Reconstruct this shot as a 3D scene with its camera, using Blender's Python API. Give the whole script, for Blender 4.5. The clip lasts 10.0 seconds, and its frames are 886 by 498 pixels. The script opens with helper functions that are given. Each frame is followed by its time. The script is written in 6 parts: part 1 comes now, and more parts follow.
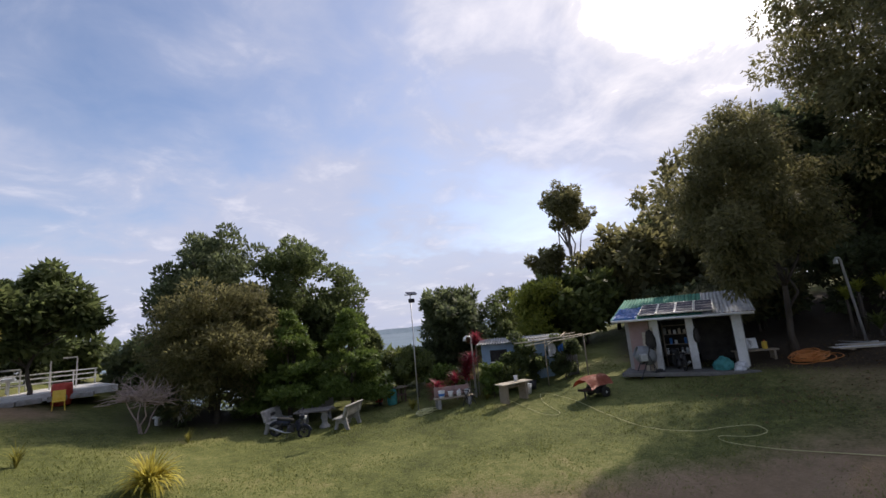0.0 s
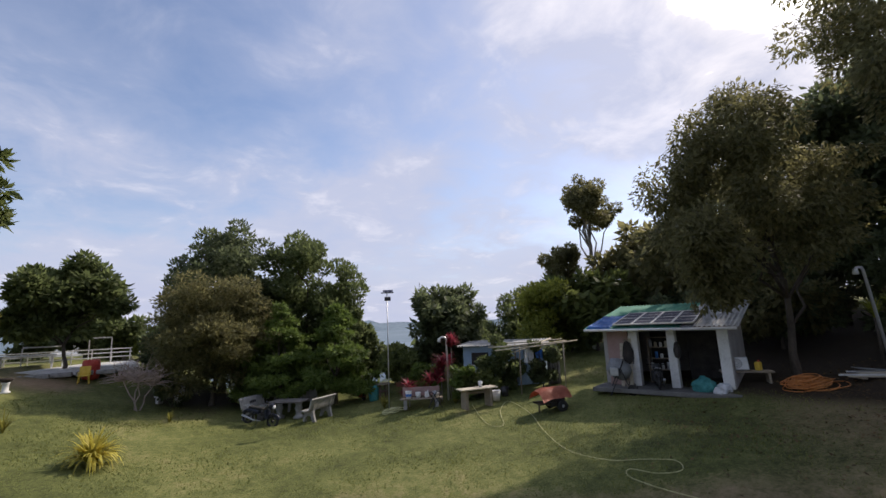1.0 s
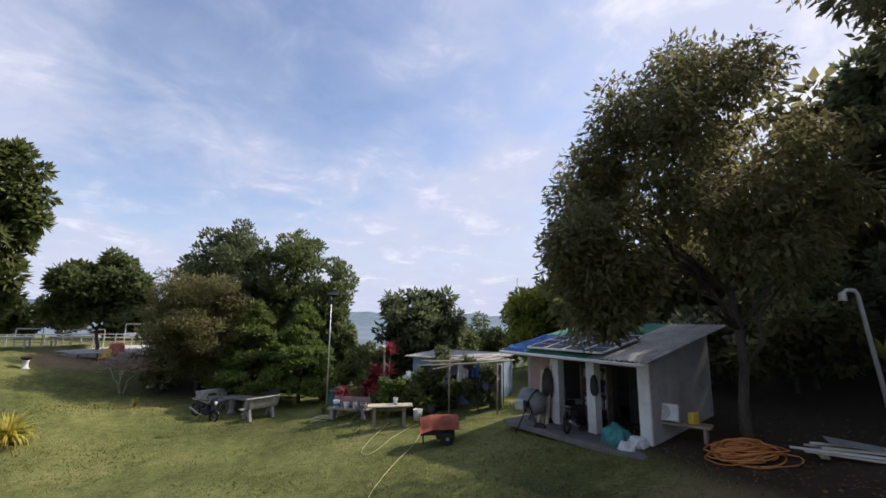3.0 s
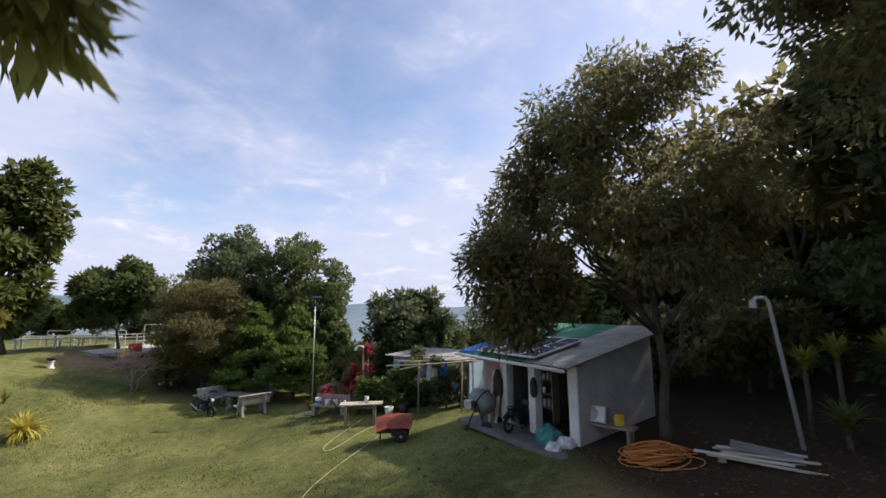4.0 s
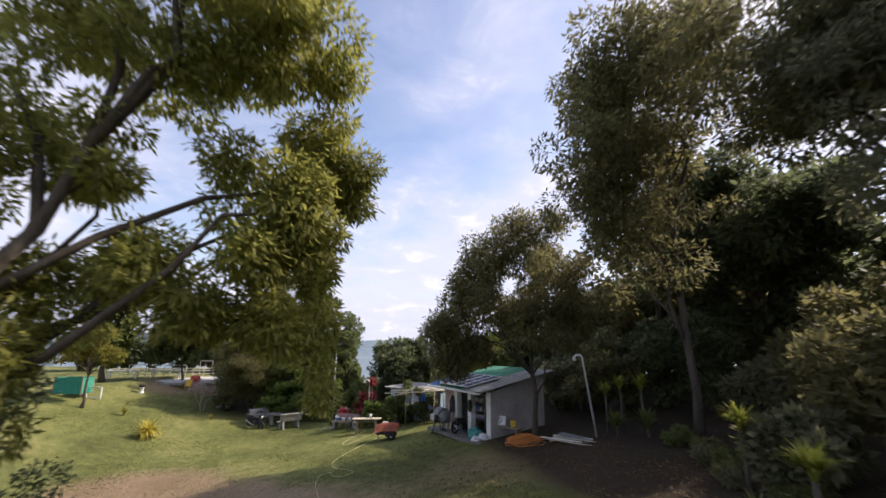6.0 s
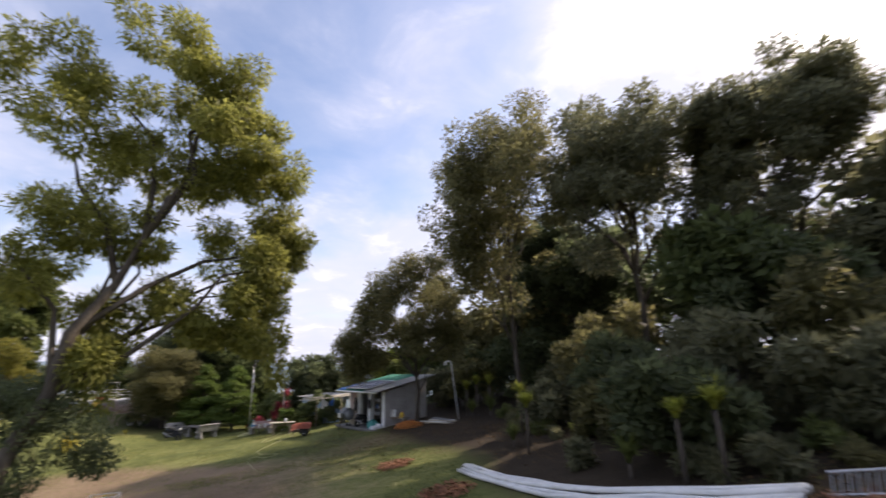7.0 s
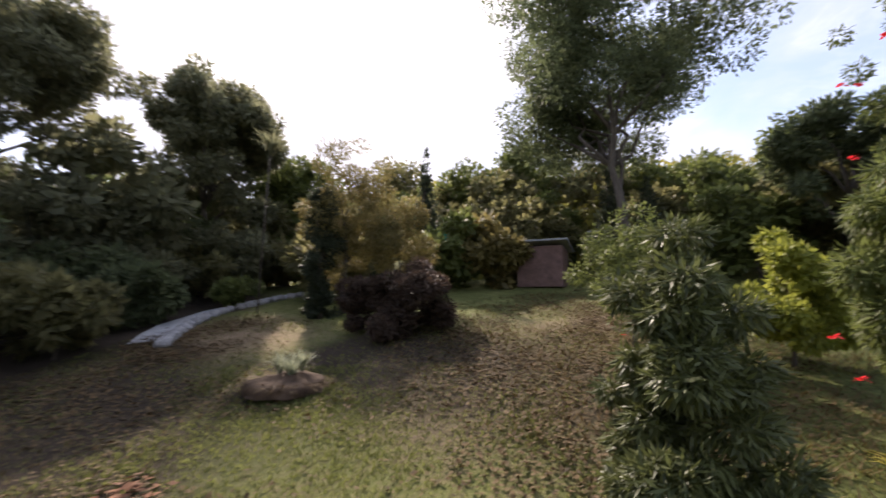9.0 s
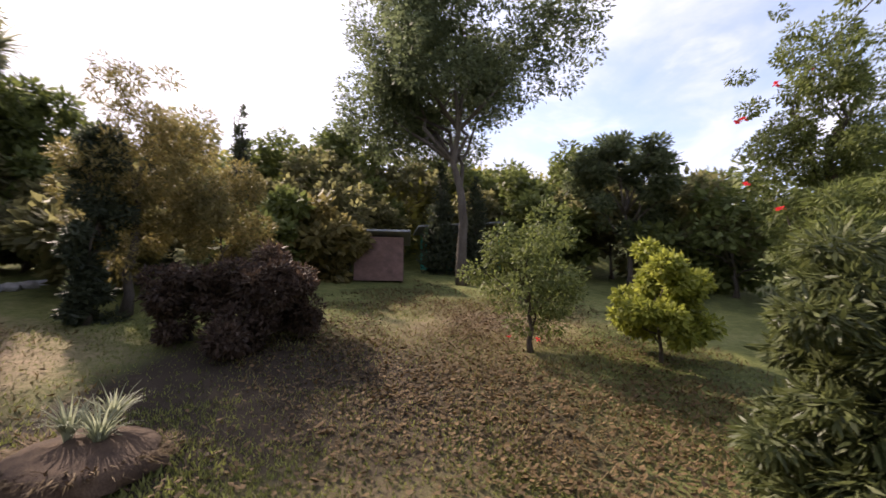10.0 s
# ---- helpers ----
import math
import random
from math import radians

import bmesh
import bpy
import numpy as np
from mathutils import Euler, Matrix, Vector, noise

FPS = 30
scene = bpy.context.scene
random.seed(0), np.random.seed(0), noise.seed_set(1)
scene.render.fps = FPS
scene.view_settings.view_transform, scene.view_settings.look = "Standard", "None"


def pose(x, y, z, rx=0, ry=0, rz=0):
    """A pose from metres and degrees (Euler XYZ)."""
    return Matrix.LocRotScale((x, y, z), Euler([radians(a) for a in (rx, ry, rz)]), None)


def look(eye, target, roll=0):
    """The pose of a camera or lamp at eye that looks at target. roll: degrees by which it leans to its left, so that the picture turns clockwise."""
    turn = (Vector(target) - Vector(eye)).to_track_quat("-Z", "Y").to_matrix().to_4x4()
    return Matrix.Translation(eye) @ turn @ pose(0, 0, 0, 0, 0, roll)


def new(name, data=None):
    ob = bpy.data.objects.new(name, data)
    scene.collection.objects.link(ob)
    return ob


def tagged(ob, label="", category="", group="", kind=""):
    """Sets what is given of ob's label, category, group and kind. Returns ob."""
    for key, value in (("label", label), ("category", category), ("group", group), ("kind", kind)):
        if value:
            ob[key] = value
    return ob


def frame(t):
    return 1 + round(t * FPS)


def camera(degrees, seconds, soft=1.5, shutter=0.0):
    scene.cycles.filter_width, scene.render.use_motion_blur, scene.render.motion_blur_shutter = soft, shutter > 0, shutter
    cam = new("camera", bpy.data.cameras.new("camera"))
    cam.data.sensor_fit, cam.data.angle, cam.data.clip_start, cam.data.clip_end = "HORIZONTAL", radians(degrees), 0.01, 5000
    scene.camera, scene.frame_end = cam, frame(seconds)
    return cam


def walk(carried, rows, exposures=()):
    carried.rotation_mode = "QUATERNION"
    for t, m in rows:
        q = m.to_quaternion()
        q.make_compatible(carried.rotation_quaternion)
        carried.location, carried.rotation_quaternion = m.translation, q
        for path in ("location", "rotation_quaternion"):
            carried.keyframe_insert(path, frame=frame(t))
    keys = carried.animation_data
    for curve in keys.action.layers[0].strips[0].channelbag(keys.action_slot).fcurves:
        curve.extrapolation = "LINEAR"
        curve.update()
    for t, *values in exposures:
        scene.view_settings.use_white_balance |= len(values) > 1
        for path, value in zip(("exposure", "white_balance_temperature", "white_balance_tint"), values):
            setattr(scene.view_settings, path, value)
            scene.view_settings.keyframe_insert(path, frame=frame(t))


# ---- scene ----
cam = camera(92.0, 10.0, soft=1.5, shutter=0.28)
PATH = [
    (0, (-7.215, 0.531, 3.268), (-6.475, 2.356, 3.616), -5.1),
    (0.5, (-5.034, -0.349, 3.252), (-4.456, 1.534, 3.599), -3.8),
    (1, (-2.560, -0.437, 3.283), (-2.139, 1.489, 3.624), -2.5),
    (1.5, (-0.362, -0.341, 3.301), (-0.098, 1.610, 3.648), -1.7),
    (2, (1.933, -0.037, 3.414), (2.044, 1.932, 3.748), -0.5),
    (2.5, (3.811, 0.345, 3.592), (3.810, 2.317, 3.928), 0.5),
    (3, (5.428, 0.550, 3.844), (5.351, 2.523, 4.165), 0.4),
    (3.4, (6.554, 0.532, 4.015), (6.440, 2.502, 4.339), -0.1),
    (4, (8.152, -0.063, 4.375), (7.939, 1.906, 4.649), -0.5),
    (4.5, (9.305, -1.234, 4.810), (9.041, 0.729, 5.082), 0.6),
    (5, (10.117, -3.090, 5.253), (9.833, -1.130, 5.527), 1.6),
    (5.5, (10.563, -5.599, 5.302), (10.299, -3.644, 5.632), 2.9),
    (6.1, (11.234, -10.351, 4.779), (10.979, -8.421, 5.239), 0.1),
    (6.5, (11.664, -13.711, 4.367), (11.445, -11.785, 4.862), -0.0),
    (7, (12.124, -16.752, 4.217), (12.277, -14.830, 4.748), -1.1),
    (7.3, (12.311, -17.554, 4.538), (12.883, -15.694, 4.996), -1.0),
    (7.6, (12.646, -18.015, 4.771), (13.578, -16.290, 5.162), 0.6),
    (8, (13.499, -18.566, 4.464), (14.847, -17.146, 4.870), 1.4),
    (8.5, (14.237, -18.963, 4.470), (16.011, -18.112, 4.831), 1.0),
    (9, (14.925, -18.961, 4.761), (16.895, -18.802, 5.068), 1.0),
    (9.5, (16.222, -18.404, 4.825), (18.171, -18.734, 5.132), 1.4),
    (10, (17.338, -16.642, 5.046), (19.139, -17.467, 5.318), 0.5),
]
walk(cam, [(t, look(eye, target, roll)) for t, eye, target, roll in PATH],
     exposures=[(0.0, 0.12, 6500, 18.0), (2.5, 0.24, 6450, 16.5), (4.0, 0.43, 6520, 17.5), (5.0, 0.54, 6700, 19.0), (5.5, 0.62, 6780, 20.0), (7.0, 0.70, 6850, 20.5), (7.5, 0.74, 6820, 20.0), (8.0, 0.76, 6800, 19.5), (8.5, 0.84, 6800, 19.0), (9.0, 0.98, 6820, 20.5), (9.5, 1.04, 6900, 22.0), (10.0, 1.12, 7050, 24.0)])

# ---------------------------------------------------------------- light
SUN_AZ, SUN_EL = radians(64), radians(42)          # clockwise from +y, above the horizon
SUN_DIR = Vector((math.sin(SUN_AZ) * math.cos(SUN_EL), math.cos(SUN_AZ) * math.cos(SUN_EL), math.sin(SUN_EL)))

sun_data = bpy.data.lights.new("sun", "SUN")
sun_data.energy, sun_data.angle, sun_data.color = 3.5, radians(1.2), (1.0, 0.92, 0.78)
sun = new("sun", sun_data)
sun.matrix_world = look((0, 0, 0), tuple(-SUN_DIR))

world = bpy.data.worlds.new("sky")
scene.world = world
world.use_nodes = True
wt = world.node_tree
wt.nodes.clear()


def wn(kind, **values):
    n = wt.nodes.new(kind)
    for key, value in values.items():
        if key in n.inputs:
            n.inputs[key].default_value = value
    return n


def ramp_of(tree, stops):
    r = tree.nodes.new("ShaderNodeValToRGB")
    while len(r.color_ramp.elements) < len(stops):
        r.color_ramp.elements.new(0.5)
    for e, (p, c) in zip(r.color_ramp.elements, stops):
        e.position = p
        e.color = (*c, 1) if len(c) == 3 else c
    return r


def math_node(tree, op, a, b=None):
    m = tree.nodes.new("ShaderNodeMath")
    m.operation = op
    for i, v in enumerate((a, b)):
        if v is None:
            continue
        if isinstance(v, (int, float)):
            m.inputs[i].default_value = v
        else:
            tree.links.new(v, m.inputs[i])
    return m.outputs[0]


sky = wt.nodes.new("ShaderNodeTexSky")
sky.sky_type = "NISHITA"
sky.sun_disc = False
sky.sun_elevation, sky.sun_rotation = SUN_EL, SUN_AZ
sky.air_density, sky.dust_density, sky.ozone_density = 1.0, 1.2, 1.5
coord = wt.nodes.new("ShaderNodeTexCoord")
# the clouds lie on a flat layer: direction divided by its height
sep = wt.nodes.new("ShaderNodeSeparateXYZ")
wt.links.new(coord.outputs["Generated"], sep.inputs[0])
up = math_node(wt, "MAXIMUM", math_node(wt, "ADD", sep.outputs[2], 0.22), 0.06)
flat = wt.nodes.new("ShaderNodeCombineXYZ")
wt.links.new(math_node(wt, "DIVIDE", sep.outputs[0], up), flat.inputs[0])
wt.links.new(math_node(wt, "DIVIDE", sep.outputs[1], up), flat.inputs[1])
big = wn("ShaderNodeTexNoise", Scale=0.8, Detail=8.0, Roughness=0.48, Distortion=0.15)
wt.links.new(flat.outputs[0], big.inputs["Vector"])
fine = wn("ShaderNodeTexNoise", Scale=3.6, Detail=8.0, Roughness=0.6, Distortion=0.4)
wt.links.new(flat.outputs[0], fine.inputs["Vector"])
cover = math_node(wt, "ADD", math_node(wt, "MULTIPLY", big.outputs[0], 0.78), math_node(wt, "MULTIPLY", fine.outputs[0], 0.22))
# bright thin cloud round the sun, and haze near the horizon
dot = wt.nodes.new("ShaderNodeVectorMath")
dot.operation = "DOT_PRODUCT"
wt.links.new(coord.outputs["Generated"], dot.inputs[0])
dot.inputs[1].default_value = SUN_DIR
glare = ramp_of(wt, [(0.0, (0, 0, 0)), (0.82, (0.01, 0.01, 0.01)), (0.945, (0.22, 0.22, 0.22)), (1.0, (1, 1, 1))])
wt.links.new(dot.outputs["Value"], glare.inputs[0])
haze = ramp_of(wt, [(0.0, (0.30, 0.30, 0.30)), (0.10, (0.16, 0.16, 0.16)), (0.4, (0.0, 0.0, 0.0))])
wt.links.new(sep.outputs[2], haze.inputs[0])
cover = math_node(wt, "ADD", cover, math_node(wt, "ADD", glare.outputs[0], haze.outputs[0]))
mask = ramp_of(wt, [(0.42, (0.03, 0.03, 0.03)), (0.50, (0.28, 0.28, 0.28)), (0.59, (0.85, 0.85, 0.85)), (0.76, (1, 1, 1))])
wt.links.new(cover, mask.inputs[0])
cloud = ramp_of(wt, [(0.0, (0.42, 0.50, 0.68)), (0.5, (0.52, 0.57, 0.69)), (0.75, (0.84, 0.85, 0.89)), (1.0, (2.6, 2.6, 2.6))])
wt.links.new(math_node(wt, "ADD", math_node(wt, "MULTIPLY", fine.outputs[0], 0.9), math_node(wt, "MULTIPLY", glare.outputs[0], 0.9)), cloud.inputs[0])
clear = wt.nodes.new("ShaderNodeVectorMath")
clear.operation = "SCALE"
wt.links.new(sky.outputs[0], clear.inputs[0])
clear.inputs["Scale"].default_value = 0.145
mix = wt.nodes.new("ShaderNodeMix")
mix.data_type = "RGBA"
wt.links.new(mask.outputs[0], mix.inputs[0])
wt.links.new(clear.outputs[0], mix.inputs[6])
wt.links.new(cloud.outputs[0], mix.inputs[7])
back = wt.nodes.new("ShaderNodeBackground")
back.inputs["Strength"].default_value = 1.0
wt.links.new(mix.outputs[2], back.inputs[0])
wout = wt.nodes.new("ShaderNodeOutputWorld")
wt.links.new(back.outputs[0], wout.inputs[0])


# ---------------------------------------------------------------- materials
def material(name, stops, scale=4.0, rough=0.8, metal=0.0, bump=0.2, fine_scale=None, spec=0.3, stretch=None, island=0.0):
    """Colour from two scales of noise through a ramp, with fine relief."""
    m = bpy.data.materials.new(name)
    m.use_nodes = True
    t = m.node_tree
    bsdf = t.nodes["Principled BSDF"]
    bsdf.inputs["Roughness"].default_value = rough
    bsdf.inputs["Metallic"].default_value = metal
    bsdf.inputs["Specular IOR Level"].default_value = spec
    geo = t.nodes.new("ShaderNodeNewGeometry")
    obj = t.nodes.new("ShaderNodeTexCoord")
    vec = obj.outputs["Object"]
    if stretch:
        mp = t.nodes.new("ShaderNodeMapping")
        mp.inputs["Scale"].default_value = stretch
        t.links.new(vec, mp.inputs[0])
        vec = mp.outputs[0]
    a = t.nodes.new("ShaderNodeTexNoise")
    a.inputs["Scale"].default_value, a.inputs["Detail"].default_value = scale, 5
    b = t.nodes.new("ShaderNodeTexNoise")
    b.inputs["Scale"].default_value, b.inputs["Detail"].default_value = fine_scale or scale * 9, 4
    t.links.new(vec, a.inputs["Vector"])
    t.links.new(vec, b.inputs["Vector"])
    v = math_node(t, "ADD", math_node(t, "MULTIPLY", a.outputs[0], 0.6), math_node(t, "MULTIPLY", b.outputs[0], 0.4))
    if island:
        v = math_node(t, "ADD", v, math_node(t, "MULTIPLY", math_node(t, "SUBTRACT", geo.outputs["Random Per Island"], 0.5), island))
    n = len(stops)
    r = ramp_of(t, [(0.3 + 0.4 * i / max(1, n - 1), c) for i, c in enumerate(stops)])
    t.links.new(v, r.inputs[0])
    t.links.new(r.outputs[0], bsdf.inputs["Base Color"])
    if bump:
        bp = t.nodes.new("ShaderNodeBump")
        bp.inputs["Strength"].default_value = bump
        bp.inputs["Distance"].default_value = 0.02
        t.links.new(b.outputs[0], bp.inputs["Height"])
        t.links.new(bp.outputs[0], bsdf.inputs["Normal"])
    return m


def leaf_material(name, dark, light, old=None, see=0.5, rough=0.55):
    """Leaves: colour differs from leaf to leaf, and light shines through."""
    m = bpy.data.materials.new(name)
    m.use_nodes = True
    t = m.node_tree
    bsdf = t.nodes["Principled BSDF"]
    bsdf.inputs["Roughness"].default_value = rough
    bsdf.inputs["Specular IOR Level"].default_value = 0.32
    geo = t.nodes.new("ShaderNodeNewGeometry")
    obj = t.nodes.new("ShaderNodeTexCoord")
    a = t.nodes.new("ShaderNodeTexNoise")
    a.inputs["Scale"].default_value = 0.8
    t.links.new(obj.outputs["Object"], a.inputs["Vector"])
    v = math_node(t, "ADD", math_node(t, "MULTIPLY", geo.outputs["Random Per Island"], 0.6), math_node(t, "MULTIPLY", a.outputs[0], 0.5))
    stops = [(0.15, dark), (0.62, light)] + ([(0.93, light), (0.97, old)] if old else [])
    r = ramp_of(t, stops)
    t.links.new(v, r.inputs[0])
    t.links.new(r.outputs[0], bsdf.inputs["Base Color"])
    tr = t.nodes.new("ShaderNodeBsdfTranslucent")
    t.links.new(r.outputs[0], tr.inputs[0])
    mx = t.nodes.new("ShaderNodeMixShader")
    mx.inputs[0].default_value = see
    t.links.new(bsdf.outputs[0], mx.inputs[1])
    t.links.new(tr.outputs[0], mx.inputs[2])
    t.links.new(mx.outputs[0], t.nodes["Material Output"].inputs[0])
    return m


LEAF = {
    "dark": leaf_material("leaf_dark", (0.056, 0.078, 0.030), (0.165, 0.200, 0.076), see=0.68),
    "deep": leaf_material("leaf_deep", (0.060, 0.078, 0.040), (0.160, 0.190, 0.092), see=0.68),
    "mid": leaf_material("leaf_mid", (0.060, 0.080, 0.024), (0.170, 0.200, 0.060), (0.22, 0.16, 0.05)),
    "bright": leaf_material("leaf_bright", (0.060, 0.095, 0.020), (0.160, 0.225, 0.050)),
    "brown": leaf_material("leaf_brown", (0.096, 0.100, 0.046), (0.240, 0.224, 0.098), (0.25, 0.16, 0.065), see=0.68),
    "yellow": leaf_material("leaf_yellow", (0.110, 0.115, 0.024), (0.290, 0.265, 0.060), (0.34, 0.25, 0.07), see=0.6),
    "olive": leaf_material("leaf_olive", (0.130, 0.145, 0.036), (0.345, 0.345, 0.090), (0.38, 0.30, 0.09), see=0.68),
    "lime": leaf_material("leaf_lime", (0.130, 0.160, 0.026), (0.360, 0.380, 0.070), see=0.55),
    "bronze": leaf_material("leaf_bronze", (0.085, 0.078, 0.024), (0.250, 0.205, 0.075), (0.30, 0.20, 0.08), see=0.55),
    "stripe": leaf_material("leaf_stripe", (0.11, 0.13, 0.07), (0.34, 0.36, 0.24)),
    "maroon": leaf_material("leaf_maroon", (0.030, 0.020, 0.016), (0.095, 0.062, 0.042)),
    "russet": leaf_material("leaf_russet", (0.085, 0.038, 0.020), (0.270, 0.125, 0.065), (0.40, 0.24, 0.14), see=0.15, rough=0.8),
    "night": leaf_material("leaf_night", (0.020, 0.028, 0.016), (0.068, 0.082, 0.046)),
    "glossy": leaf_material("leaf_glossy", (0.034, 0.046, 0.018), (0.112, 0.128, 0.044), see=0.4, rough=0.45),
    "gold": leaf_material("leaf_gold", (0.22, 0.19, 0.03), (0.60, 0.52, 0.10), (0.50, 0.45, 0.20)),
    "red": leaf_material("leaf_red", (0.10, 0.018, 0.026), (0.33, 0.055, 0.075)),
    "grey": leaf_material("leaf_grey", (0.110, 0.120, 0.070), (0.240, 0.240, 0.135), see=0.68),
    "flower": leaf_material("petal_red", (0.60, 0.02, 0.03), (0.80, 0.05, 0.06)),
    "litter": leaf_material("leaf_litter", (0.034, 0.022, 0.010), (0.135, 0.084, 0.034), (0.27, 0.19, 0.09), see=0.1, rough=0.8),
    "straw": leaf_material("straw", (0.05, 0.040, 0.014), (0.17, 0.120, 0.048), (0.31, 0.24, 0.12), see=0.3, rough=0.7),
    "grass": leaf_material("blade", (0.040, 0.054, 0.016), (0.232, 0.248, 0.074), (0.34, 0.27, 0.10), see=0.5, rough=0.6),
}
BARK = material("bark", [(0.034, 0.027, 0.021), (0.082, 0.067, 0.053), (0.13, 0.112, 0.09)], 3, 0.9, bump=0.6, stretch=(1, 1, 0.25))
PALE_BARK = material("pale_bark", [(0.12, 0.10, 0.085), (0.26, 0.23, 0.20), (0.36, 0.33, 0.29)], 3, 0.85, bump=0.4, stretch=(1, 1, 0.3))
TWIG = material("pink_twig", [(0.22, 0.16, 0.145), (0.36, 0.28, 0.25), (0.46, 0.37, 0.34)], 3, 0.85, bump=0.3)
CEMENT = material("worn_cement", [(0.09, 0.085, 0.08), (0.15, 0.145, 0.135), (0.21, 0.20, 0.185)], 2, 0.85, bump=0.3)
PALE_SLAB = material("pale_slab", [(0.42, 0.41, 0.39), (0.58, 0.57, 0.55), (0.68, 0.67, 0.65)], 1.5, 0.85, bump=0.2)
TERRAZZO = material("terrazzo", [(0.16, 0.15, 0.14), (0.30, 0.29, 0.27), (0.40, 0.39, 0.36)], 5, 0.75, bump=0.2, fine_scale=90)
TABLE_STONE = material("dark_terrazzo", [(0.09, 0.08, 0.075), (0.16, 0.145, 0.135), (0.22, 0.20, 0.19)], 5, 0.6, bump=0.15, fine_scale=90)
WHITE_WALL = material("white_wall", [(0.52, 0.51, 0.48), (0.68, 0.67, 0.64), (0.76, 0.75, 0.73)], 2, 0.8, bump=0.15)
PINK_WALL = material("pink_wall", [(0.26, 0.17, 0.16), (0.36, 0.24, 0.22), (0.40, 0.29, 0.27)], 2, 0.85, bump=0.15)
GREY_WALL = material("grey_wall", [(0.26, 0.25, 0.23), (0.36, 0.34, 0.32), (0.44, 0.42, 0.39)], 1.6, 0.9, bump=0.3)
BLUE_WALL = material("blue_wall", [(0.20, 0.30, 0.40), (0.30, 0.42, 0.54), (0.36, 0.48, 0.60)], 2, 0.8, bump=0.15)
GREEN_SHEET = material("green_sheet", [(0.03, 0.13, 0.09), (0.06, 0.23, 0.16), (0.13, 0.30, 0.23)], 2, 0.75, bump=0.1, spec=0.15)
GREY_SHEET = material("grey_sheet", [(0.14, 0.145, 0.15), (0.24, 0.25, 0.255), (0.34, 0.345, 0.35)], 2, 0.7, metal=0.1, bump=0.1, spec=0.2)
CLEAR_SHEET = material("pale_sheet", [(0.20, 0.21, 0.215), (0.31, 0.325, 0.33), (0.42, 0.43, 0.435)], 2, 0.6, bump=0.1)
BLUE_TARP = material("blue_tarp", [(0.03, 0.10, 0.32), (0.06, 0.20, 0.55), (0.12, 0.30, 0.62)], 5, 0.5, bump=0.5)
TEAL_TARP = material("teal_tarp", [(0.02, 0.12, 0.12), (0.05, 0.24, 0.23), (0.09, 0.32, 0.30)], 6, 0.55, bump=0.6)
WHITE_BAG = material("white_bag", [(0.45, 0.46, 0.47), (0.66, 0.67, 0.68), (0.78, 0.78, 0.78)], 6, 0.5, bump=0.5)
ORANGE_TARP = material("orange_tarp", [(0.26, 0.075, 0.045), (0.42, 0.13, 0.08), (0.50, 0.19, 0.12)], 5, 0.6, bump=0.5)
ORANGE_HOSE = material("orange_hose", [(0.42, 0.14, 0.035), (0.58, 0.22, 0.06), (0.66, 0.31, 0.12)], 3, 0.5, bump=0.0)
PALE_HOSE = material("pale_hose", [(0.34, 0.34, 0.15), (0.50, 0.48, 0.24), (0.56, 0.53, 0.30)], 3, 0.5, bump=0.0)
GALV = material("galvanised", [(0.34, 0.35, 0.36), (0.48, 0.49, 0.50), (0.58, 0.59, 0.60)], 6, 0.45, metal=0.7, bump=0.05)
ALU = material("aluminium", [(0.55, 0.55, 0.54), (0.68, 0.68, 0.67), (0.76, 0.76, 0.75)], 6, 0.4, metal=0.5, bump=0.05)
WHITE_PLASTIC = material("white_plastic", [(0.58, 0.58, 0.56), (0.72, 0.72, 0.70), (0.80, 0.80, 0.79)], 4, 0.45, bump=0.02)
DARK_STEEL = material("dark_steel", [(0.02, 0.02, 0.022), (0.05, 0.05, 0.052), (0.09, 0.08, 0.075)], 5, 0.5, metal=0.4, bump=0.1)
RUBBER = material("rubber", [(0.012, 0.012, 0.012), (0.025, 0.025, 0.024), (0.045, 0.044, 0.042)], 8, 0.8, bump=0.2)
WOOD = material("weathered_wood", [(0.15, 0.12, 0.085), (0.28, 0.23, 0.17), (0.38, 0.33, 0.26)], 3, 0.8, bump=0.35, stretch=(1, 8, 8))
PLANK = material("pale_plank", [(0.34, 0.29, 0.21), (0.50, 0.44, 0.34), (0.58, 0.52, 0.42)], 3, 0.75, bump=0.25, stretch=(1, 8, 8))
BRICK = material("red_brick", [(0.075, 0.048, 0.040), (0.125, 0.074, 0.060), (0.18, 0.110, 0.090)], 4, 0.85, bump=0.3)
STONE = material("stone", [(0.16, 0.15, 0.14), (0.28, 0.27, 0.26), (0.38, 0.37, 0.36)], 3, 0.9, bump=0.5)
PAVING = material("paving", [(0.30, 0.30, 0.30), (0.42, 0.42, 0.42), (0.50, 0.50, 0.50)], 1.2, 0.8, bump=0.2)
RED_PAINT = material("red_paint", [(0.36, 0.04, 0.03), (0.52, 0.07, 0.05), (0.56, 0.12, 0.09)], 5, 0.5, bump=0.05)
YELLOW_PAINT = material("yellow_plastic", [(0.50, 0.32, 0.03), (0.68, 0.46, 0.06), (0.72, 0.52, 0.12)], 5, 0.5, bump=0.05)
GREEN_NET = material("green_net", [(0.01, 0.15, 0.11), (0.03, 0.28, 0.20), (0.05, 0.36, 0.27)], 8, 0.7, bump=0.4)
# near-black: paints the shade within openings, and colours the hung work clothes
SHADE_AND_CLOTH = material("shade_and_cloth", [(0.020, 0.018, 0.016), (0.045, 0.04, 0.036), (0.07, 0.06, 0.055)], 3, 0.9, bump=0.2)
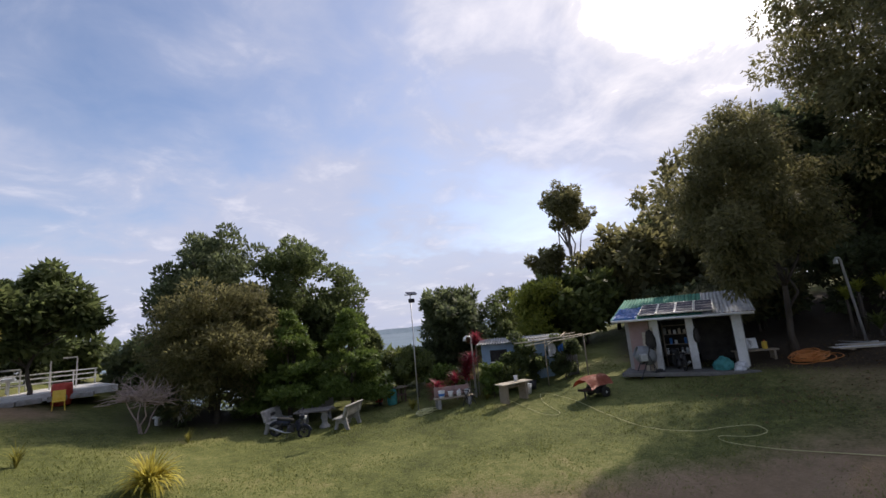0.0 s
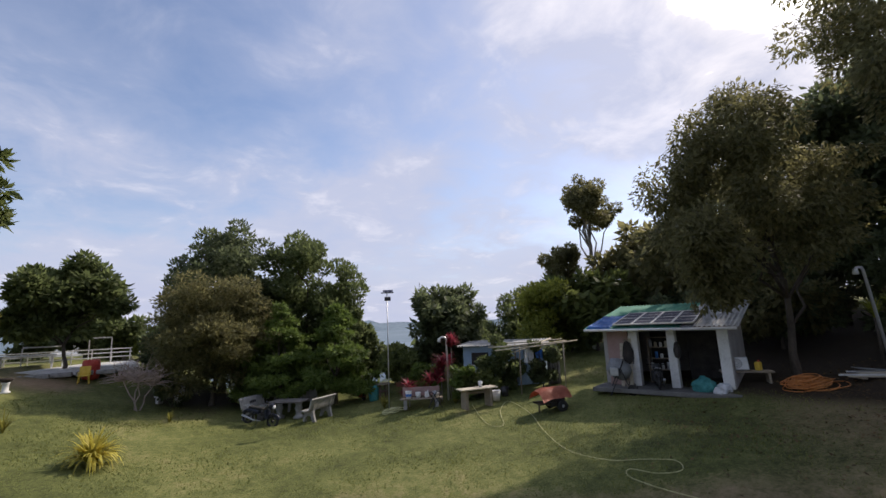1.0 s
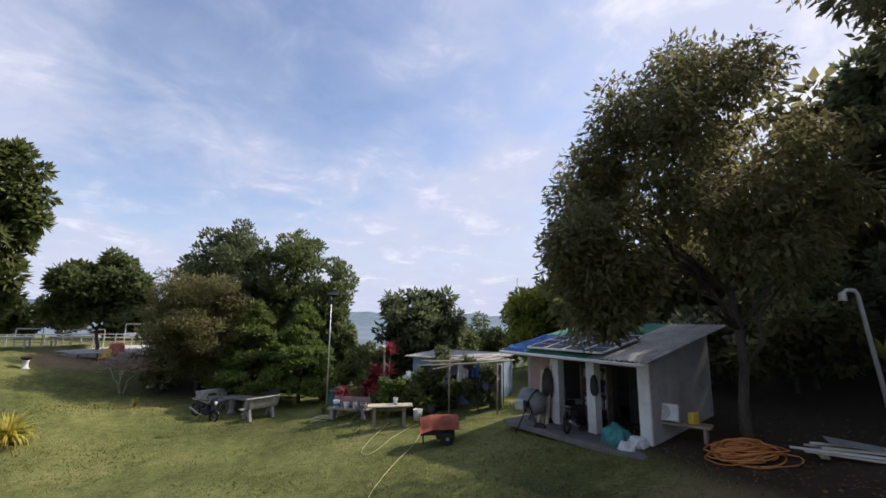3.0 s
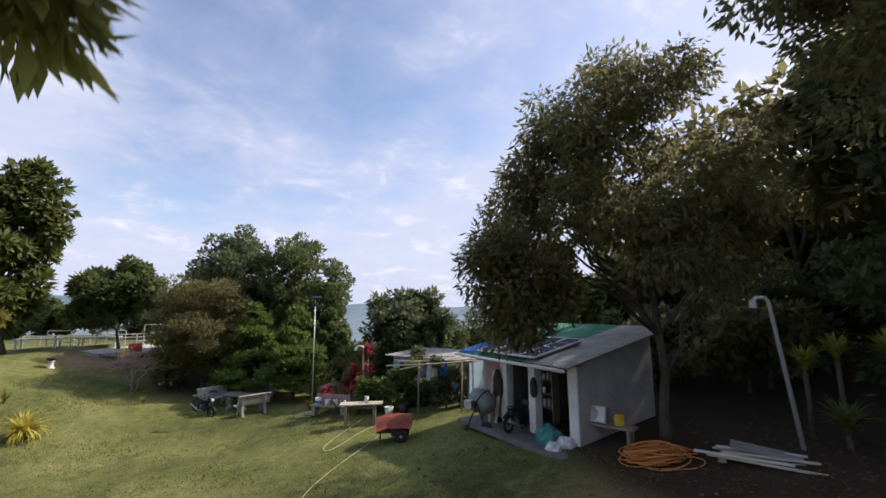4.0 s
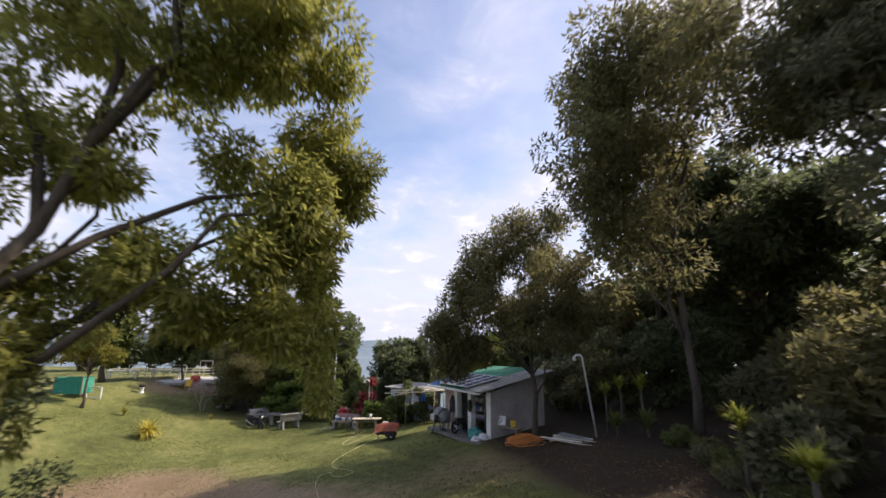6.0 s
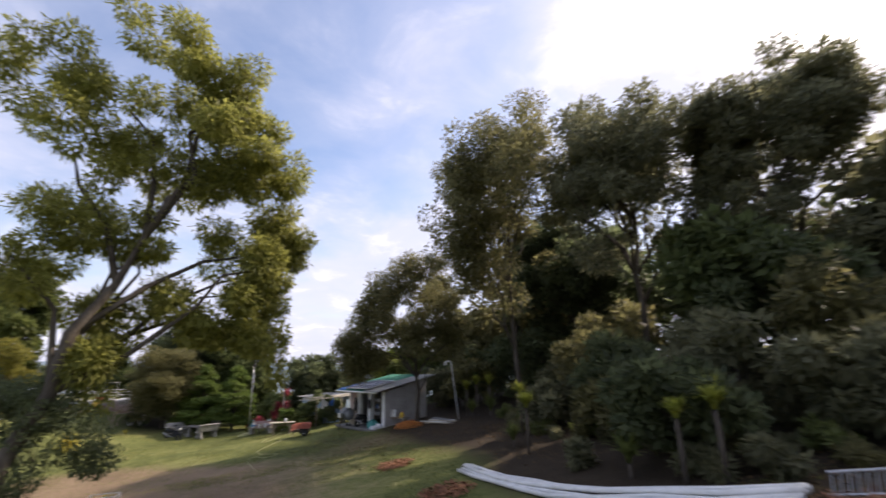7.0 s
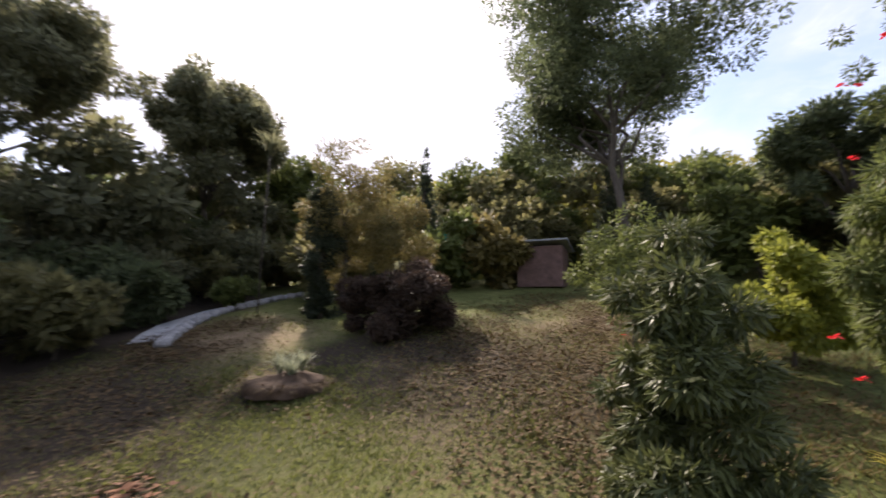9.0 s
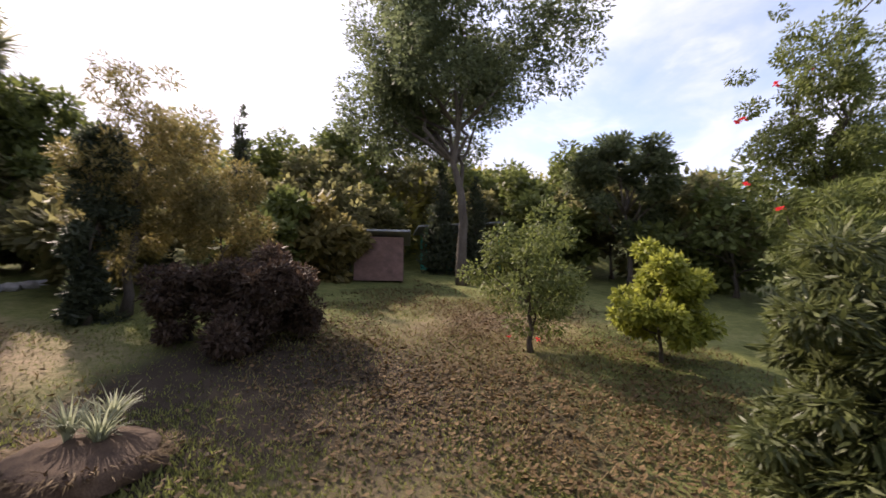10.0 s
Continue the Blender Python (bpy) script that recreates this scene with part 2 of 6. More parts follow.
MOUND = material("brown_mound", [(0.030, 0.019, 0.012), (0.070, 0.044, 0.028), (0.115, 0.075, 0.048)], 5, 0.95, bump=0.6)
POT = material("black_pot", [(0.016, 0.012, 0.010), (0.034, 0.025, 0.020), (0.06, 0.045, 0.035)], 5, 0.7, bump=0.2)
SOLAR = material("solar_cell", [(0.012, 0.016, 0.035), (0.022, 0.028, 0.055), (0.035, 0.042, 0.075)], 3, 0.6, bump=0.0, spec=0.12)
# distance haze is mixed into this blue base colour
HILL_HAZE = material("far_hill_haze", [(0.10, 0.145, 0.18), (0.15, 0.20, 0.24), (0.20, 0.25, 0.29)], 0.004, 1.0, bump=0.0)
VALLEY = material("valley_woods", [(0.040, 0.055, 0.040), (0.075, 0.095, 0.070), (0.11, 0.13, 0.10)], 0.05, 1.0, bump=0.0)
BLUE_PAINT = material("blue_paint", [(0.008, 0.010, 0.016), (0.014, 0.018, 0.032), (0.025, 0.032, 0.055)], 5, 0.35, bump=0.05)


def ground_material():
    m = bpy.data.materials.new("lawn")
    m.use_nodes = True
    t = m.node_tree
    bsdf = t.nodes["Principled BSDF"]
    bsdf.inputs["Roughness"].default_value = 0.9
    bsdf.inputs["Specular IOR Level"].default_value = 0.15
    obj = t.nodes.new("ShaderNodeTexCoord")
    def nz(s, d=6, r=0.6):
        n = t.nodes.new("ShaderNodeTexNoise")
        n.inputs["Scale"].default_value, n.inputs["Detail"].default_value, n.inputs["Roughness"].default_value = s, d, r
        t.links.new(obj.outputs["Object"], n.inputs["Vector"])
        return n.outputs[0]
    patch, tuft, blade = nz(0.16), nz(2.6, 8, 0.75), nz(11, 6, 0.85)
    v = math_node(t, "ADD", math_node(t, "MULTIPLY", patch, 0.42), math_node(t, "ADD", math_node(t, "MULTIPLY", tuft, 0.26), math_node(t, "MULTIPLY", blade, 0.32)))
    green = ramp_of(t, [(0.20, (0.044, 0.050, 0.017)), (0.42, (0.098, 0.112, 0.034)), (0.60, (0.170, 0.180, 0.058)), (0.80, (0.280, 0.242, 0.110))])
    t.links.new(math_node(t, "ADD", math_node(t, "MULTIPLY", math_node(t, "SUBTRACT", v, 0.5), 2.9), 0.5), green.inputs[0])
    earth = ramp_of(t, [(0.3, (0.115, 0.076, 0.046)), (0.5, (0.235, 0.168, 0.105)), (0.7, (0.38, 0.285, 0.190))])
    t.links.new(v, earth.inputs[0])
    worn = t.nodes.new("ShaderNodeVertexColor")
    worn.layer_name = "worn"
    k = math_node(t, "ADD", worn.outputs[0], math_node(t, "MULTIPLY", math_node(t, "SUBTRACT", v, 0.5), 1.6))
    # dark soil mask, which also paints shade under the trees into the ground
    humus_shade = t.nodes.new("ShaderNodeVertexColor")
    humus_shade.layer_name = "humus_shade"
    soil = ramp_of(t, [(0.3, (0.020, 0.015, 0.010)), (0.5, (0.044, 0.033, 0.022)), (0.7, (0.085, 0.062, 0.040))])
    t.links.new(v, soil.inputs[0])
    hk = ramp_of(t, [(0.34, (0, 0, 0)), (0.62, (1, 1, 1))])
    t.links.new(math_node(t, "ADD", humus_shade.outputs[0], math_node(t, "MULTIPLY", math_node(t, "SUBTRACT", v, 0.5), 1.4)), hk.inputs[0])
    km = ramp_of(t, [(0.38, (0, 0, 0)), (0.72, (1, 1, 1))])
    t.links.new(k, km.inputs[0])
    mx = t.nodes.new("ShaderNodeMix")
    mx.data_type = "RGBA"
    t.links.new(km.outputs[0], mx.inputs[0])
    t.links.new(green.outputs[0], mx.inputs[6])
    t.links.new(earth.outputs[0], mx.inputs[7])
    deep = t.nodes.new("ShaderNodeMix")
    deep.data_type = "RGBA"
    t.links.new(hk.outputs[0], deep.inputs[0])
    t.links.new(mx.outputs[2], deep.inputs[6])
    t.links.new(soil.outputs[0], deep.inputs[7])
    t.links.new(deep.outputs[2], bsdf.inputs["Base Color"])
    bp = t.nodes.new("ShaderNodeBump")
    bp.inputs["Strength"].default_value, bp.inputs["Distance"].default_value = 0.7, 0.05
    t.links.new(math_node(t, "ADD", blade, tuft), bp.inputs["Height"])
    t.links.new(bp.outputs[0], bsdf.inputs["Normal"])
    return m


LAWN = ground_material()


# ---------------------------------------------------------------- builders
def smooth(a, b, x):
    k = min(1.0, max(0.0, (x - a) / (b - a)))
    return k * k * (3 - 2 * k)


def gz(x, y):
    """Height of the ground: a lawn that climbs gently to the east, a steeper slope to the south-east, a wooded hill beyond it, a bank in the west, a valley beyond the trees."""
    slope = min(3 * math.log1p(math.exp(min(((x - 15) * 0.8 - (y + 2) * 0.6) / 3, 40.0))), 45.0)
    bank = min(3 * math.log1p(math.exp(min((-x - 8) / 3, 40.0))), 13.0)
    rise = max(0.0, (x - 47) * 0.95 - (y + 8) * 0.3)
    hill = (1 - smooth(0, 22, y)) * smooth(-160, -110, y) * 42 * (1 - math.exp(-rise / 90))
    z = hill - 1.033 + 0.130 * min(max(x, -22), 40) + 0.017 * min(max(y, -30), 30) + 0.0994 * slope + 0.398 * bank
    if y > 30:
        left = 1 - smooth(-20, -9, x)
        start = 30 + 16 * left
        if y > start:
            z -= 42 * (1 - math.exp(-(y - start) / 110)) * (1 - 0.25 * smooth(8, 40, x))
    return z


def link_mesh(name, verts, faces, mat, parent=None, smooth_shade=False):
    me = bpy.data.meshes.new(name)
    me.from_pydata([tuple(v) for v in verts], [], [tuple(f) for f in faces])
    me.materials.append(mat)
    if smooth_shade:
        me.polygons.foreach_set("use_smooth", [True] * len(me.polygons))
    ob = new(name, me)
    if parent:
        ob.parent = parent
    return ob


def part(name, bm, mat, parent=None, label="", soft=False):
    me = bpy.data.meshes.new(name)
    bmesh.ops.recalc_face_normals(bm, faces=bm.faces)
    bm.to_mesh(me)
    bm.free()
    me.materials.append(mat)
    if soft:
        me.polygons.foreach_set("use_smooth", [True] * len(me.polygons))
    ob = new(name, me)
    if parent:
        ob.parent = parent
    if label:
        ob["label"] = label
    return ob


def thing(name, m, label, category, group="", kind=""):
    """An Empty at the thing's base that holds its parts."""
    ob = new(name)
    ob.empty_display_size = 0.1
    ob.matrix_world = m
    return tagged(ob, label, category, group, kind)


def put(bm, m):
    bmesh.ops.transform(bm, matrix=m, verts=bm.verts)
    return bm


def box_bm(sx, sy, sz, at=(0, 0, 0), bevel=0.0, turn=None, bm=None):
    """A box with rounded edges whose underside centre lies at the given point."""
    own = bmesh.new()
    bmesh.ops.create_cube(own, size=1)
    bmesh.ops.scale(own, vec=(sx, sy, sz), verts=own.verts)
    if bevel:
        bmesh.ops.bevel(own, geom=own.edges[:], offset=bevel, segments=2, profile=0.5, affect="EDGES")
    m = Matrix.Translation(at) @ (turn or Matrix()) @ Matrix.Translation((0, 0, sz / 2))
    put(own, m)
    if bm is None:
        return own
    tmp = bpy.data.meshes.new("tmp")
    own.to_mesh(tmp)
    own.free()
    bm.from_mesh(tmp)
    bpy.data.meshes.remove(tmp)
    return bm


def tube_bm(points, radii, sides=8, bm=None, cap=True):
    """A round bar along the points, with a radius at each."""
    bm = bm or bmesh.new()
    pts = [Vector(p) for p in points]
    if isinstance(radii, (int, float)):
        radii = [radii] * len(pts)
    rings, side = [], None
    for i, p in enumerate(pts):
        d = (pts[min(i + 1, len(pts) - 1)] - pts[max(i - 1, 0)]).normalized()
        if side is None:
            side = d.cross(Vector((0, 0, 1)) if abs(d.z) < 0.9 else Vector((1, 0, 0))).normalized()
        side = (side - d * side.dot(d)).normalized()
        other = d.cross(side)
        rings.append([bm.verts.new(p + radii[i] * (math.cos(a) * side + math.sin(a) * other)) for a in (2 * math.pi * k / sides for k in range(sides))])
    for a, b in zip(rings, rings[1:]):
        for k in range(sides):
            bm.faces.new((a[k], a[(k + 1) % sides], b[(k + 1) % sides], b[k]))
    if cap:
        bm.faces.new(rings[0][::-1])
        bm.faces.new(rings[-1])
    return bm


def lathe_bm(profile, sides=20):
    """A turned form from (radius, height) pairs."""
    bm = bmesh.new()
    rings = [[bm.verts.new((r * math.cos(2 * math.pi * k / sides), r * math.sin(2 * math.pi * k / sides), z)) for k in range(sides)] for r, z in profile]
    for a, b in zip(rings, rings[1:]):
        for k in range(sides):
            bm.faces.new((a[k], a[(k + 1) % sides], b[(k + 1) % sides], b[k]))
    bm.faces.new(rings[0][::-1])
    bm.faces.new(rings[-1])
    return bm


def leaf_cloud(name, centres, radii, count, length, width, mat, parent, rng, droop=0.3, shell=0.55):
    """Many small folded leaves in clumps round the centres, as one mesh."""
    centres, radii = np.asarray(centres, float), np.asarray(radii, float)
    if radii.ndim == 1:
        radii = np.stack([radii, radii, radii * 0.8], 1)
    w = radii.prod(1) ** (2 / 3)
    pick = rng.choice(len(centres), count, p=w / w.sum())
    d = rng.normal(size=(count, 3))
    d /= np.linalg.norm(d, axis=1)[:, None]
    far = shell + (1 - shell) * rng.random(count) ** 0.7
    far *= 0.85 + 0.3 * rng.random(count)
    pos = centres[pick] + d * radii[pick] * far[:, None]
    way = d + rng.normal(scale=0.7, size=(count, 3))
    way[:, 2] -= droop * (0.5 + rng.random(count))
    way /= np.linalg.norm(way, axis=1)[:, None]
    face = d * 0.7 + (0, 0, 0.75) + rng.normal(scale=0.45, size=(count, 3))
    side = np.cross(way, face)
    side /= np.linalg.norm(side, axis=1)[:, None] + 1e-9
    size = (0.65 + 0.7 * rng.random(count))[:, None]
    tip, half = way * length * size, side * width * size * 0.5
    nrm = np.cross(way, side) * (width * 0.25) * size
    verts = np.stack([pos, pos + tip * 0.5 + half + nrm, pos + tip, pos + tip * 0.5 - half + nrm], 1).reshape(-1, 3)
    return fast_mesh(name, verts, 4, mat, parent)


def fast_mesh(name, verts, per, mat, parent):
    """A mesh of separate polygons with the same number of corners each."""
    n = len(verts) // per
    me = bpy.data.meshes.new(name)
    me.vertices.add(len(verts))
    me.vertices.foreach_set("co", np.ascontiguousarray(verts, dtype=np.float32).ravel())
    me.loops.add(n * per)
    me.loops.foreach_set("vertex_index", np.arange(n * per, dtype=np.int32))
    me.polygons.add(n)
    me.polygons.foreach_set("loop_start", np.arange(0, n * per, per, dtype=np.int32))
    me.polygons.foreach_set("loop_total", np.full(n, per, dtype=np.int32))
    me.update(calc_edges=True)
    me.materials.append(mat)
    ob = new(name, me)
    if parent:
        ob.parent = parent
    return ob


def branch_points(a, b, rng, n=5, bend=0.12):
    a, b = np.asarray(a, float), np.asarray(b, float)
    span = np.linalg.norm(b - a)
    out = []
    for k in range(n):
        f = k / (n - 1)
        p = a + (b - a) * f
        if 0 < k < n - 1:
            p = p + rng.normal(scale=bend * span * 0.5, size=3) * (1, 1, 0.4)
        p[2] += 0.12 * span * math.sin(math.pi * f) * 0.6
        out.append(p)
    return out


def tree(name, x, y, height, radius, seed, leaf="dark", shape="round", bare=0.3, clumps=34, count=9000, length=0.26, width=0.12,
         label="", category="tree", bark=None, lean=(0, 0), trunk=None, droop=0.35, group="", flat=1.0, z0=None, extra=(), lobed=13, boughs=(), layer=0.8):
    """A tapered trunk with limbs, and a crown of leaf clumps in an uneven envelope."""
    rng = np.random.default_rng(seed)
    base = gz(x, y) if z0 is None else z0
    ob = thing(name, Matrix.Translation((x, y, base - 0.05)), label, category, group)
    low = height * bare
    centres, radii = [], []
    mid, half = (height + low) / 2, (height - low) / 2
    lobes = []
    clumps = int(clumps * (1.8 if radius > 4 else 1.3 if radius > 2.4 else 1))
    for k in range(lobed):
        d = rng.normal(size=3)
        d[2] = abs(d[2]) if k % 3 and bare > 0.12 else d[2]
        d /= np.linalg.norm(d)
        lobes.append((d * (0.50 + 0.20 * rng.random()), 0.26 + 0.16 * rng.random()))
    if boughs:
        lobes = [(np.array((bx / radius, by / radius, (bz - mid) / half)), br / radius) for bx, by, bz, br in boughs]
    for q in range(clumps):
        cr = radius * (0.17 + 0.13 * rng.random()) * (1.8 if shape == "cone" and radius < 1.6 else 0.62 if radius > 4 else 0.8 if radius > 2.4 else 1)
        if shape == "cone":
            f = rng.random() ** (1.25 if radius > 1.6 else 0.9)
            a = rng.random() * 2 * math.pi
            env = (1 - f) ** 0.7 * (0.9 + 0.2 * math.sin(3 * a + seed))
            cr *= 1 - (0.55 if radius > 1.6 else 0.85) * f
            r = max(0, radius * env - 0.5 * cr) * (0.3 + 0.7 * rng.random() ** 0.5)
            c = (r * math.cos(a), r * math.sin(a), low + (height - low - 0.7 * cr) * f)
        else:
            d = rng.normal(size=3)
            d /= np.linalg.norm(d)
            far = rng.random() ** 0.38
            bump = 1 + 0.30 * noise.noise(Vector((d[0] * 1.6 + seed * 1.3, d[1] * 1.6, d[2] * 1.6))) + 0.08 * rng.normal()
            dz = d[2]
            if shape == "column":
                dz = math.copysign(abs(dz) ** 0.7, dz)
            elif shape == "umbrella":
                dz = max(dz, -0.55 + 0.25 * rng.random())
            if lobes and q % 7:
                at, wide = lobes[q % len(lobes)]
                u = at + d * (wide * rng.random() ** 0.4)
                c = (radius * u[0], radius * u[1], mid + half * (max(u[2], -0.5) if shape == "umbrella" else u[2]))
            else:
                far *= 0.75 if lobed else 1
                c = ((radius - 0.45 * cr) * d[0] * far * bump, (radius - 0.45 * cr) * d[1] * far * bump, mid + (half - 0.4 * cr) * dz * far * bump)
        f = min(1, max(0, (c[2] - low) / (height - low)))
        centres.append((lean[0] * f + c[0], lean[1] * f + c[1] * flat, max(c[2], cr * 0.5)))
        radii.append(cr)
    for ex, ey, ez, er in extra:
        centres.append((ex, ey, ez))
        radii.append(er)
    trunk_r = trunk or max(0.05, height * 0.017)
    top_pt = (lean[0] * 0.8, lean[1] * 0.8, low + (height - low) * (0.85 if shape in ("cone", "column") and height > 4 else 0.5))
    n = 8
    pts = [np.array((top_pt[0] * (k / (n - 1)) ** 1.3, top_pt[1] * (k / (n - 1)) ** 1.3, top_pt[2] * k / (n - 1))) + (rng.normal(scale=trunk_r * 0.5, size=3) * (1, 1, 0) if k else 0) for k in range(n)]
    bm = tube_bm(pts, [trunk_r * (1.35 if k == 0 else 1 - 0.75 * k / (n - 1)) for k in range(n)], 9)
    order = rng.permutation(len(centres))[: (12 if bare > 0.15 else 7)]
    for i in order:
        c = np.array(centres[i])
        k = int(min(n - 2, max(1, (c[2] * 0.62 / top_pt[2]) * (n - 1))))
        tube_bm(branch_points(pts[k], c, rng), [trunk_r * s for s in (0.42, 0.34, 0.26, 0.17, 0.08)], 6, bm)
    part("trunk", bm, bark or BARK, ob, soft=True)
    leaf_cloud("crown", centres, [(r * (1.4 - 0.5 * layer), r * (1.4 - 0.5 * layer), r * layer) for r in radii], count, length, width, LEAF[leaf], ob, rng, droop)
    return ob


def rosette(name, x, y, seed, blades=60, length=0.8, width=0.05, leaf="gold", label="", category="plant", stem=0.0, spread=1.0, group="", z0=None, thick=0.065):
    """A tuft of long arching blades, on a stem where it has one."""
    rng = np.random.default_rng(seed)
    base = gz(x, y) if z0 is None else z0
    ob = thing(name, Matrix.Translation((x, y, base - 0.03)), label, category, group)
    heads = [(0.0, 0.0, stem)]
    verts = []
    for hx, hy, hz in heads:
        for _ in range(blades):
            a, tilt = rng.random() * 6.283, (0.25 + 0.9 * rng.random()) * spread
            ln = length * (0.6 + 0.5 * rng.random())
            out, sd = np.array((math.cos(a), math.sin(a), 0)), np.array((-math.sin(a), math.cos(a), 0))
            pts = []
            p = np.array((hx, hy, hz + 0.02)) + out * 0.03 * rng.random()
            for k in range(5):
                pts.append((p.copy(), width * (0.7, 1, 0.9, 0.55, 0.05)[k]))
                ang = tilt * (0.35 + 0.42 * k)
                p = p + ln / 4 * (out * math.sin(ang) + np.array((0, 0, math.cos(ang))))
            for (p0, w0), (p1, w1) in zip(pts, pts[1:]):
                verts += [p0 - sd * w0 / 2, p0 + sd * w0 / 2, p1 + sd * w1 / 2, p1 - sd * w1 / 2]
    if stem:
        part("stem", tube_bm([(0, 0, 0), (0.03, 0.02, stem * 0.5), (0, 0, stem)], [thick * 1.1, thick, thick * 0.9], 8), BARK, ob, soft=True)
    fast_mesh("foliage", np.array(verts), 4, LEAF[leaf], ob)
    return ob


# ---------------------------------------------------------------- ground and distance
def spread_lines(lo, hi, step, far):
    core = list(np.arange(lo, hi + step / 2, step))
    a, d = [], step
    p = hi
    while p < far:
        d *= 1.35
        p += d
        a.append(p)
    b, d, p = [], step, lo
    while p > -far:
        d *= 1.35
        p -= d
        b.append(p)
    return b[::-1] + core + a


def build_ground():
    xs, ys = spread_lines(-32, 50, 0.8, 4200), spread_lines(-42, 40, 0.8, 4200)
    verts, worn, humus_shade = [], [], []
    # spots of humus and leaf soil, with tree shade painted in
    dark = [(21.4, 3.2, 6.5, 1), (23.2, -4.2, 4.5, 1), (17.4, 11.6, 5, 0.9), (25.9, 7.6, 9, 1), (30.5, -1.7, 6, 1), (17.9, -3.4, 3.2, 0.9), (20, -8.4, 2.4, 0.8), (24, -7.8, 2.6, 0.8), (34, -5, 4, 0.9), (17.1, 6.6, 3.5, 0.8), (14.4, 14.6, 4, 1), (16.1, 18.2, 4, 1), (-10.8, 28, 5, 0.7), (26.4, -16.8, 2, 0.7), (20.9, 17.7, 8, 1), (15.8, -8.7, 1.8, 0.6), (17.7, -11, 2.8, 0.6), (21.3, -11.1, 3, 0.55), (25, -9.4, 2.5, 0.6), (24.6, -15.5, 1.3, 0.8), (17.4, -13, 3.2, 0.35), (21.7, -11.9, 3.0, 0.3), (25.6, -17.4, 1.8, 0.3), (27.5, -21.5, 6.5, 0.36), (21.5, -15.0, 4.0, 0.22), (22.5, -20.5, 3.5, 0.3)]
    spots = [(1.8, 1.2, 5.5, 0.55), (5.6, -0.1, 4.0, 0.45), (3.1, -3.4, 3.5, 0.6), (-22.2, 29.1, 5, 0.45), (-17.6, 26.0, 2.6, 0.6), (23.2, -12.0, 4, 0.35), (19.9, -11.1, 3, 0.45),
             (28.5, -10.9, 3.5, 0.7), (26.6, -20.6, 5.5, 0.42), (22.6, -18.6, 3.4, 0.32), (16.1, -12.9, 2.0, 0.4), (19.5, 3.3, 7, 0.75), (14.8, 14.2, 3, 0.6), (21.1, -5, 5, 0.7), (9.3, 15.7, 2.2, 0.45), (30.7, -24.6, 5, 0.4), (-2.8, 4.4, 2.6, 0.8), (-3.6, 10.6, 3.0, 0.42), (-2.5, 7.2, 2.6, 0.75), (-5.8, 7.8, 2.2, 0.6), (0.8, 8.0, 2.2, 0.35), (-7.2, 9.3, 3.5, 0.35), (0, 5.1, 3.0, 0.3), (8, 6.9, 4.5, 0.32), (10.9, 9.6, 3.5, 0.35), (3.7, 6.5, 2.5, 0.3)]
    for y in ys:
        for x in xs:
            near = -40 < x < 60 and -50 < y < 50
            bump = 0.035 * noise.noise(Vector((x * 0.35, y * 0.35, 0))) + 0.02 * noise.noise(Vector((x * 1.1, y * 1.1, 3))) if near else 0
            verts.append((x, y, gz(x, y) + bump))
            worn.append(min(1, sum(k * math.exp(-((x - a) ** 2 + (y - b) ** 2) / (r * r)) for a, b, r, k in spots)) if near else 0)
            humus_shade.append(min(1, sum(k * math.exp(-((x - a) ** 2 + (y - b) ** 2) / (r * r)) for a, b, r, k in dark)) if near else 0)
    nx = len(xs)
    faces = [(j * nx + i, j * nx + i + 1, (j + 1) * nx + i + 1, (j + 1) * nx + i) for j in range(len(ys) - 1) for i in range(nx - 1)]
    ob = link_mesh("ground", verts, faces, LAWN, smooth_shade=True)
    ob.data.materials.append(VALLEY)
    ob.data.materials.append(HILL_HAZE)
    # beyond y 260 the ground takes the colour with haze painted in
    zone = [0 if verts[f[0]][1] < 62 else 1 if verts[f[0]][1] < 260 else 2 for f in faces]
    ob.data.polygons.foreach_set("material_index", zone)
    layer = ob.data.color_attributes.new("worn", "FLOAT_COLOR", "POINT")
    layer.data.foreach_set("color", [c for w in worn for c in (w, w, w, 1.0)])
    layer = ob.data.color_attributes.new("humus_shade", "FLOAT_COLOR", "POINT")
    layer.data.foreach_set("color", [c for w in humus_shade for c in (w, w, w, 1.0)])
    tagged(ob, "sunlit mown lawn with bare worn earth patches", "lawn", kind="structure")


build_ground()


def build_hills():
    verts, faces = [], []
    n = 160
    for k in range(n + 1):
        a = -2.3 + 3.6 * k / n
        d = 2600 + 300 * math.sin(3 * a)
        x, y = d * math.sin(a), d * math.cos(a)
        h = 30 + 70 * smooth(-0.35, -1.1, a) + 35 * noise.noise(Vector((a * 6, 0, 0))) + 14 * noise.noise(Vector((a * 22, 4, 0)))
        h = max(h, -5) if a < 0.05 else 0.5 * h
        verts += [(x, y, -60), (x * 1.1, y * 1.1, h)]
    for k in range(n):
        faces.append((2 * k, 2 * k + 2, 2 * k + 3, 2 * k + 1))
    tagged(link_mesh("backdrop", verts, faces, HILL_HAZE, smooth_shade=True), "far hills painted in haze blue beyond the valley", "hills", kind="structure")


build_hills()


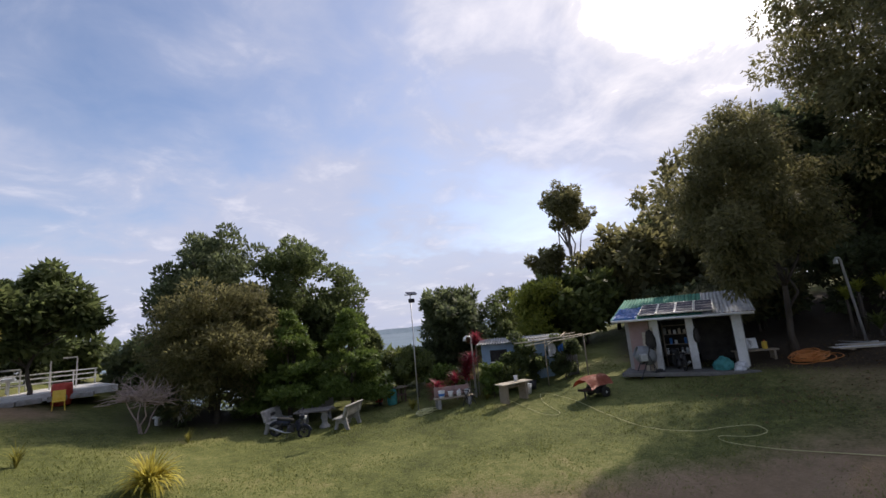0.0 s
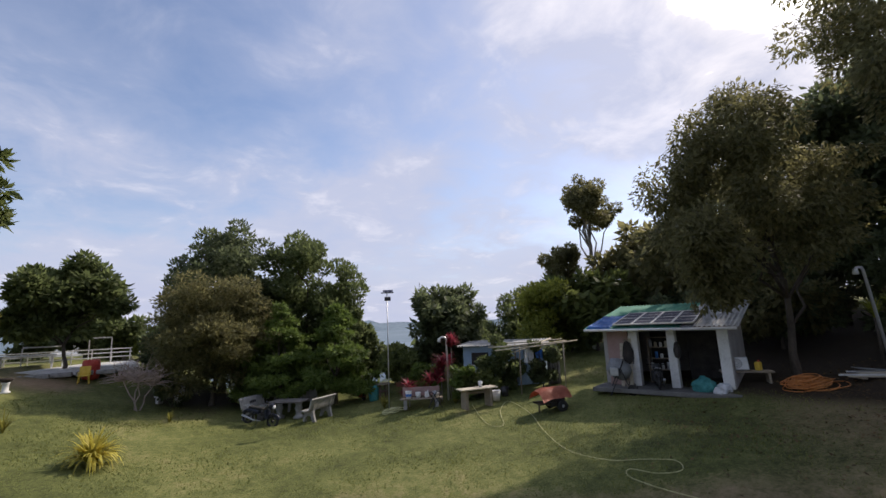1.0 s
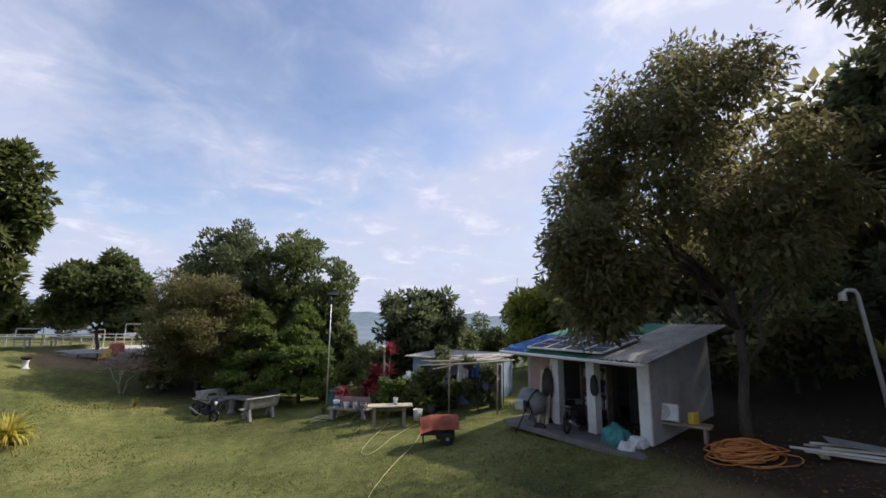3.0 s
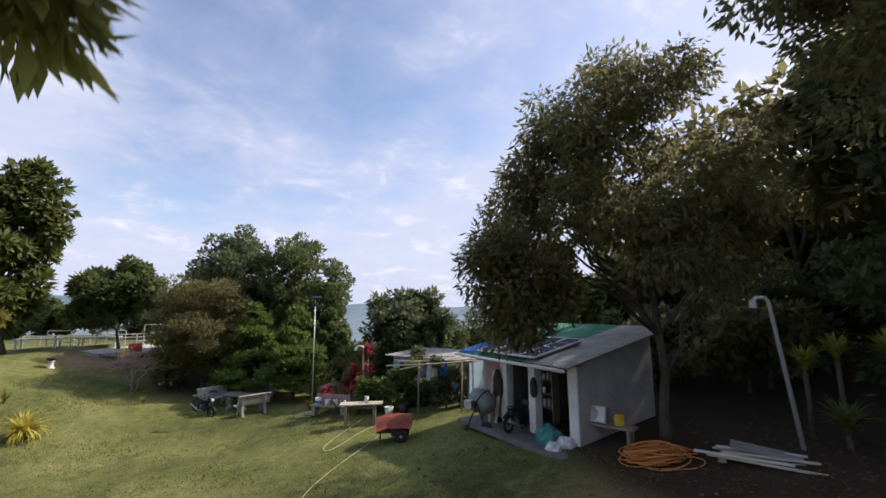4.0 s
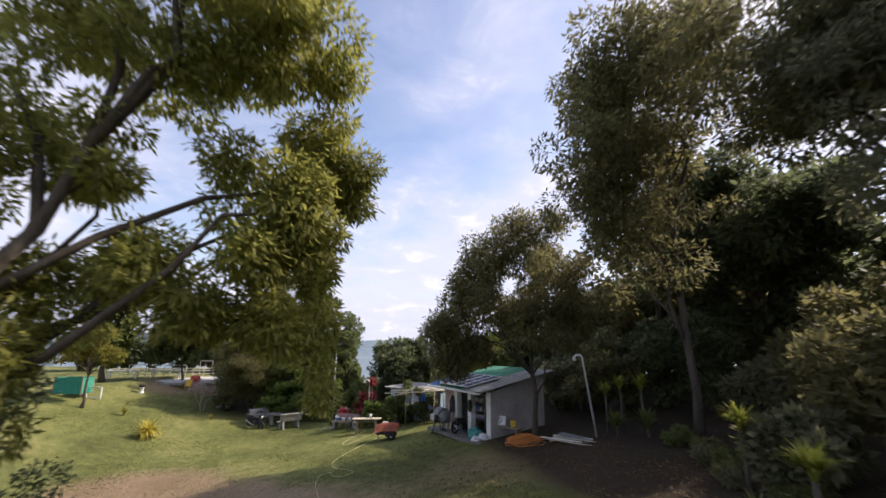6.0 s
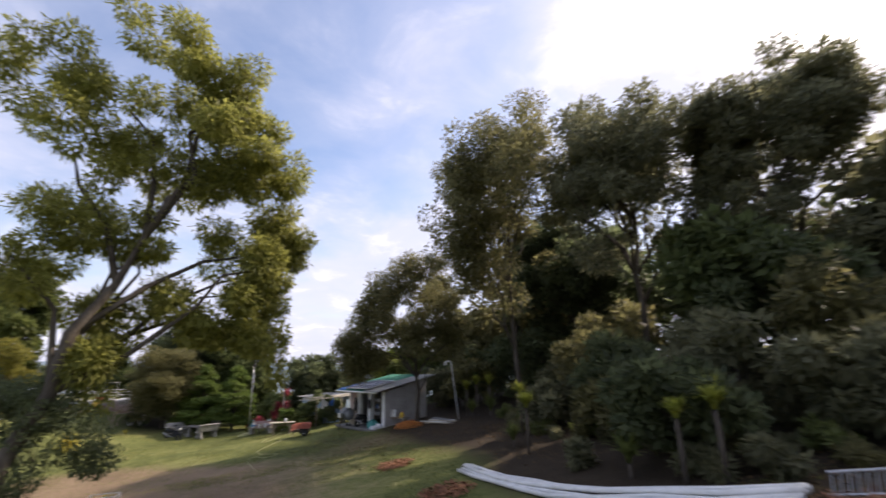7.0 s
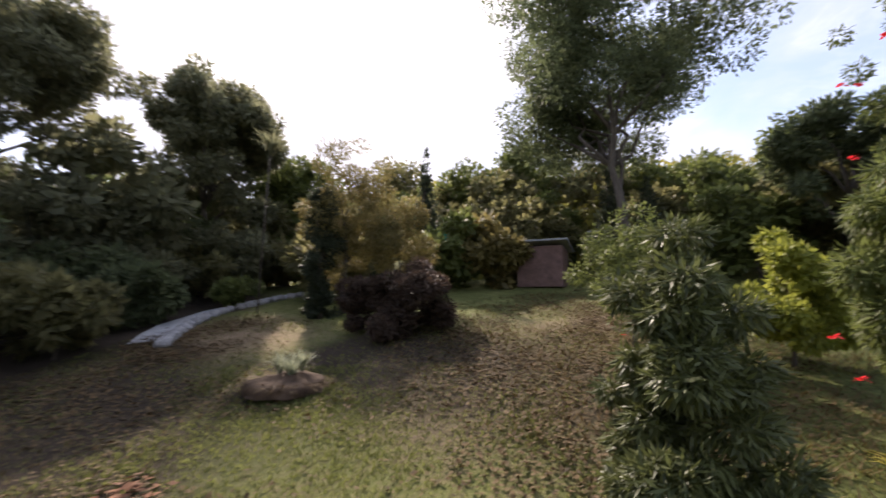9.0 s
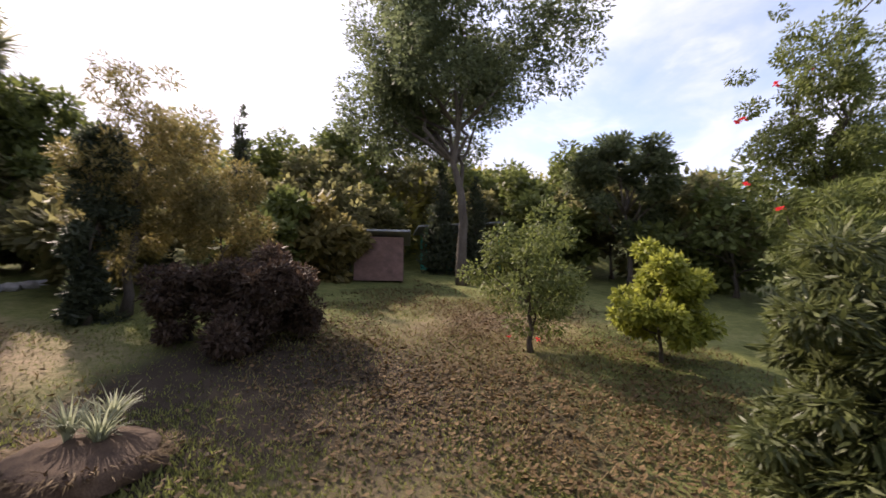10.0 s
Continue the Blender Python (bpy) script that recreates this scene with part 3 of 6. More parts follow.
def scatter_grass():
    rng = np.random.default_rng(11)
    areas = [(-17, 11, 4, 25, 110000), (14, 32, -27, -8, 90000), (16, 25, -21, -13, 50000), (0, 14, -9, 6, 22000)]
    out = []
    for x0, x1, y0, y1, n in areas:
        x, y = rng.uniform(x0, x1, n), rng.uniform(y0, y1, n)
        patch = np.array([noise.noise(Vector((a * 0.5, b * 0.5, 7))) for a, b in zip(x, y)])
        keep = rng.random(n) < 0.55 + 0.9 * patch
        x, y = x[keep], y[keep]
        z = np.array([gz(a, b) for a, b in zip(x, y)]) - 0.03
        m = len(x)
        p = np.stack([x, y, z], 1)
        ang = rng.uniform(0, 6.283, m)
        side = np.stack([np.cos(ang), np.sin(ang), np.zeros(m)], 1) * 0.019
        tip = np.stack([rng.normal(scale=0.035, size=m), rng.normal(scale=0.035, size=m), rng.uniform(0.04, 0.10, m)], 1)
        out.append(np.stack([p - side, p + side, p + tip], 1).reshape(-1, 3))
    tagged(fast_mesh("grass", np.concatenate(out), 3, LEAF["grass"], None), "short green grass blades over the lawn", "grass", kind="stuff")


scatter_grass()


def scatter_litter(name, areas, seed, size, label, leaf="litter"):
    rng = np.random.default_rng(seed)
    out = []
    for cx, cy, rx, ry, n in areas:
        a, r = rng.uniform(0, 6.283, n), np.sqrt(rng.random(n)) * (0.6 + 0.5 * rng.random(n))
        x, y = cx + rx * r * np.cos(a), cy + ry * r * np.sin(a)
        keep = np.array([noise.noise(Vector((u * 0.45, v * 0.45, 11))) for u, v in zip(x, y)]) + 0.55 * rng.random(n) > 0.12
        x, y = x[keep], y[keep]
        n = len(x)
        z = np.array([gz(u, v) for u, v in zip(x, y)]) + 0.035 + rng.random(n) * 0.03
        p = np.stack([x, y, z], 1)
        t = rng.uniform(0, 6.283, n)
        ln = size * (0.6 + 0.8 * rng.random(n))[:, None]
        w = np.stack([np.cos(t), np.sin(t), rng.normal(scale=0.25, size=n)], 1) * ln
        s = np.stack([-np.sin(t), np.cos(t), rng.normal(scale=0.4, size=n)], 1) * ln * 0.28
        out.append(np.stack([p - w / 2, p + s, p + w / 2, p - s], 1).reshape(-1, 3))
    return tagged(fast_mesh(name, np.concatenate(out), 4, LEAF[leaf], None), label, "leaves", kind="stuff")


scatter_litter("fallen_leaves", [(20.7, -11.4, 8, 4.0, 9000), (27.9, -10.5, 3.5, 2.2, 5000), (26.6, -21.6, 6.2, 5.2, 16000), (22.4, -20.4, 3.4, 3.2, 4200), (20.5, -16.5, 5, 4, 2600), (12.8, 7.4, 6, 7, 3600), (9, 9.7, 5, 5, 1500), (31.7, -25.1, 6, 5, 5000), (18.0, 3.0, 3.6, 7.5, 3200)], 21, 0.08,
               "dry brown fallen leaves on the slope")


def scatter_straw():
    """Dry straw and weed blades lying over the sunny slope."""
    rng = np.random.default_rng(41)
    out = []
    for cx, cy, rx, ry, n in ((27.5, -22.5, 7, 6, 15000), (22, -22.5, 4, 3, 3500), (23.5, -11.6, 7, 3.5, 4500)):
        a, r = rng.uniform(0, 6.283, n), np.sqrt(rng.random(n))
        x, y = cx + rx * r * np.cos(a), cy + ry * r * np.sin(a)
        keep = np.array([noise.noise(Vector((u * 0.6, v * 0.6, 3))) for u, v in zip(x, y)]) + 0.5 * rng.random(n) > 0.1
        x, y = x[keep], y[keep]
        m = len(x)
        p = np.stack([x, y, np.array([gz(u, v) for u, v in zip(x, y)])], 1)
        t = rng.uniform(0, 6.283, m)
        ln = rng.uniform(0.08, 0.22, m)
        way = np.stack([np.cos(t) * ln, np.sin(t) * ln, rng.uniform(0.02, 0.14, m)], 1)
        side = np.stack([-np.sin(t), np.cos(t), np.zeros(m)], 1) * 0.014
        out.append(np.stack([p - side, p + side, p + way], 1).reshape(-1, 3))
    tagged(fast_mesh("straw", np.concatenate(out), 3, LEAF["straw"], None), "dry golden straw blades over the slope", "straw", kind="stuff")


scatter_straw()
scatter_litter("leaf_pile", [(11.5, 1.7, 0.8, 0.8, 700), (13.2, -3.2, 0.85, 0.85, 800), (18.0, -10.2, 1.6, 1.1, 1800), (20.3, -14.8, 0.5, 0.5, 160)], 22, 0.13, "raked heaps of reddish brown dry leaves", "russet")


def ribbon(name, points, width, mat, lift=0.03, thick=0.08):
    """A paved strip over the ground."""
    verts, faces = [], []
    pts = [Vector((*p, 0)) for p in points]
    for i, p in enumerate(pts):
        d = (pts[min(i + 1, len(pts) - 1)] - pts[max(i - 1, 0)]).normalized()
        s = Vector((-d.y, d.x, 0)) * width / 2
        for q in (p - s, p + s):
            z = gz(q.x, q.y) + lift
            verts += [(q.x, q.y, z), (q.x, q.y, z - thick - lift)]
    for i in range(len(pts) - 1):
        a, b = 4 * i, 4 * i + 4
        faces += [(a, b, b + 2, a + 2), (a, a + 1, b + 1, b), (a + 2, b + 2, b + 3, a + 3)]
    return link_mesh(name, verts, faces, mat)


path_line = [(27.4, -9), (28.6, -8.4), (29.8, -8), (32.1, -8), (34.4, -8.7), (36.4, -9.9), (38.1, -11.7)]
tagged(ribbon("pavement", path_line, 1.0, PAVING), "pale grey paved garden path along the wood", "path", kind="structure")

# ---------------------------------------------------------------- hut with the solar roof
HUT = Matrix.Translation((7.85, 16.25, 0.40)) @ Matrix(((0.6, 0.8, 0, 0), (-0.8, 0.6, 0, 0), (0, 0, 1, 0), (0, 0, 0, 1)))


def corrugated(sx, sy, waves, mat, name, parent, m, amp=0.022):
    """A corrugated roofing sheet, waves across its width."""
    bm = bmesh.new()
    n = waves * 6
    rows = []
    for j in range(2):
        for lift in (0, -0.012):
            rows.append([bm.verts.new((sx * i / n, sy * j, amp * math.sin(2 * math.pi * waves * i / n) + lift)) for i in range(n + 1)])
    for i in range(n):
        bm.faces.new((rows[0][i], rows[0][i + 1], rows[2][i + 1], rows[2][i]))
        bm.faces.new((rows[1][i], rows[3][i], rows[3][i + 1], rows[1][i + 1]))
        bm.faces.new((rows[0][i], rows[1][i], rows[1][i + 1], rows[0][i + 1]))
        bm.faces.new((rows[2][i], rows[2][i + 1], rows[3][i + 1], rows[3][i]))
    put(bm, m)
    return part(name, bm, mat, parent)


def build_hut():
    hut = thing("garden_hut", HUT, "open-fronted white garden hut with a solar roof", "hut")
    L, D, H = 4.5, 3.4, 2.3
    part("floor_slab", box_bm(L + 0.5, D + 1.1, 0.16, (L / 2, D / 2 - 0.45, -0.06), 0.02), CEMENT, hut)
    part("back_wall", box_bm(L, 0.15, 3.0, (L / 2, D - 0.075, 0.1), 0.01), GREY_WALL, hut)
    for u, name in ((0.075, "side_wall"), (L - 0.075, "side_wall")):
        bm = bmesh.new()
        pts = [(0, 0.16), (D - 0.16, 0.16), (D - 0.16, 3.1), (0, H)]
        vs = [bm.verts.new((u - 0.075, v, z)) for v, z in pts] + [bm.verts.new((u + 0.075, v, z)) for v, z in pts]
        bm.faces.new(vs[:4][::-1]); bm.faces.new(vs[4:])
        for k in range(4):
            bm.faces.new((vs[k], vs[(k + 1) % 4], vs[4 + (k + 1) % 4], vs[4 + k]))
        part(name, bm, GREY_WALL, hut)
    part("front_panel", box_bm(0.85, 0.14, H - 0.12, (0.55, 0.08, 0.1), 0.01), PINK_WALL, hut, "dusty pink panel wall")
    for u, w in ((1.2, 0.34), (2.6, 0.3), (4.3, 0.34)):
        part("pillar", box_bm(w, 0.3, H - 0.1, (u, 0.12, 0.1), 0.015), WHITE_WALL, hut, "white painted pillar")
    part("beam", box_bm(L - 1.0, 0.16, 0.16, (L / 2 + 0.5, 0.12, H - 0.02), 0.01), WOOD, hut)
    # thin dark sheets painted as the shade inside the hut
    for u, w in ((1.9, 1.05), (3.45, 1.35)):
        part("inner_shade_sheet", box_bm(w, 0.05, H - 0.3, (u, 1.7, 0.12), 0.01), SHADE_AND_CLOTH, hut, "dark sheet standing in for the shade inside the hut")
    slope = math.atan2(0.85, D + 0.9)
    roof = Matrix.Translation((-0.45, -0.85, H + 0.08)) @ Matrix.Rotation(slope, 4, "X")
    depth = (D + 1.3) / math.cos(slope)
    spans = [(0.0, 0.9, GREEN_SHEET, "roof_sheet", "green corrugated roofing sheet"), (0.9, 0.9, GREEN_SHEET, "roof_sheet", ""), (1.8, 0.9, GREEN_SHEET, "roof_sheet", ""),
             (2.7, 0.9, GREEN_SHEET, "roof_sheet", ""), (3.6, 0.9, CLEAR_SHEET, "roof_sheet", "pale weathered roofing sheet"), (4.5, 0.9, CLEAR_SHEET, "roof_sheet", "")]
    for u, w, mat, name, label in spans:
        ob = corrugated(w, depth, 6, mat, name, hut, roof @ Matrix.Translation((u, 0, 0)))
        if label:
            ob["label"] = label
    # blue tarpaulin at the low corner
    bm = bmesh.new()
    n = 14
    grid = [[bm.verts.new((0.10 + 1.0 * i / n, -0.08 + 2.3 * j / n, 0.05 + 0.05 * noise.noise(Vector((i * 0.5, j * 0.5, 2))) - (0.12 if j == 0 else 0))) for i in range(n + 1)] for j in range(n + 1)]
    for j in range(n):
        for i in range(n):
            bm.faces.new((grid[j][i], grid[j][i + 1], grid[j + 1][i + 1], grid[j + 1][i]))
    bmesh.ops.solidify(bm, geom=bm.faces[:], thickness=0.008)
    put(bm, roof)
    part("tarpaulin", bm, BLUE_TARP, hut, "crumpled bright blue tarpaulin")
    for k in range(4):
        m = roof @ Matrix.Translation((1.2 + 0.72 * k, 0.12, 0.10))
        panel = part("solar_panel", put(box_bm(0.66, 2.15, 0.035, (0.33, 1.08, 0)), m), SOLAR, hut, "dark solar panel" if k == 0 else "")
        for (sx, sy, px_, py_) in ((0.70, 0.035, 0.33, 0.0), (0.70, 0.035, 0.33, 1.08), (0.70, 0.035, 0.33, 2.16), (0.03, 2.2, -0.005, 1.08), (0.03, 2.2, 0.665, 1.08)):
            part("frame", put(box_bm(sx, sy, 0.05, (px_, py_, -0.005)), m), ALU, panel)
        for q in range(1, 3):
            part("cell_line", put(box_bm(0.66, 0.012, 0.004, (0.33, 0.54 + 1.08 * (q - 1), 0.035)), m), ALU, panel)
    part("gutter", tube_bm([(-0.4, -0.95, H + 0.02), (L + 0.4, -0.95, H + 0.0)], 0.05, 8), WHITE_PLASTIC, hut, soft=True)


build_hut()


def hut_clutter():
    """Shelf, coats, baskets and boards at the front of the hut."""
    sh = thing("tool_shelf", HUT @ Matrix.Translation((1.9, 1.2, 0.1)), "dim wooden shelf with jars inside the hut", "shelf")
    rng = np.random.default_rng(15)
    for z in (0.5, 0.95, 1.4, 1.8):
        part("board", box_bm(1.0, 0.3, 0.03, (0, 0, z), 0.004), WOOD, sh)
    for a in (-0.49, 0.49):
        part("side", box_bm(0.04, 0.3, 1.85, (a, 0, 0), 0.004), WOOD, sh)
    for z in (0.53, 0.98, 1.43):
        for k in range(5):
            if rng.random() < 0.8:
                h = 0.12 + 0.14 * rng.random()
                jar = tagged(part("jar", lathe_bm([(0.05, 0), (0.06, 0.02), (0.06, h), (0.035, h + 0.03)], 12), (WHITE_PLASTIC, GALV, BLUE_TARP, PLANK)[int(rng.integers(4))], None, soft=True), "dusty jar on the hut's shelf", "jar", "jars on the shelf")
                jar.matrix_world = HUT @ Matrix.Translation((1.9 - 0.4 + 0.2 * k, 1.18, 0.1 + z))
    for i, (u, w, h, z) in enumerate(((0.98, 0.15, 1.0, 0.95), (2.8, 0.08, 0.62, 1.3))):
        bm = bmesh.new()
        bmesh.ops.create_icosphere(bm, subdivisions=3, radius=1)
        for v in bm.verts:
            k = 1 + 0.25 * noise.noise(v.co * 2.2 + Vector((i * 5, 0, 0)))
            wide = 1.4 / max(0.35, 1 - v.co.z ** 2) ** 0.22
            v.co = Vector((v.co.x * w * k * wide * (1.05 - 0.25 * v.co.z), v.co.y * 0.08 * k * wide, v.co.z * h / 2))
        put(bm, Matrix.Translation((0, 0, 0)))
        coat = tagged(part("work_coat", bm, SHADE_AND_CLOTH, None, soft=True), "dark work clothes hung on the hut pillar", "clothes", "clothes on the pillars")
        coat.matrix_world = HUT @ Matrix.Translation((u, -0.12, z + h / 2 - 0.1))
    bd = thing("leaning_board", HUT @ Matrix.Translation((0.75, -0.35, 0.08)) @ Matrix.Rotation(radians(-9), 4, "X"), "pale boards leaning against the hut front", "board")
    for k in range(3):
        part("board", box_bm(0.13, 0.03, 1.7 + 0.15 * k, (0.16 * k, 0.02 * k, 0), 0.004), PLANK if k != 1 else WOOD, bd)


hut_clutter()


def build_shed():
    m = Matrix.Translation((3.2, 22.0, gz(4.5, 22.0) + 0.05)) @ Matrix.Rotation(radians(-30), 4, "Z")
    shed = thing("tool_shed", m, "small blue shed with a grey sheet roof", "shed")
    part("front_wall", box_bm(4.2, 0.12, 2.0, (2.1, 0, 0), 0.01), BLUE_WALL, shed)
    part("back_wall", box_bm(4.2, 0.12, 2.1, (2.1, 2.2, 0), 0.01), BLUE_WALL, shed)
    for u in (0.06, 4.14):
        part("side_wall", box_bm(0.12, 2.06, 2.0, (u, 1.1, 0), 0.01), BLUE_WALL, shed)
    # no hole in the wall: a dark panel paints the window's shade
    part("window", box_bm(0.9, 0.05, 0.6, (0.9, -0.06, 1.1), 0.01), SHADE_AND_CLOTH, shed, "dark panel as the shade of the window opening")
    part("window_frame", box_bm(1.0, 0.06, 0.06, (0.9, -0.07, 1.03), 0.01), WHITE_WALL, shed)
    for k in range(4):
        corrugated(1.18, 3.0, 8, GREY_SHEET, "roof_sheet", shed, Matrix.Translation((-0.25 + 1.15 * k, -0.45, 2.06)) @ Matrix.Rotation(0.05, 4, "X"))
    # grey-blue curtain of sacking on the near end
    bm = bmesh.new()
    n = 24
    lo = [bm.verts.new((4.3 + 0.05 * n / 6 * i / n * 3, -0.5 + 0.12 * math.sin(i * 1.3), 0.05)) for i in range(n + 1)]
    hi = [bm.verts.new((4.3 + 0.05 * n / 6 * i / n * 3, -0.5 + 0.05 * math.sin(i * 1.3), 1.95)) for i in range(n + 1)]
    for i in range(n):
        bm.faces.new((lo[i], lo[i + 1], hi[i + 1], hi[i]))
    bmesh.ops.solidify(bm, geom=bm.faces[:], thickness=0.01)
    part("sacking", bm, GREY_SHEET, shed, "hanging pale blue-grey sheet")


build_shed()


def bamboo_rack():
    ob = thing("drying_rack", Matrix.Translation((5.0, 18.7, gz(5.0, 18.7))), "drying rack of pale bamboo poles on posts", "rack")
    for x, y, h in ((0, 0, 2.15), (1.9, -0.6, 2.2), (0.4, 1.6, 2.2), (2.3, 1.0, 2.25)):
        part("post", tube_bm([(x, y, -0.05), (x + 0.03, y, h)], 0.03, 8), WOOD, ob, soft=True)
    for a, b in (((-1.3, -0.4, 2.02), (2.6, -0.75, 2.3)), ((-0.9, 0.2, 2.12), (2.5, 0.2, 2.25)), ((-0.6, -1.0, 1.95), (2.2, 1.2, 2.36)), ((-0.2, 1.75, 2.2), (2.7, 1.0, 2.3)), ((-1.2, 0.8, 2.1), (0.6, -0.9, 2.3))):
        part("pole", tube_bm([a, ((a[0] + b[0]) / 2, (a[1] + b[1]) / 2, (a[2] + b[2]) / 2 - 0.04), b], 0.028, 8), PLANK, ob, soft=True)
    for x, w, h, mat in ((0.3, 0.5, 0.8, WHITE_BAG), (0.9, 0.35, 0.6, BLUE_TARP), (1.5, 0.5, 0.85, GREY_SHEET)):
        bm = bmesh.new()
        n = 8
        lo = [bm.verts.new((x + w * i / n, 0.2 + 0.04 * math.sin(i * 1.9), 2.12 - h)) for i in range(n + 1)]
        hi = [bm.verts.new((x + w * i / n, 0.2, 2.12)) for i in range(n + 1)]
        for i in range(n):
            bm.faces.new((lo[i], lo[i + 1], hi[i + 1], hi[i]))
        bmesh.ops.solidify(bm, geom=bm.faces[:], thickness=0.006)
        part("cloth", bm, mat, ob)


bamboo_rack()


# ---------------------------------------------------------------- garden seats
def slab_along(profile, length, thick):
    """A curved slab: the cross profile (y, z), given a thickness, drawn out along x."""
    bm = bmesh.new()
    rows = []
    n = len(profile)
    for sx in (-length / 2, length / 2):
        top, low = [], []
        for i, (y, z) in enumerate(profile):
            y0, z0 = profile[max(i - 1, 0)]
            y1, z1 = profile[min(i + 1, n - 1)]
            d = math.hypot(y1 - y0, z1 - z0)
            ny, nz = -(z1 - z0) / d, (y1 - y0) / d
            top.append(bm.verts.new((sx, y + ny * thick / 2, z + nz * thick / 2)))
            low.append(bm.verts.new((sx, y - ny * thick / 2, z - nz * thick / 2)))
        rows.append(top + low[::-1])
    k = 2 * n
    for i in range(k):
        bm.faces.new((rows[0][i], rows[0][(i + 1) % k], rows[1][(i + 1) % k], rows[1][i]))
    for i in range(n - 1):
        for r in rows:
            bm.faces.new((r[i], r[i + 1], r[k - 2 - i], r[k - 1 - i]))
    return bm


def garden_bench(x, y, turn, label):
    ob = thing("garden_bench", pose(x, y, gz(x, y), 0, 0, turn) @ Matrix.Scale(1.12, 4), label, "bench", "benches round the stone table")
    part("seat", slab_along([(-0.26, 0.42), (-0.2, 0.44), (-0.05, 0.425), (0.08, 0.43), (0.17, 0.47)], 1.45, 0.055), TERRAZZO, ob)
    part("backrest", slab_along([(0.205, 0.50), (0.245, 0.62), (0.28, 0.75), (0.33, 0.87), (0.38, 0.92)], 1.45, 0.055), TERRAZZO, ob)
    for k in range(4):
        part("lettering_bar", box_bm(0.075, 0.012, 0.11, (-0.16 + 0.1 * k, 0.215, 0.66), 0.0, Matrix.Rotation(radians(-15), 4, "X")), DARK_STEEL, ob, "plain dark lettering bar" if k == 0 else "")
    for sx in (-0.5, 0.5):
        bm = bmesh.new()
        prof = [(-0.30, 0), (-0.18, 0), (-0.12, 0.2), (0.02, 0.26), (0.14, 0.2), (0.22, 0), (0.36, 0), (0.29, 0.22), (0.25, 0.44), (0.36, 0.84), (0.30, 0.86), (0.18, 0.47), (-0.22, 0.41), (-0.24, 0.2)]
        vs = [bm.verts.new((sx - 0.05, a, c)) for a, c in prof] + [bm.verts.new((sx + 0.05, a, c)) for a, c in prof]
        k = len(prof)
        bm.faces.new(vs[:k]); bm.faces.new(vs[k:][::-1])
        for i in range(k):
            bm.faces.new((vs[i], vs[k + i], vs[k + (i + 1) % k], vs[(i + 1) % k]))
        part("leg", bm, TERRAZZO, ob)
    return ob


garden_bench(-7.1, 23.0, 62, "grey terrazzo garden bench with a curved back")
garden_bench(-4.15, 21.6, -128, "grey terrazzo garden bench with a curved back")
garden_bench(-5.2, 24.3, 0, "grey terrazzo garden bench with a curved back")


def stone_table(x, y):
    ob = thing("stone_table", pose(x, y, gz(x, y), 0, 0, -20) @ Matrix.Scale(1.1, 4), "garden table with a dark slab on turned feet", "table")
    part("tabletop", box_bm(1.5, 0.85, 0.07, (0, 0, 0.70), 0.025), TABLE_STONE, ob, "dark worn table slab")
    for sx in (-0.45, 0.45):
        part("foot", put(lathe_bm([(0.22, 0), (0.22, 0.08), (0.12, 0.16), (0.11, 0.3), (0.17, 0.42), (0.12, 0.55), (0.2, 0.7)]), Matrix.Translation((sx, 0, 0))), TERRAZZO, ob, soft=True)


stone_table(-5.55, 22.5)


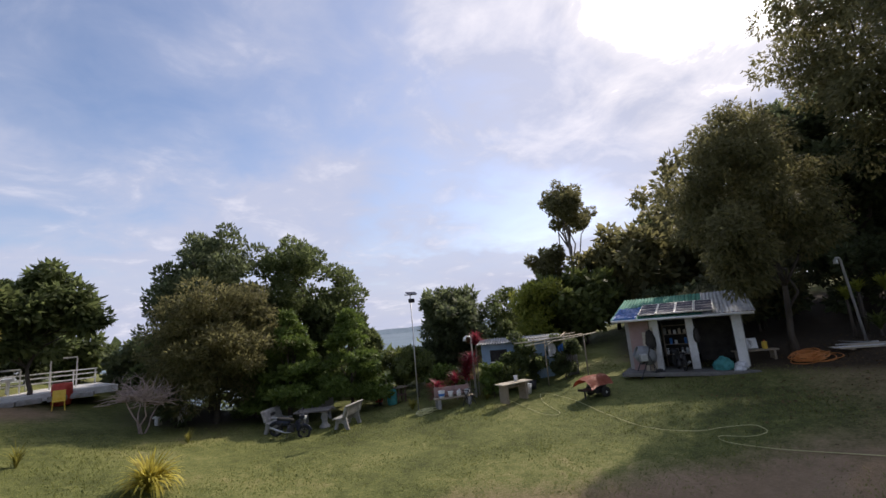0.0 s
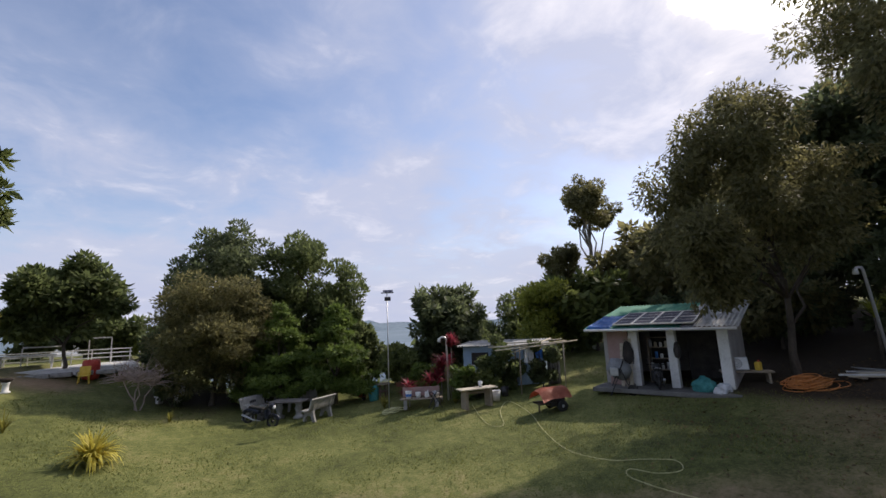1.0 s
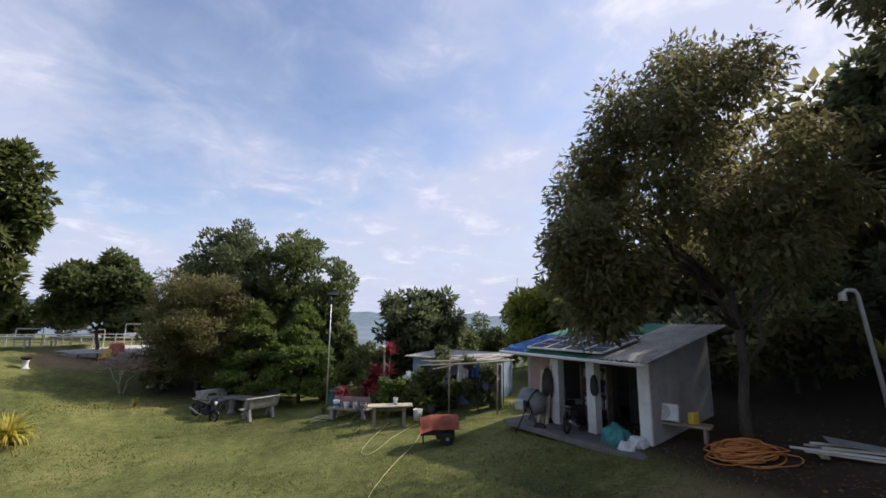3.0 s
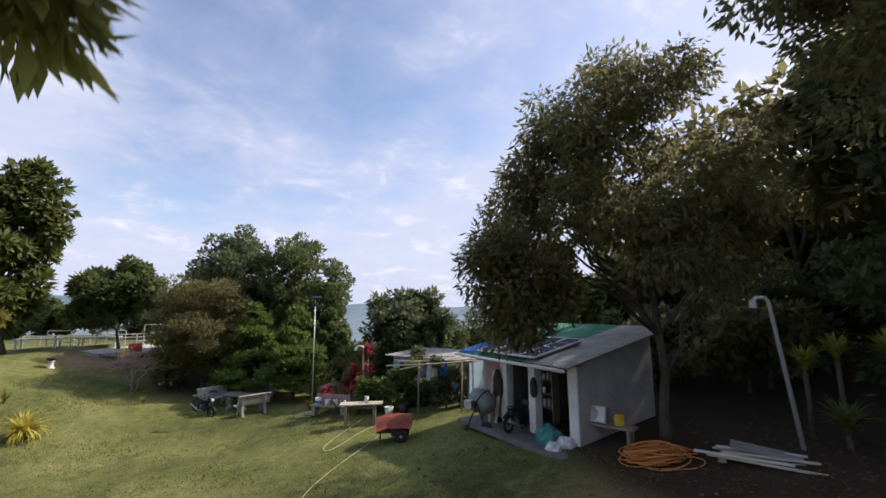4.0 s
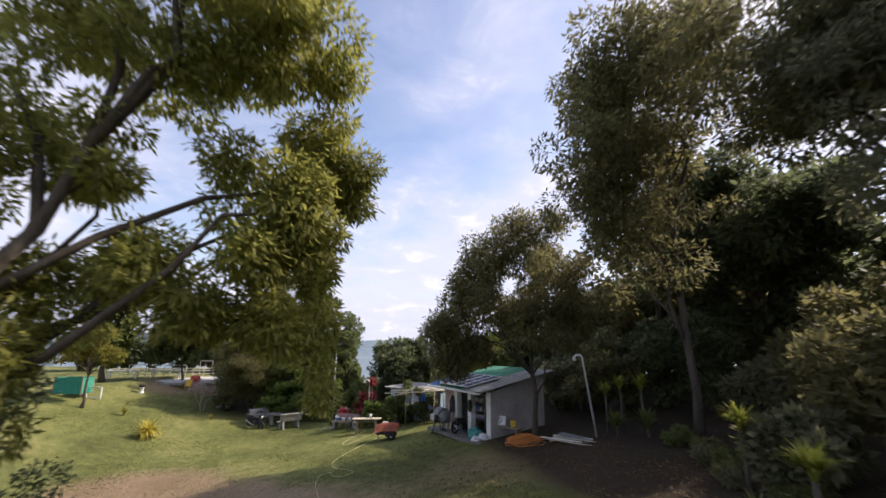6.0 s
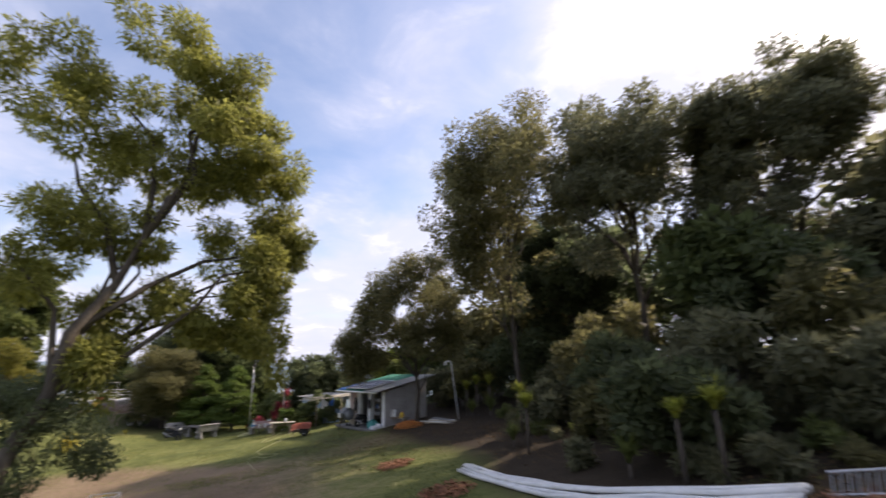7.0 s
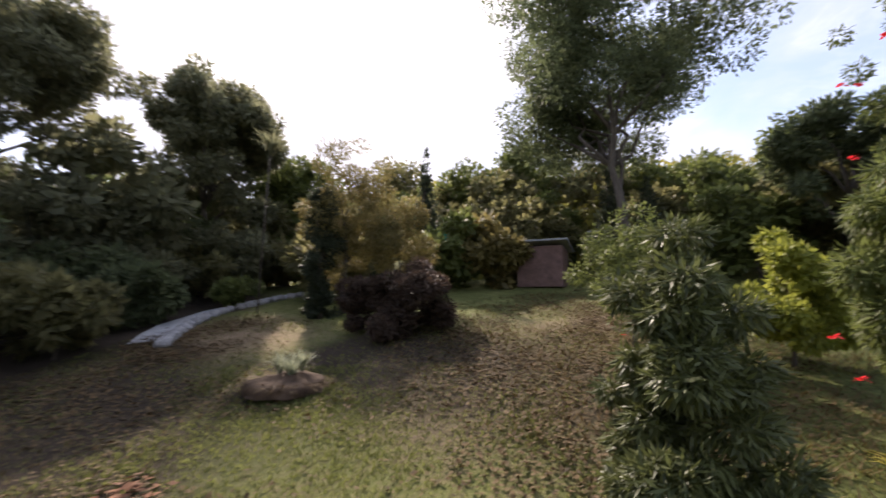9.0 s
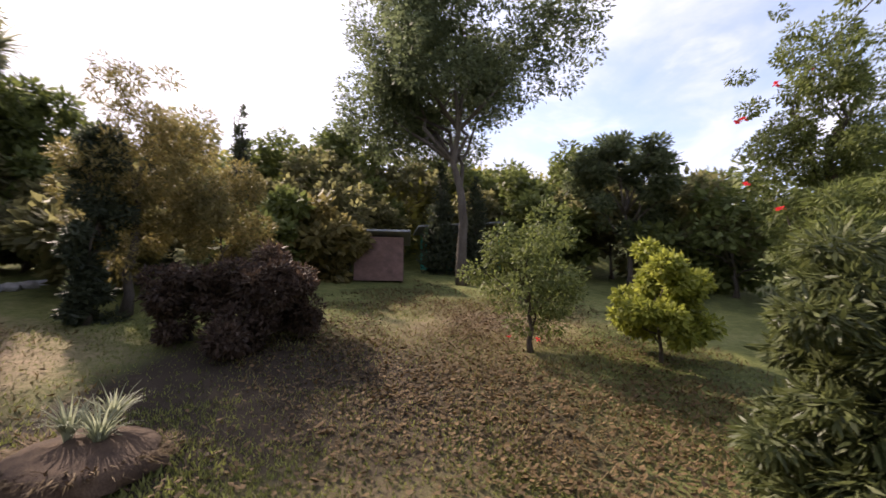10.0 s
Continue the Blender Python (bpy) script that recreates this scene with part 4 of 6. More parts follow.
def motorbike(x, y, turn, label, tank):
    ob = thing("motorbike", pose(x, y, gz(x, y), 0, 10, turn), label, "motorbike")
    for sx in (-0.6, 0.62):
        bm = tube_bm([(sx + 0.25 * math.cos(a), 0, 0.29 + 0.25 * math.sin(a)) for a in np.linspace(0, 2 * math.pi, 25)], 0.04, 8, cap=False)
        wheel = part("wheel", bm, RUBBER, ob, soft=True)
        part("rim", tube_bm([(sx + 0.2 * math.cos(a), 0, 0.29 + 0.2 * math.sin(a)) for a in np.linspace(0, 2 * math.pi, 21)], 0.014, 6, cap=False), DARK_STEEL, wheel)
        bm = lathe_bm([(0.03, -0.05), (0.055, -0.03), (0.055, 0.03), (0.03, 0.05)], 12)
        put(bm, Matrix.Translation((sx, 0, 0.29)) @ Matrix.Rotation(radians(90), 4, "X"))
        for k in range(9):
            a = 2 * math.pi * k / 9
            tube_bm([(sx + 0.04 * math.cos(a), 0, 0.29 + 0.04 * math.sin(a)), (sx + 0.2 * math.cos(a), 0, 0.29 + 0.2 * math.sin(a))], 0.006, 4, bm)
        part("hub", bm, DARK_STEEL, wheel)
    bm = box_bm(0.34, 0.2, 0.24, (0.04, 0, 0.24), 0.05)
    for k in range(4):
        box_bm(0.2, 0.22, 0.018, (0.12, 0, 0.46 + 0.03 * k), 0.004, None, bm)
    part("engine", bm, DARK_STEEL, ob)
    part("frame", tube_bm([(0.50, 0, 0.80), (0.14, 0, 0.60), (-0.2, 0, 0.52), (-0.6, 0, 0.30)], 0.03, 8), DARK_STEEL, ob, soft=True)
    for sy in (-0.09, 0.09):
        part("fork", tube_bm([(0.44, sy, 0.92), (0.62, sy, 0.29)], 0.02, 8), DARK_STEEL, ob, soft=True)
        part("shock_absorber", tube_bm([(-0.34, sy * 1.3, 0.62), (-0.58, sy * 1.3, 0.30)], 0.03, 8), DARK_STEEL, ob, soft=True)
    part("leg_shield", box_bm(0.10, 0.42, 0.42, (0.38, 0, 0.36), 0.04, Matrix.Rotation(radians(-18), 4, "Y")), tank, ob)
    part("fairing", box_bm(0.22, 0.3, 0.22, (0.45, 0, 0.82), 0.07), tank, ob)
    part("side_panel", box_bm(0.6, 0.24, 0.2, (-0.34, 0, 0.5), 0.07), tank, ob)
    part("saddle", box_bm(0.72, 0.25, 0.11, (-0.26, 0, 0.69), 0.05), RUBBER, ob)
    part("carrier", tube_bm([(-0.55, -0.1, 0.76), (-0.86, -0.1, 0.78), (-0.86, 0.1, 0.78), (-0.55, 0.1, 0.76)], 0.012, 6), GALV, ob)
    part("exhaust", tube_bm([(0.1, -0.14, 0.26), (-0.2, -0.16, 0.24), (-0.45, -0.17, 0.30), (-0.82, -0.17, 0.38)], [0.02, 0.025, 0.045, 0.045], 8), GALV, ob, soft=True)
    part("handlebar", tube_bm([(0.30, -0.34, 0.99), (0.42, -0.16, 1.0), (0.42, 0.16, 1.0), (0.30, 0.34, 0.99)], 0.016, 8), DARK_STEEL, ob, soft=True)
    for sy in (-0.26, 0.26):
        part("mirror", tube_bm([(0.38, sy, 1.0), (0.36, sy * 1.15, 1.16), (0.36, sy * 1.3, 1.17)], [0.006, 0.006, 0.045], 8), DARK_STEEL, ob)
    part("headlight", put(lathe_bm([(0.03, 0), (0.08, 0.03), (0.09, 0.08), (0.07, 0.1)], 14), Matrix.Translation((0.52, 0, 0.90)) @ Matrix.Rotation(radians(90), 4, "Y")), WHITE_PLASTIC, ob, soft=True)
    part("mudguard", tube_bm([(-0.6 + 0.32 * math.cos(a), 0, 0.29 + 0.32 * math.sin(a)) for a in np.linspace(0.6, 2.7, 10)], 0.045, 6), tank, ob, soft=True)
    part("mudguard", tube_bm([(0.62 + 0.31 * math.cos(a), 0, 0.29 + 0.31 * math.sin(a)) for a in np.linspace(0.3, 2.3, 9)], 0.045, 6), tank, ob, soft=True)
    part("side_stand", tube_bm([(-0.05, -0.1, 0.25), (-0.02, -0.26, 0.0)], 0.014, 6), DARK_STEEL, ob)
    return ob


motorbike(-6.7, 21.4, -20, "old dark blue motorbike parked beside the benches", BLUE_PAINT)
motorbike(8.95, 14.55, 55, "black motorbike parked before the hut", DARK_STEEL)


# ---------------------------------------------------------------- work corner with tables and tubs
def plank_table(x, y):
    ob = thing("work_table", pose(x, y, gz(x, y), 0, 0, 12), "pale plank work table on block trestles", "table")
    for k in range(3):
        part("plank", box_bm(1.75, 0.2, 0.045, (0.01 * k, -0.21 + 0.21 * k, 0.78), 0.008), PLANK, ob)
    for sx in (-0.6, 0.55):
        part("trestle", box_bm(0.12, 0.5, 0.78, (sx, 0, 0), 0.01), WOOD, ob)
    part("rail", box_bm(1.1, 0.05, 0.09, (0, 0.2, 0.55), 0.005), WOOD, ob)


plank_table(2.7, 18.05)


def bucket(x, y, z, h, r, mat, label):
    ob = thing("bucket", pose(x, y, z), label, "bucket")
    part("body", lathe_bm([(r * 0.78, 0), (r, h), (r * 0.95, h), (r * 0.72, 0.02)], 20), mat, ob, soft=True)
    part("rim", tube_bm([(r * math.cos(a), r * math.sin(a), h) for a in np.linspace(0, 2 * math.pi, 21)], 0.012, 6, cap=False), mat, ob, soft=True)
    part("handle", tube_bm([(r * math.cos(a), 0.02, h - 0.02 - r * 0.5 * math.sin(a)) for a in np.linspace(0, math.pi, 10)], 0.006, 5), GALV, ob)
    return ob


bucket(3.75, 18.6, gz(3.75, 18.6), 0.42, 0.19, WHITE_PLASTIC, "white plastic bucket on the grass")


BENCH_Z = gz(0.6, 20.1)


def low_wall():
    ob = thing("potting_bench", pose(0.6, 20.1, BENCH_Z, 0, 0, -8), "old wooden bench with a reddish back board", "bench")
    for k in range(3):
        part("plank", box_bm(1.95, 0.17, 0.05, (0.01 * k, -0.18 + 0.18 * k, 0.42), 0.008), WOOD, ob)
    for a in (-0.75, 0.7):
        part("leg", box_bm(0.16, 0.5, 0.42, (a, 0, 0), 0.02), STONE, ob)
    for k in range(2):
        part("back_board", box_bm(1.75, 0.05, 0.2, (0, 0.3, 0.5 + 0.21 * k), 0.012), PINK_WALL, ob)
    for a in (-0.8, 0.78):
        part("back_post", box_bm(0.07, 0.07, 0.95, (a, 0.36, 0), 0.008), WOOD, ob)
    st = thing("folding_trestle", pose(1.15, 19.55, gz(1.15, 19.55), 0, 0, 20), "dark folded trestle leaning at the bench", "trestle")
    for s in (-1, 1):
        for v in (-0.2, 0.2):
            part("leg", tube_bm([(0.26 * s, v, 0), (-0.22 * s, v, 0.7)], 0.018, 6), DARK_STEEL, st)
        part("bar", tube_bm([(-0.22 * s, -0.22, 0.7), (-0.22 * s, 0.22, 0.7)], 0.018, 6), DARK_STEEL, st)


low_wall()
tub = bucket(0.0, 20.1, BENCH_Z + 0.47, 0.32, 0.15, WHITE_PLASTIC, "white tub with a blue band on the bench")
part("band", lathe_bm([(0.136, 0.10), (0.145, 0.21)], 20), BLUE_TARP, tub, "blue printed band")
bucket(0.45, 20.1, BENCH_Z + 0.47, 0.24, 0.13, WHITE_PLASTIC, "small white tub on the bench")
bucket(1.25, 19.95, BENCH_Z + 0.47, 0.26, 0.15, GALV, "grey metal pail on the bench")
jug = thing("plastic_jug", pose(0.85, 20.05, BENCH_Z + 0.47, 0, 0, 25), "milky white plastic jug on the bench", "jug")
part("body", box_bm(0.2, 0.14, 0.24, (0, 0, 0), 0.04), WHITE_PLASTIC, jug)
part("neck", put(lathe_bm([(0.05, 0), (0.03, 0.05), (0.03, 0.08)], 10), Matrix.Translation((0.05, 0, 0.23))), WHITE_PLASTIC, jug)
part("handle", tube_bm([(-0.02, 0, 0.24), (-0.08, 0, 0.28), (-0.1, 0, 0.22)], 0.014, 6), WHITE_PLASTIC, jug)
bucket(4.3, 19.0, gz(4.3, 19.0), 0.4, 0.18, DARK_STEEL, "dark grey bucket beside the work table")
bucket(2.9, 18.15, gz(2.7, 18.05) + 0.825, 0.24, 0.09, WHITE_PLASTIC, "small white pot on the work table")


def red_barrow(x, y, turn):
    ob = thing("wheelbarrow", pose(x, y, gz(x, y), 0, 0, turn), "red wheelbarrow tipped up on its nose", "wheelbarrow")
    up = Matrix.Translation((0, 0, 0.18)) @ Matrix.Rotation(radians(-68), 4, "Y")
    bm = bmesh.new()
    lo = [bm.verts.new(v) for v in ((0.05, -0.12, 0.05), (0.42, -0.13, 0.05), (0.42, 0.13, 0.05), (0.05, 0.12, 0.05))]
    hi = [bm.verts.new(v) for v in ((-0.08, -0.2, 0.24), (0.52, -0.21, 0.2), (0.52, 0.21, 0.2), (-0.08, 0.2, 0.24))]
    bm.faces.new(lo[::-1])
    for k in range(4):
        bm.faces.new((lo[k], lo[(k + 1) % 4], hi[(k + 1) % 4], hi[k]))
    bmesh.ops.solidify(bm, geom=bm.faces[:], thickness=0.015)
    part("tray", put(bm, up), RED_PAINT, ob, "red steel tray")
    for s in (-1, 1):
        part("handle", put(tube_bm([(-0.2, 0.08 * s, 0.0), (0.5, 0.2 * s, 0.02), (1.15, 0.3 * s, 0.1)], 0.018, 6), up), WOOD, ob)
    part("wheel", put(lathe_bm([(0.03, -0.03), (0.16, -0.03), (0.18, 0), (0.16, 0.03), (0.03, 0.03)], 16), Matrix.Translation((0, 0, 0.18)) @ Matrix.Rotation(radians(90), 4, "X")), RUBBER, ob, soft=True)


red_barrow(-1.9, 24.6, 60)


def barrel_stand(x, y, mat, label):
    ob = thing("feeding_stand", pose(x, y, gz(x, y), 0, 0, 15), label, "stand")
    for a in (-0.22, 0.22):
        for b in (-0.2, 0.2):
            part("leg", box_bm(0.06, 0.06, 0.75, (a, b, 0), 0.005), mat, ob)
    part("shelf", box_bm(0.6, 0.55, 0.05, (0, 0, 0.35), 0.01), mat, ob)
    part("top", box_bm(0.75, 0.65, 0.06, (0, 0, 0.75), 0.01), WOOD, ob)


barrel_stand(-0.9, 24.2, BRICK, "small red-legged wooden stand under the trees")


def barrel(x, y, mat, label, h=0.8, r=0.26):
    ob = thing("barrel", pose(x, y, gz(x, y)), label, "barrel")
    part("body", lathe_bm([(r * 0.9, 0), (r, h * 0.15), (r * 1.02, h * 0.5), (r, h * 0.85), (r * 0.9, h)], 22), mat, ob, soft=True)
    for f in (0.33, 0.66):
        part("hoop", tube_bm([(r * 1.03 * math.cos(a), r * 1.03 * math.sin(a), h * f) for a in np.linspace(0, 2 * math.pi, 23)], 0.015, 6, cap=False), mat, ob, soft=True)


barrel(-1.4, 24.0, TEAL_TARP, "dark green plastic barrel under the trees")


def orange_cart(x, y):
    ob = thing("covered_cart", pose(x, y, gz(x, y), 0, 0, 8), "two-wheeled engine cart under a faded orange tarpaulin", "cart")
    for sy in (-0.4, 0.4):
        wheel = part("wheel", put(lathe_bm([(0.08, -0.05), (0.2, -0.06), (0.22, 0), (0.2, 0.06), (0.08, 0.05)], 18), Matrix.Translation((0.25, sy, 0.22)) @ Matrix.Rotation(radians(90), 4, "X")), RUBBER, ob, soft=True)
        part("hub", put(lathe_bm([(0.03, -0.06), (0.1, -0.03), (0.1, 0.03), (0.03, 0.06)], 12), Matrix.Translation((0.25, sy, 0.22)) @ Matrix.Rotation(radians(90), 4, "X")), GALV, wheel)
    part("engine", box_bm(0.62, 0.5, 0.35, (0.2, 0, 0.18), 0.05), DARK_STEEL, ob)
    part("chassis", box_bm(1.1, 0.55, 0.06, (-0.05, 0, 0.3), 0.01), DARK_STEEL, ob)
    part("prop_leg", box_bm(0.05, 0.05, 0.3, (-0.5, 0, 0), 0.005), DARK_STEEL, ob)
    bm = bmesh.new()
    n = 16
    rows = []
    for j in range(n + 1):
        v = -1 + 2 * j / n
        rows.append([])
        for i in range(n + 1):
            u = -1 + 2 * i / n
            z = 0.86 - 0.34 * abs(v) ** 3 - 0.18 * max(0, -u - 0.4) + 0.03 * noise.noise(Vector((u * 3, v * 3, 5)))
            rows[-1].append(bm.verts.new((0.62 * u, (0.40 + 0.05 * abs(v)) * v * 1.15, z)))
    for j in range(n):
        for i in range(n):
            bm.faces.new((rows[j][i], rows[j][i + 1], rows[j + 1][i + 1], rows[j + 1][i]))
    bmesh.ops.solidify(bm, geom=bm.faces[:], thickness=0.012)
    part("cover", bm, ORANGE_TARP, ob, "faded orange tarpaulin", soft=True)


orange_cart(4.75, 15.25)


def curve_tube(points, radius, sides=6, per=6):
    """A bar along a smooth line through the points."""
    pts = [Vector(p) for p in points]
    out = []
    for i in range(len(pts) - 1):
        a, b, c, d = pts[max(i - 1, 0)], pts[i], pts[i + 1], pts[min(i + 2, len(pts) - 1)]
        for k in range(per):
            t = k / per
            out.append(0.5 * ((2 * b) + (c - a) * t + (2 * a - 5 * b + 4 * c - d) * t * t + (3 * b - a - 3 * c + d) * t ** 3))
    out.append(pts[-1])
    return tube_bm(out, radius, sides)


def lay(points, lift):
    return [(x, y, gz(x, y) + lift) for x, y in points]


def garden_hose():
    line = [(2.6, 18.6), (2.3, 16.2), (2.3, 15.0), (2.7, 14.8), (3.2, 16.6), (4.0, 17.8), (4.0, 15.6), (3.5, 13.2), (3.3, 11.2), (3.8, 10.0), (4.4, 9.6), (4.95, 9.1), (4.7, 8.6), (4.2, 8.75), (3.85, 9.3), (3.6, 8.9), (3.9, 7.8), (4.5, 6.6), (5.2, 5.2)]
    ob = part("garden_hose", curve_tube(lay(line, 0.05), 0.009), PALE_HOSE, None, soft=True)
    tagged(ob, "pale yellow garden hose winding over the lawn", "hose")


garden_hose()


def hose_coil(name, x, y, turns, r, thick, mat, label, seed, heap=0.16):
    rng = np.random.default_rng(seed)
    pts, cx, cy = [], 0.0, 0.0
    for q in range(turns):
        tx, ty, rr = 0.30 * r * rng.normal(), 0.22 * r * rng.normal(), r * (0.4 + 0.55 * rng.random())
        squash, tilt = 0.6 + 0.3 * rng.random(), 0.05 * rng.normal()
        for k in range(12):
            f = k / 12
            a = 2 * math.pi * f
            px_, py_ = cx + (tx - cx) * f, cy + (ty - cy) * f
            d = rr * (1 + 0.05 * rng.normal())
            u, v = px_ + d * math.cos(a), py_ + d * squash * math.sin(a)
            z = thick + heap * (q / turns) * max(0.15, 1 - (math.hypot(u, v) / (1.5 * r)) ** 2) + tilt * math.cos(a) * 0.5 + 0.02 * rng.random()
            pts.append((x + u, y + v, gz(x + u, y + v) + max(thick, z)))
        cx, cy = tx, ty
    tagged(part(name, curve_tube(pts, thick, 5, 3), mat, None, soft=True), label, "hose")


hose_coil("hose_coil", 11.9, 11.3, 24, 0.74, 0.016, ORANGE_HOSE, "tangled coil of bright orange hose on the grass", 3, 0.34)
hose_coil("hose_coil", -0.7, 20.4, 6, 0.42, 0.025, PALE_HOSE, "pale coiled hose beside the trough", 4)


def sack(name, x, y, sx, sy, sz, mat, seed, label, category="sack"):
    bm = bmesh.new()
    bmesh.ops.create_icosphere(bm, subdivisions=4, radius=1)
    for v in bm.verts:
        k = 1 + 0.26 * noise.noise(v.co * 1.7 + Vector((seed, 0, 0))) + 0.2 * abs(noise.noise(v.co * 4.2 + Vector((0, seed, 0)))) + 0.06 * noise.noise(v.co * 11)
        v.co = Vector((v.co.x * sx * k, v.co.y * sy * k, max(-0.55, v.co.z) * sz * k))
    put(bm, Matrix.Translation((x, y, gz(x, y) + 0.55 * sz - 0.02)))
    tagged(part(name, bm, mat, None, soft=True), label, category)


sack("tarpaulin", 9.75, 13.2, 0.38, 0.32, 0.34, TEAL_TARP, 1, "heap of crumpled teal tarpaulin before the hut", "tarpaulin")
sack("white_sack", 10.15, 12.75, 0.24, 0.2, 0.2, WHITE_BAG, 2, "crumpled white plastic sack on the grass")
sack("white_sack", 9.8, 12.6, 0.2, 0.18, 0.16, WHITE_BAG, 5, "small crumpled white plastic sack on the grass")


def cement_mixer(x, y):
    ob = thing("cement_mixer", pose(x, y, gz(x, y), 0, 0, 150), "old grey cement mixer before the hut", "cement mixer")
    part("drum", put(lathe_bm([(0.18, -0.45), (0.34, -0.3), (0.4, 0.0), (0.36, 0.2), (0.24, 0.42), (0.21, 0.4), (0.33, 0.18)], 24), Matrix.Translation((0, 0, 0.95)) @ Matrix.Rotation(radians(62), 4, "Y")), GREY_SHEET, ob, soft=True)
    part("ring_gear", put(tube_bm([(0.41 * math.cos(a), 0.41 * math.sin(a), 0) for a in np.linspace(0, 2 * math.pi, 25)], 0.025, 6, cap=False), Matrix.Translation((0, 0, 0.95)) @ Matrix.Rotation(radians(62), 4, "Y")), DARK_STEEL, ob)
    for sy in (-0.42, 0.42):
        part("leg", tube_bm([(-0.4, sy, 0), (-0.05, sy, 0.95), (0.4, sy, 0.0)], 0.03, 6), DARK_STEEL, ob)
        part("wheel", put(lathe_bm([(0.06, -0.04), (0.2, -0.04), (0.2, 0.04), (0.06, 0.04)], 16), Matrix.Translation((-0.4, sy, 0.2)) @ Matrix.Rotation(radians(90), 4, "X")), RUBBER, ob)
    part("crossbar", tube_bm([(-0.05, -0.42, 0.95), (-0.05, 0.42, 0.95)], 0.03, 6), DARK_STEEL, ob)
    part("motor", box_bm(0.3, 0.25, 0.3, (0.2, 0.5, 0.75), 0.03), GALV, ob)


cement_mixer(7.8, 15.3)


def crate_stack():
    ob = thing("tool_bench", pose(11.3, 12.9, gz(11.3, 12.9), 0, 0, -35), "dark low bench before the hut wall", "bench")
    part("top", box_bm(1.6, 0.5, 0.06, (0, 0, 0.42), 0.01), WOOD, ob)
    for a in (-0.65, 0.65):
        part("leg", box_bm(0.08, 0.42, 0.42, (a, 0, 0), 0.01), WOOD, ob)
    box = thing("metal_cabinet", pose(11.05, 12.95, gz(11.3, 12.9) + 0.48, -14, 0, -35), "pale fan unit tilted on the low bench", "fan unit")
    part("body", box_bm(0.62, 0.3, 0.46, (0, 0, 0), 0.02), GALV, box)
    part("panel", box_bm(0.56, 0.03, 0.4, (0, -0.16, 0.03), 0.01), WHITE_PLASTIC, box)
    for q in range(3):
        part("fan_ring", put(tube_bm([((0.06 + 0.05 * q) * math.cos(a), (0.06 + 0.05 * q) * math.sin(a), 0) for a in np.linspace(0, 2 * math.pi, 21)], 0.008, 5, cap=False), Matrix.Translation((-0.06, -0.18, 0.23)) @ Matrix.Rotation(radians(90), 4, "X")), DARK_STEEL, box)
    can = thing("jerrycan", pose(11.6, 12.65, gz(11.3, 12.9) + 0.48, 0, 0, 20), "yellow plastic can on the bench", "can")
    part("body", box_bm(0.24, 0.17, 0.3, (0, 0, 0), 0.04), YELLOW_PAINT, can)
    part("cap", put(lathe_bm([(0.035, 0), (0.035, 0.05)], 10), Matrix.Translation((0.06, 0, 0.3))), RED_PAINT, can)


crate_stack()


def plank_pile(x, y, turn):
    ob = thing("sheet_pile", pose(x, y, gz(x, y), 0, 0, turn), "pile of pale sheets and battens on the ground", "timber")
    rng = np.random.default_rng(8)
    for k in range(7):
        part("batten", box_bm((2.9 if k == 0 else 1.5) + 0.4 * rng.random(), 0.07, 0.045, ((0.7 if k == 0 else 0) + 0.15 * rng.normal(), -0.5 + 0.13 * k, 0.04 + 0.05 * (k % 3)), 0.006, Matrix.Rotation(0.08 * rng.normal(), 4, "Z")), ALU if k % 2 else PLANK, ob)
    part("sheet", box_bm(1.3, 0.6, 0.02, (0.1, 0.05, 0.2), 0.003, Matrix.Rotation(radians(6), 4, "Y")), GREY_SHEET, ob)
    part("support", box_bm(0.15, 1.2, 0.05, (-0.7, 0, 0), 0.005), WOOD, ob)


plank_pile(14.0, 10.6, -28)


def post_lamp(name, x, y, h, label, lean=0.0, tall=False):
    ob = thing(name, pose(x, y, gz(x, y) - 0.05, 0, lean, 0), label, "lamp")
    if tall:
        part("pole", tube_bm([(0, 0, 0), (0, 0, h)], [0.032, 0.024], 10), GALV, ob, soft=True)
        part("crossarm", box_bm(0.62, 0.06, 0.05, (0.02, 0, h), 0.01), DARK_STEEL, ob)
        part("solar_panel", box_bm(0.5, 0.35, 0.03, (0.05, 0, h + 0.1), 0.005, Matrix.Rotation(radians(18), 4, "X")), SOLAR, ob)
        part("floodlight", box_bm(0.3, 0.12, 0.2, (0.02, -0.08, h - 0.38), 0.02), DARK_STEEL, ob)
    else:
        part("pole", tube_bm([(0, 0, 0), (0, 0, h - 0.1), (-0.06, 0, h), (-0.24, 0, h + 0.03), (-0.34, 0, h - 0.04)], [0.05, 0.045, 0.045, 0.045, 0.05], 10), ALU, ob, soft=True)
        part("lamp_head", tube_bm([(-0.34, 0, h - 0.02), (-0.37, 0, h - 0.2)], [0.07, 0.09], 10), WHITE_PLASTIC, ob, soft=True)


post_lamp("solar_lamp_post", -0.8, 21.3, 5.6, "slim grey solar lamp post between the trees", tall=True)
post_lamp("garden_lamp_post", 15.1, 10.9, 3.5, "bent pale grey pipe lamp post by the wood", lean=-7)
post_lamp("water_pipe", 2.0, 20.6, 3.0, "white bent standpipe behind the red plants")


